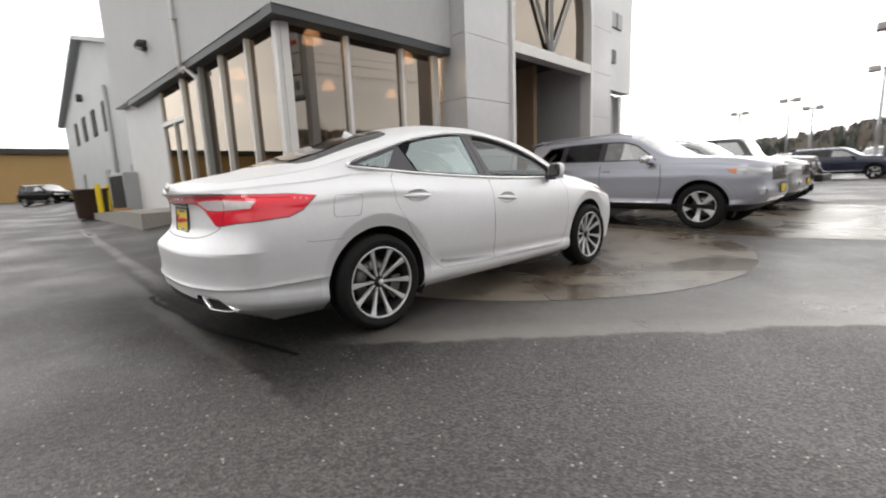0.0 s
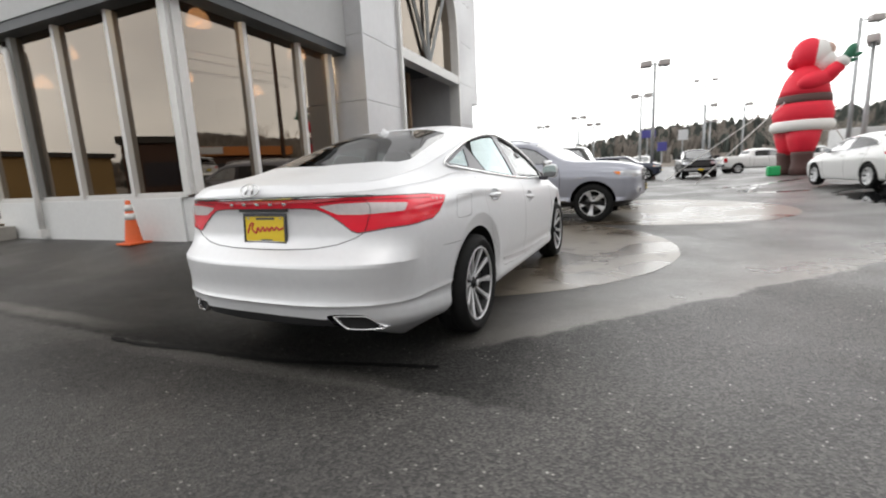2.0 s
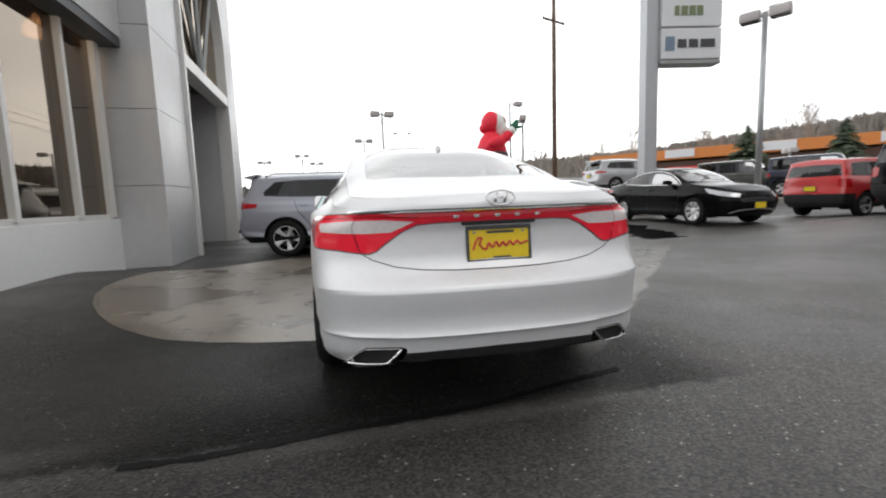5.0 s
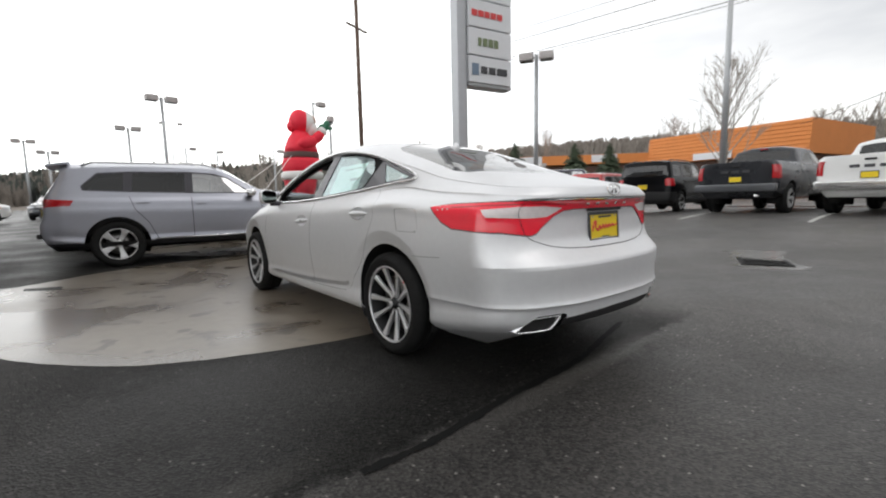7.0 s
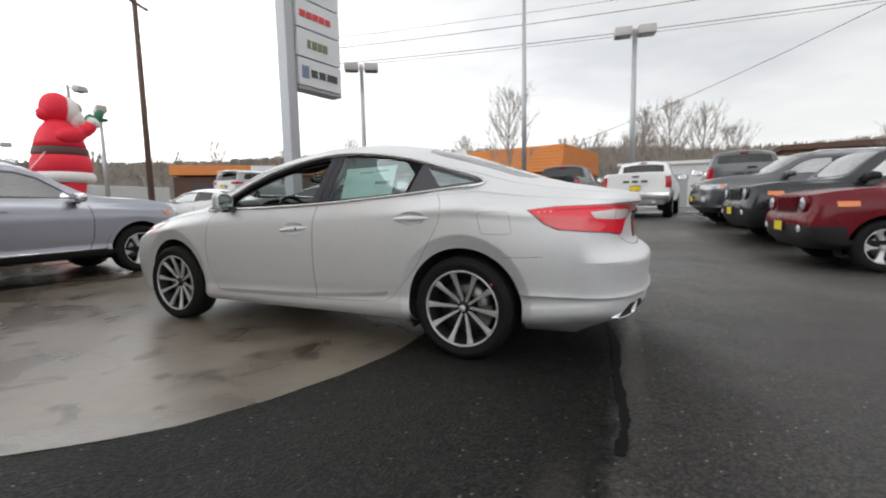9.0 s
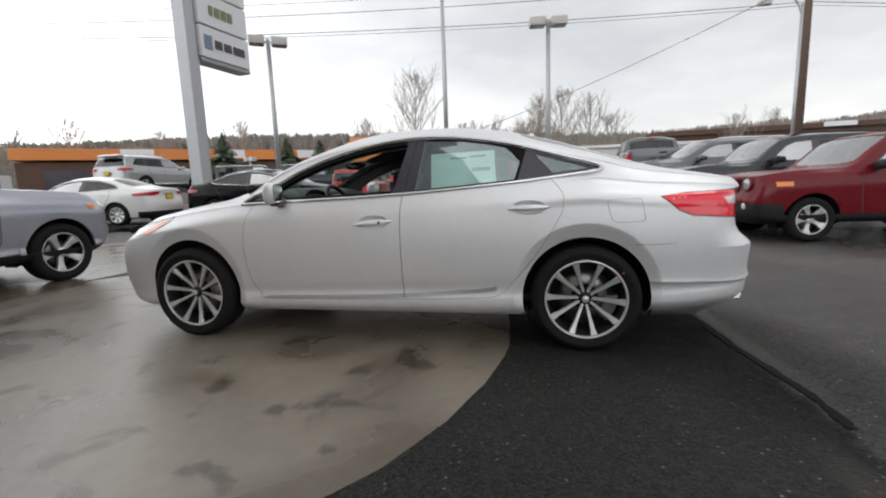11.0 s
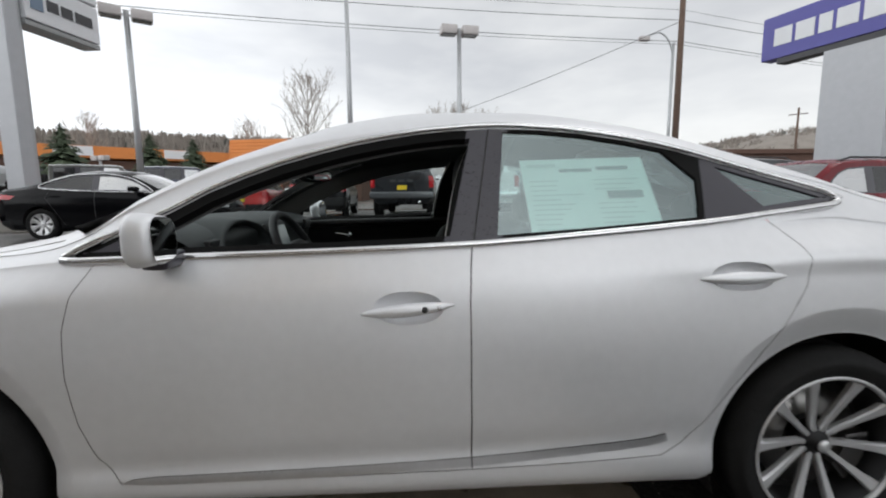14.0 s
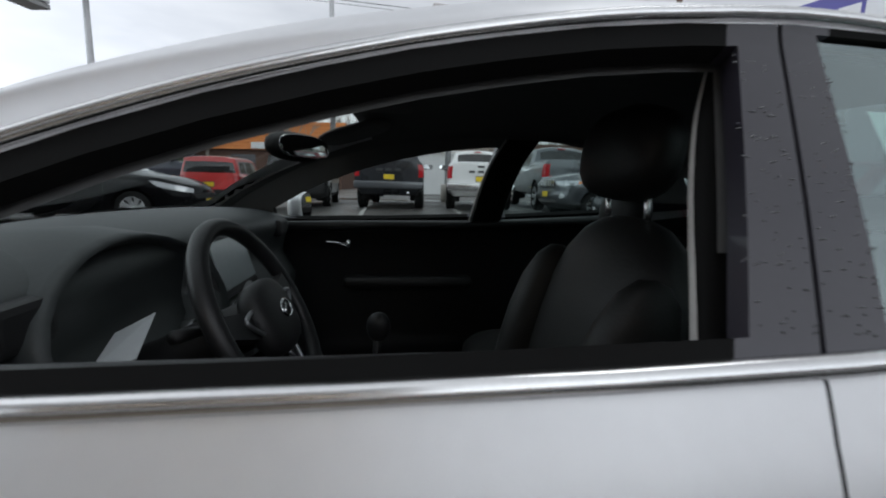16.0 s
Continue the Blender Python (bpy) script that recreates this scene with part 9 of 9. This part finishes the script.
# ---- the inflatable figure ----
def inflatable():
    """A tall air-filled figure: one plain swollen shape in red, white, brown and green."""
    bm = bmesh.new()
    mats = ["inflatable_red", "inflatable_white", "inflatable_brown", "inflatable_green", "inflatable_pale"]

    def blob(c, r, mi, rot=None, n=20):
        res = bmesh.ops.create_uvsphere(bm, u_segments=n, v_segments=n // 2 + 2, radius=1.0)
        mt = Matrix.Translation(c) @ (rot or Matrix()) @ Matrix.Diagonal((*r, 1))
        bmesh.ops.transform(bm, matrix=mt, verts=res["verts"])
        for f in {f for v in res["verts"] for f in v.link_faces}:
            f.material_index = mi

    def lathe(prof, mi, m):
        b0 = set(bm.faces)
        add_lathe(bm, prof, 28, m)
        for f in set(bm.faces) - b0:
            f.material_index = mi
    for sd, lx in ((1, -.62), (-1, .12)):
        lathe([(0, 0), (.55, 0), (.64, .15), (.58, .45), (.52, .8), (.58, 1.2), (.60, 1.38), (.52, 1.42), (0, 1.42)], 2, pose(lx, sd * .68, 0))
        blob((lx + .62, sd * .68, .28), (.78, .46, .34), 2)
        lathe([(0, 1.2), (.52, 1.25), (.70, 1.6), (.84, 2.1), (.95, 2.75), (0, 2.9)], 0, pose(lx * .8, sd * .60, 0))
    lathe([(0, 2.6), (1.55, 2.65), (1.72, 2.85), (1.68, 3.15), (1.55, 3.28), (0, 3.3)], 1, pose(0, 0, 0))
    lathe([(0, 3.1), (1.52, 3.2), (1.60, 3.6), (1.55, 4.05), (1.44, 4.3), (0, 4.35)], 0, pose(0, 0, 0))
    lathe([(0, 4.2), (1.42, 4.25), (1.47, 4.4), (1.42, 4.72), (1.36, 4.78), (0, 4.8)], 2, pose(0, 0, 0))
    lathe([(0, 4.7), (1.36, 4.76), (1.27, 5.2), (1.04, 5.8), (.72, 6.25), (.5, 6.5), (0, 6.6)], 0, pose(0, 0, 0))
    blob((.02, 0, 7.15), (.88, .90, .95), 0)
    blob((-.62, 0, 6.75), (.42, .5, .42), 0)
    blob((.50, 0, 7.10), (.72, .80, .86), 1)
    blob((.86, 0, 7.28), (.50, .52, .44), 4)
    blob((.86, 0, 6.62), (.58, .66, .66), 1)
    for sd in (1, -1):
        blob((.40, sd * 1.12, 5.50), (.90, .44, .48), 0, Matrix.Rotation(radians(-14), 4, "Y") @ Matrix.Rotation(radians(sd * -12), 4, "Z"))
        blob((1.22, sd * 1.02, 5.92), (.66, .37, .39), 0, Matrix.Rotation(radians(-42), 4, "Y"))
        blob((1.62, sd * .98, 6.38), (.40, .42, .28), 1, Matrix.Rotation(radians(40), 4, "Y"))
        blob((1.92, sd * .96, 6.82), (.27, .32, .46), 3, Matrix.Rotation(radians(24), 4, "Y"))
        blob((2.22, sd * .96, 6.62), (.28, .15, .12), 3, Matrix.Rotation(radians(-12), 4, "Y"))
    ob = part("inflatable_figure", bm, [M[k] for k in mats])
    ob.matrix_basis = pose(7.03, 27.25, ground_z(7.03, 27.25), 0, 0, -14) @ Matrix.Diagonal((0.78, 0.78, 0.82, 1))
    tagged(ob, "tall red and white inflatable holiday figure with raised arms", "inflatable")
    for k, (dx, dy) in enumerate(((-6, 1.8), (-5, -3.2), (4.3, 4.3))):
        th = empty("guy_rope", Matrix(), "pale guy rope holding the inflatable figure", "rope", "guy ropes")
        b2 = bmesh.new()
        add_tube(b2, [(7.03, 27.25, 4.7), (7.03 + dx, 27.25 + dy, ground_z(7.03 + dx, 27.25 + dy) + .02)], 0.025, 5)
        part("strand", b2, M["inflatable_white"], th)
    o = box("blower", (5.6, 26.6, ground_z(5.9, 26.8)), (6.15, 27.05, ground_z(5.9, 26.8) + .5), M["blower_green"], None, 0.08)
    tagged(o, "bright green air blower beside the inflatable figure", "blower")


M["blower_green"] = mat("bright_green_plastic", (0.02, 0.42, 0.13), 0.45)
inflatable()


# ---- buildings beyond ----
def shop_row():
    """Low orange commercial building with a ribbed mansard over dark shop windows."""
    a, b = Vector((46.2, 7.5)), Vector((49.7, 22.4))
    d = (b - a)
    rz = math.degrees(math.atan2(d.y, d.x))
    root = empty("shop_building", pose(a.x, a.y, 0, 0, 0, rz), "low orange shop building with a ribbed mansard roof", "building", "orange shops")
    L = d.length
    box("wall", (0, -14, 0), (L, 0, 5.0), M["brown_wall"], root)
    for i in range(8):
        z = 4.4 + i * .385
        bm = bmesh.new()
        add_prism(bm, [(.55 - i * .06, z), (.62 - i * .06, z + .05), (.52 - i * .06, z + .385), (.2 - i * .06, z + .385), (-.4, z + .385), (-.4, z)], "x", -.5, L + .5)
        part("mansard_course", bm, M["orange_wall"], root, smooth=False)
    bm = bmesh.new()
    add_prism(bm, [(-14, 4.4), (.2, 4.4), (.0, 7.5), (-14, 7.5)], "x", -.45, L + .45)
    part("roof", bm, M["orange_wall"], root, smooth=False)
    n = int(L / 4)
    for i in range(n):
        x = 1 + i * (L - 2) / n
        box("window", (x, .003, 1.0), (x + 2.9, .06, 3.9), M["gloss_black"], root)
    box("shop_sign", (6, .62, 4.5), (10, .72, 5.2), M["sign_white"], root)
    # the longer, lower wing
    a2, b2 = Vector((50.0, 22.9)), Vector((30.0, 50.0))
    d2 = b2 - a2
    root = empty("shop_building", pose(a2.x, a2.y, 0, 0, 0, math.degrees(math.atan2(d2.y, d2.x))), "long low orange shop wing with dark windows", "building", "orange shops")
    L = d2.length
    box("wall", (0, -14, 0), (L, 0, 4.6), M["brown_wall"], root)
    box("fascia", (-.2, -14.2, 4.8), (L + .2, .5, 5.95), M["orange_wall"], root, 0.05)
    for i in range(7):
        x = 1 + i * (L - 2) / 7
        box("window", (x, .003, 1.0), (x + 3.4, .06, 3.8), M["gloss_black"], root)
    for x in (4, 13, 22):
        box("shop_sign", (x, .5, 5.0), (x + 3, .6, 5.9), M["sign_white"], root)


def brown_block():
    a, b = Vector((50.5, -15.0)), Vector((46.5, -47.7))
    d = b - a
    root = empty("brown_building", pose(a.x, a.y, 0, 0, 0, math.degrees(math.atan2(d.y, d.x))), "low dark brown flat-roofed building across the road", "building")
    L = d.length + 30
    box("wall", (0, 0, 0), (L, 14, 5.8), M["brown_wall"], root)
    box("parapet", (-.3, -.4, 5.8), (L, 14, 6.35), M["brown_wall"], root)
    for i in range(9):
        box("window", (2 + i * 4.6, -.06, 1.2), (4.8 + i * 4.6, -.003, 3.6), M["gloss_black"], root)
    box("sign_board", (17, -.5, 5.9), (20, -.42, 6.4), M["sign_white"], root)


def white_trailer(x, y, rz, L, h):
    th = empty("box_trailer", pose(x, y, 0, 0, 0, rz), "long white box trailer beyond the parked row", "trailer", "white trailers")
    box("body", (-L / 2, -1.25, 1.0), (L / 2, 1.25, h), M["white_far"], th, 0.08)
    box("skirt", (-L / 2 + .4, -1.1, .5), (L / 2 - .4, 1.1, 1.0), M["liner"], th)
    for xx in (-L / 2 + 1.2, -L / 2 + 2.4, L / 2 - 1.5):
        for yy in (-1.1, 1.1):
            bm = bmesh.new()
            add_lathe(bm, [(0, -.14), (.48, -.14), (.5, -.1), (.5, .1), (.48, .14), (0, .14)], 20, pose(xx, yy, .5, 90))
            part("wheel", bm, M["tyre"], th)


def low_wall():
    root = empty("white_wall_building", Matrix(), "long low white building behind the pickups", "building")
    box("wall", (27, -22, 0), (33, 1.0, 3.3), M["white_far"], root, 0.03)
    box("roof_edge", (26.8, -22.2, 3.3), (33.2, 1.2, 3.5), M["mullion"], root)
    for i in range(5):
        box("door", (26.95, -20 + i * 4.2, 0.1), (26.997, -18.4 + i * 4.2, 2.6), M["mullion_grey"], root)


shop_row()
brown_block()
white_trailer(21, 47, 10, 12, 3.2)
low_wall()


def dark_block():
    """The low brown building across the street, mirrored in the showroom glass."""
    a, b = Vector((-43.0, -17.4)), Vector((-27.0, -37.0))
    d = b - a
    root = empty("brown_building", pose(a.x, a.y, 0, 0, 0, math.degrees(math.atan2(d.y, d.x))), "low brown flat-roofed building across the side street", "building")
    L = d.length
    box("wall", (0, -12, 0), (L, 0, 5.1), M["brown_wall"], root)
    box("parapet", (-.3, -12.2, 5.1), (L + .3, .3, 5.7), M["roof_dark"], root)
    for i in range(5):
        box("window", (1.5 + i * 4.6, .003, 1.2), (4.3 + i * 4.6, .06, 3.4), M["gloss_black"], root)


dark_block()


def roadside_sign(x, y, z0, w, h, face, label):
    th = empty("roadside_sign", pose(x, y, 0, 0, 0, 8), label, "road sign", "signs by the far road")
    box("board", (-w / 2, -.06, z0), (w / 2, .06, z0 + h), M[face], th, 0.03)
    box("post", (-.07, .063, 0), (.07, .2, z0 + h * .9), M["galv"], th, 0.02)


roadside_sign(1.5, 62, 4.38, 1.8, .95, "sign_blue", "wide blue road sign on a steel post")
roadside_sign(3.2, 62, 2.65, 1.1, 1.1, "sign_blue", "small square blue road sign")
roadside_sign(5.5, 62, 3.85, 1.1, 1.25, "sign_white", "white road sign on a steel post")
o = empty("info_board", pose(28.5, 33.5, 0, 0, 0, -50), "small roadside board in red, blue and white", "sign board")
box("board", (-1.3, -.1, 2.4), (1.3, .1, 3.4), M["ink_red"], o)
box("board", (-1.3, -.1, 1.4), (1.3, .1, 2.3), M["sign_blue"], o)
box("leg", (-.9, -.05, 0), (-.75, .05, 1.4), M["galv"], o)
box("leg", (.75, -.05, 0), (.9, .05, 1.4), M["galv"], o)


# ---- hills and trees ----
def ridge():
    """Low wooded ridge closing the view, and its cover of many small crowns."""
    ring([(-60, 36), (-45, 36), (-34, 29), (-26, 27), (-12, 27), (0, 32), (15, 34), (28, 34), (40, 31), (52, 26), (65, 23), (78, 21), (86, 20), (92, 15), (98, 11), (106, 7), (115, 5), (140, 4)], -60, 140, 11, 5200, 9500)
    # the lower side that only the showroom glass mirrors
    ring([(186, 9), (205, 13), (225, 14), (250, 17), (300, 24)], 186, 300, 23, 2600, 2600)


def ring(az, lo, hi, seed, n_dark, n_bare):
    f = curve_fn(az)
    bm = bmesh.new()
    angs = np.linspace(lo, hi, 101)
    rows = []
    for r, k in ((150, 0.0), (185, .30), (225, .66), (262, .86), (300, 1.0), (420, .9)):
        rows.append([bm.verts.new((r * math.cos(radians(a)), r * math.sin(radians(a)), -0.05 + k * (float(f(a)) - 3) + (noise.noise((a * .15, r * .02, 3)) * 3 if k > .1 else 0))) for a in angs])
    for r0, r1 in zip(rows, rows[1:]):
        for i in range(len(angs) - 1):
            bm.faces.new((r0[i], r0[i + 1], r1[i + 1], r1[i]))
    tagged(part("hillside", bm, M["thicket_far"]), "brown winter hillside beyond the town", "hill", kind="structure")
    rg = random.Random(seed)
    packs = {"conifer": [], "thicket": []}
    for kind in packs:
        verts, faces = [], []
        n = n_dark if kind == "conifer" else n_bare
        for _ in range(n):
            a = rg.uniform(lo + 2, hi - 2)
            dark = 0.5 + 0.5 * noise.noise((a * 0.22, 5.0, 1.0)) + (0.12 if a > 66 else .1 if a < -36 else -0.52)
            if (kind == "conifer") != (rg.random() < dark):
                continue
            t = rg.random() ** 0.8
            r = 160 + 150 * t
            k = np.interp(r, (150, 185, 225, 262, 300, 420), (0, .30, .66, .86, 1, .9))
            x, y, z = r * math.cos(radians(a)), r * math.sin(radians(a)), k * (float(f(a)) - 3) - .6
            h = rg.uniform(3.5, 10.5) * (.8 if a > 60 else .14 if a < -30 else .5) if kind == "conifer" else rg.uniform(3.5, 7.5) * (.5 if a < -30 else 1)
            for j in range(5 if kind == "conifer" else 9):
                th_ = rg.uniform(0, math.pi)
                cx, sx = math.cos(th_), math.sin(th_)
                if kind == "conifer":
                    w, hh = h * rg.uniform(.11, .24), h * rg.uniform(.55, 1.0)
                    ox, oy, lx = rg.uniform(-.9, .9), rg.uniform(-.9, .9), rg.uniform(-.4, .4)
                else:
                    w, hh = h * rg.uniform(.06, .13), h * rg.uniform(.55, 1.0)
                    ox, oy, lx = rg.uniform(-1.6, 1.6), rg.uniform(-1.6, 1.6), rg.uniform(-1.3, 1.3)
                base = len(verts)
                wide, peak = (.85, .22) if kind == "conifer" else (.75, .22)
                verts += [(x + ox - w * cx, y + oy - w * sx, z), (x + ox + w * cx, y + oy + w * sx, z), (x + ox + wide * w * cx + lx * .5, y + oy + wide * w * sx, z + hh * rg.uniform(.45, .65)), (x + ox + lx + peak * w * cx, y + oy + peak * w * sx, z + hh * rg.uniform(.88, .98)), (x + ox + lx - peak * w * cx, y + oy - peak * w * sx, z + hh), (x + ox - wide * w * cx + lx * .5, y + oy - wide * w * sx, z + hh * rg.uniform(.45, .7))]
                faces.append(tuple(range(base, base + 6)))
        me = bpy.data.meshes.new("woods")
        me.from_pydata(verts, [], faces)
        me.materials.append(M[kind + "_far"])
        o = new("woods", me)
        tagged(o, "dark conifers on the far ridge" if kind == "conifer" else "bare brown winter trees on the far ridge", "trees", kind="stuff")


ridge()


def bare_tree(x, y, h, seed):
    """A winter tree: a tapering leader, rising limbs that make an oval crown, and fine twigs."""
    rg = random.Random(seed)
    th = empty("bare_tree", pose(x, y, 0), "leafless winter tree with many fine twigs", "tree", "bare trees")
    bm, b2 = bmesh.new(), bmesh.new()
    lead, p = [], Vector((0, 0, 0))
    for i in range(9):
        lead.append(p.copy())
        p += Vector((rg.uniform(-.012, .012) * h, rg.uniform(-.012, .012) * h, h / 8.6))
    add_tube(bm, lead, [h * .012 * (1 - .9 * i / 8) for i in range(9)], 7, cap=False)

    def bough(bmx, p, d, ln, r, sides):
        pts = [p]
        for _ in range(3):
            d = (d + Vector((rg.uniform(-.16, .16), rg.uniform(-.16, .16), .12 + rg.uniform(-.08, .10)))).normalized()
            pts.append(pts[-1] + d * (ln / 3))
        add_tube(bmx, pts, [r, r * .75, r * .5, r * .28], sides, cap=False)
        return pts
    n = 30
    for k in range(n):
        t = .20 + .76 * (k + rg.random()) / n
        j = min(int(t * 8), 7)
        root = lead[j].lerp(lead[j + 1], t * 8 - j)
        a = 2.4 * k + rg.uniform(-.5, .5)
        rise = .55 + 1.1 * t
        ln = h * .36 * math.sin(math.pi * min(.18 + .86 * t, .97)) ** .7 * rg.uniform(.75, 1.1)
        pts = bough(bm, root, Vector((math.cos(a), math.sin(a), rise)).normalized(), ln, h * .0048 * (1.15 - .7 * t), 5)
        for _ in range(7):
            u = rg.uniform(.25, 1.0) * 3
            i = min(int(u), 2)
            q = pts[i].lerp(pts[i + 1], u - i)
            d = (pts[3] - pts[0]).normalized() + Vector((rg.uniform(-.8, .8), rg.uniform(-.8, .8), rg.uniform(-.2, .6)))
            sub = bough(b2, q, d.normalized(), ln * rg.uniform(.25, .50), h * .0018, 3)
            for _ in range(4):
                q2 = sub[rg.choice((1, 2, 3))]
                e = q2 + (d.normalized() + Vector((rg.uniform(-.9, .9), rg.uniform(-.9, .9), rg.uniform(-.3, .8)))).normalized() * ln * rg.uniform(.10, .24)
                add_tube(b2, [q2, e], [h * .0012, h * .0006], 3, cap=False)
    part("trunk", bm, M["bark"], th)
    part("crown", b2, M["bark"], th)


def conifer_tree(x, y, h, seed):
    rg = random.Random(seed)
    th = empty("conifer_tree", pose(x, y, 0), "dark green young conifer beside the shops", "tree", "young conifers")
    bm = bmesh.new()
    add_tube(bm, [(0, 0, 0), (0, 0, h)], [h * .022, .02], 8)
    part("trunk", bm, M["bark"], th)
    b2 = bmesh.new()
    for k in range(int(h * 70)):
        t = (k + rg.random()) / (h * 70)
        z = h * (.08 + .90 * t)
        ln = h * .40 * (1 - t) ** .80 * rg.uniform(.7, 1.15) + .12
        a = rg.uniform(0, 2 * math.pi)
        d = Vector((math.cos(a), math.sin(a), -.18))
        s = Vector((-math.sin(a), math.cos(a), 0))
        p = Vector((0, 0, z))
        for j in range(4):
            u0, u1 = j / 4, (j + 1.25) / 4
            w = ln * .30 * (1.1 - u0 * .7)
            a0, a1 = p + d * ln * u0, p + d * ln * min(u1, 1)
            up = Vector((0, 0, .05 * ln))
            vs = [b2.verts.new(c) for c in (a0 + up, a0 + s * w - up, a1 - up * 2, a0 - s * w - up)]
            b2.faces.new((vs[0], vs[1], vs[2]))
            b2.faces.new((vs[0], vs[2], vs[3]))
    part("crown", b2, M["conifer"], th, smooth=False)


for x, y, h, sd in ((39, 11.8, 13.2, 3), (50.5, -1.2, 12.2, 4), (50, -4.4, 12.6, 14), (51, -8.0, 11.8, 5), (62, -13, 11, 6), (41, 43, 9, 7), (36, 50, 10, 8), (46, -22, 8, 9), (52, -29, 9, 10), (70, 10, 12, 15), (60, 24, 12, 16), (55, 42, 12, 17), (75, -2, 13, 18)):
    bare_tree(x, y, h, sd)
for x, y, h, sd in ((33.9, 23.6, 6.3, 21), (37.9, 22.0, 6.4, 22), (26.6, 25.3, 6.0, 24)):
    conifer_tree(x, y, h, sd)


def tree_belt():
    """Winter trees standing along the far side of the road: upright limbs and twigs, joined."""
    rg = random.Random(31)
    verts, faces = [], []

    def twig(p, q, r):
        d = q - p
        u = d.orthogonal().normalized()
        w = d.cross(u).normalized()
        b = len(verts)
        for c, rr in ((p, r), (q, r * .55)):
            for j in range(3):
                t = 2.094 * j
                verts.append(tuple(c + rr * (math.cos(t) * u + math.sin(t) * w)))
        for j in range(3):
            k = (j + 1) % 3
            faces.append((b + j, b + k, b + 3 + k, b + 3 + j))

    def limb(p, d, ln, r, depth):
        q = p + d * ln
        twig(p, q, r)
        if depth == 4:
            return
        for _ in range(3 if depth < 3 else 2):
            ax = Vector((rg.uniform(-1, 1), rg.uniform(-1, 1), rg.uniform(-.1, .5)))
            limb(q, (d + ax * .5).normalized(), ln * rg.uniform(.62, .82), r * .66, depth + 1)
    for _ in range(210):
        a = rg.choice((rg.uniform(-24, 52), rg.uniform(-20, 20), rg.uniform(48, 76)))
        r = rg.uniform(66, 120)
        h = rg.uniform(7, 13) * (1.15 if -6 < a < 24 else .8)
        p = Vector((r * math.cos(radians(a)), r * math.sin(radians(a)), 0))
        limb(p, Vector((rg.uniform(-.08, .08), rg.uniform(-.08, .08), 1)).normalized(), h * .30, .12 + h * .009, 0)
    me = bpy.data.meshes.new("far_trees")
    me.from_pydata(verts, [], faces)
    me.materials.append(M["bark"])
    tagged(new("far_trees", me), "belt of bare winter trees beyond the shops", "trees", kind="stuff")


tree_belt()
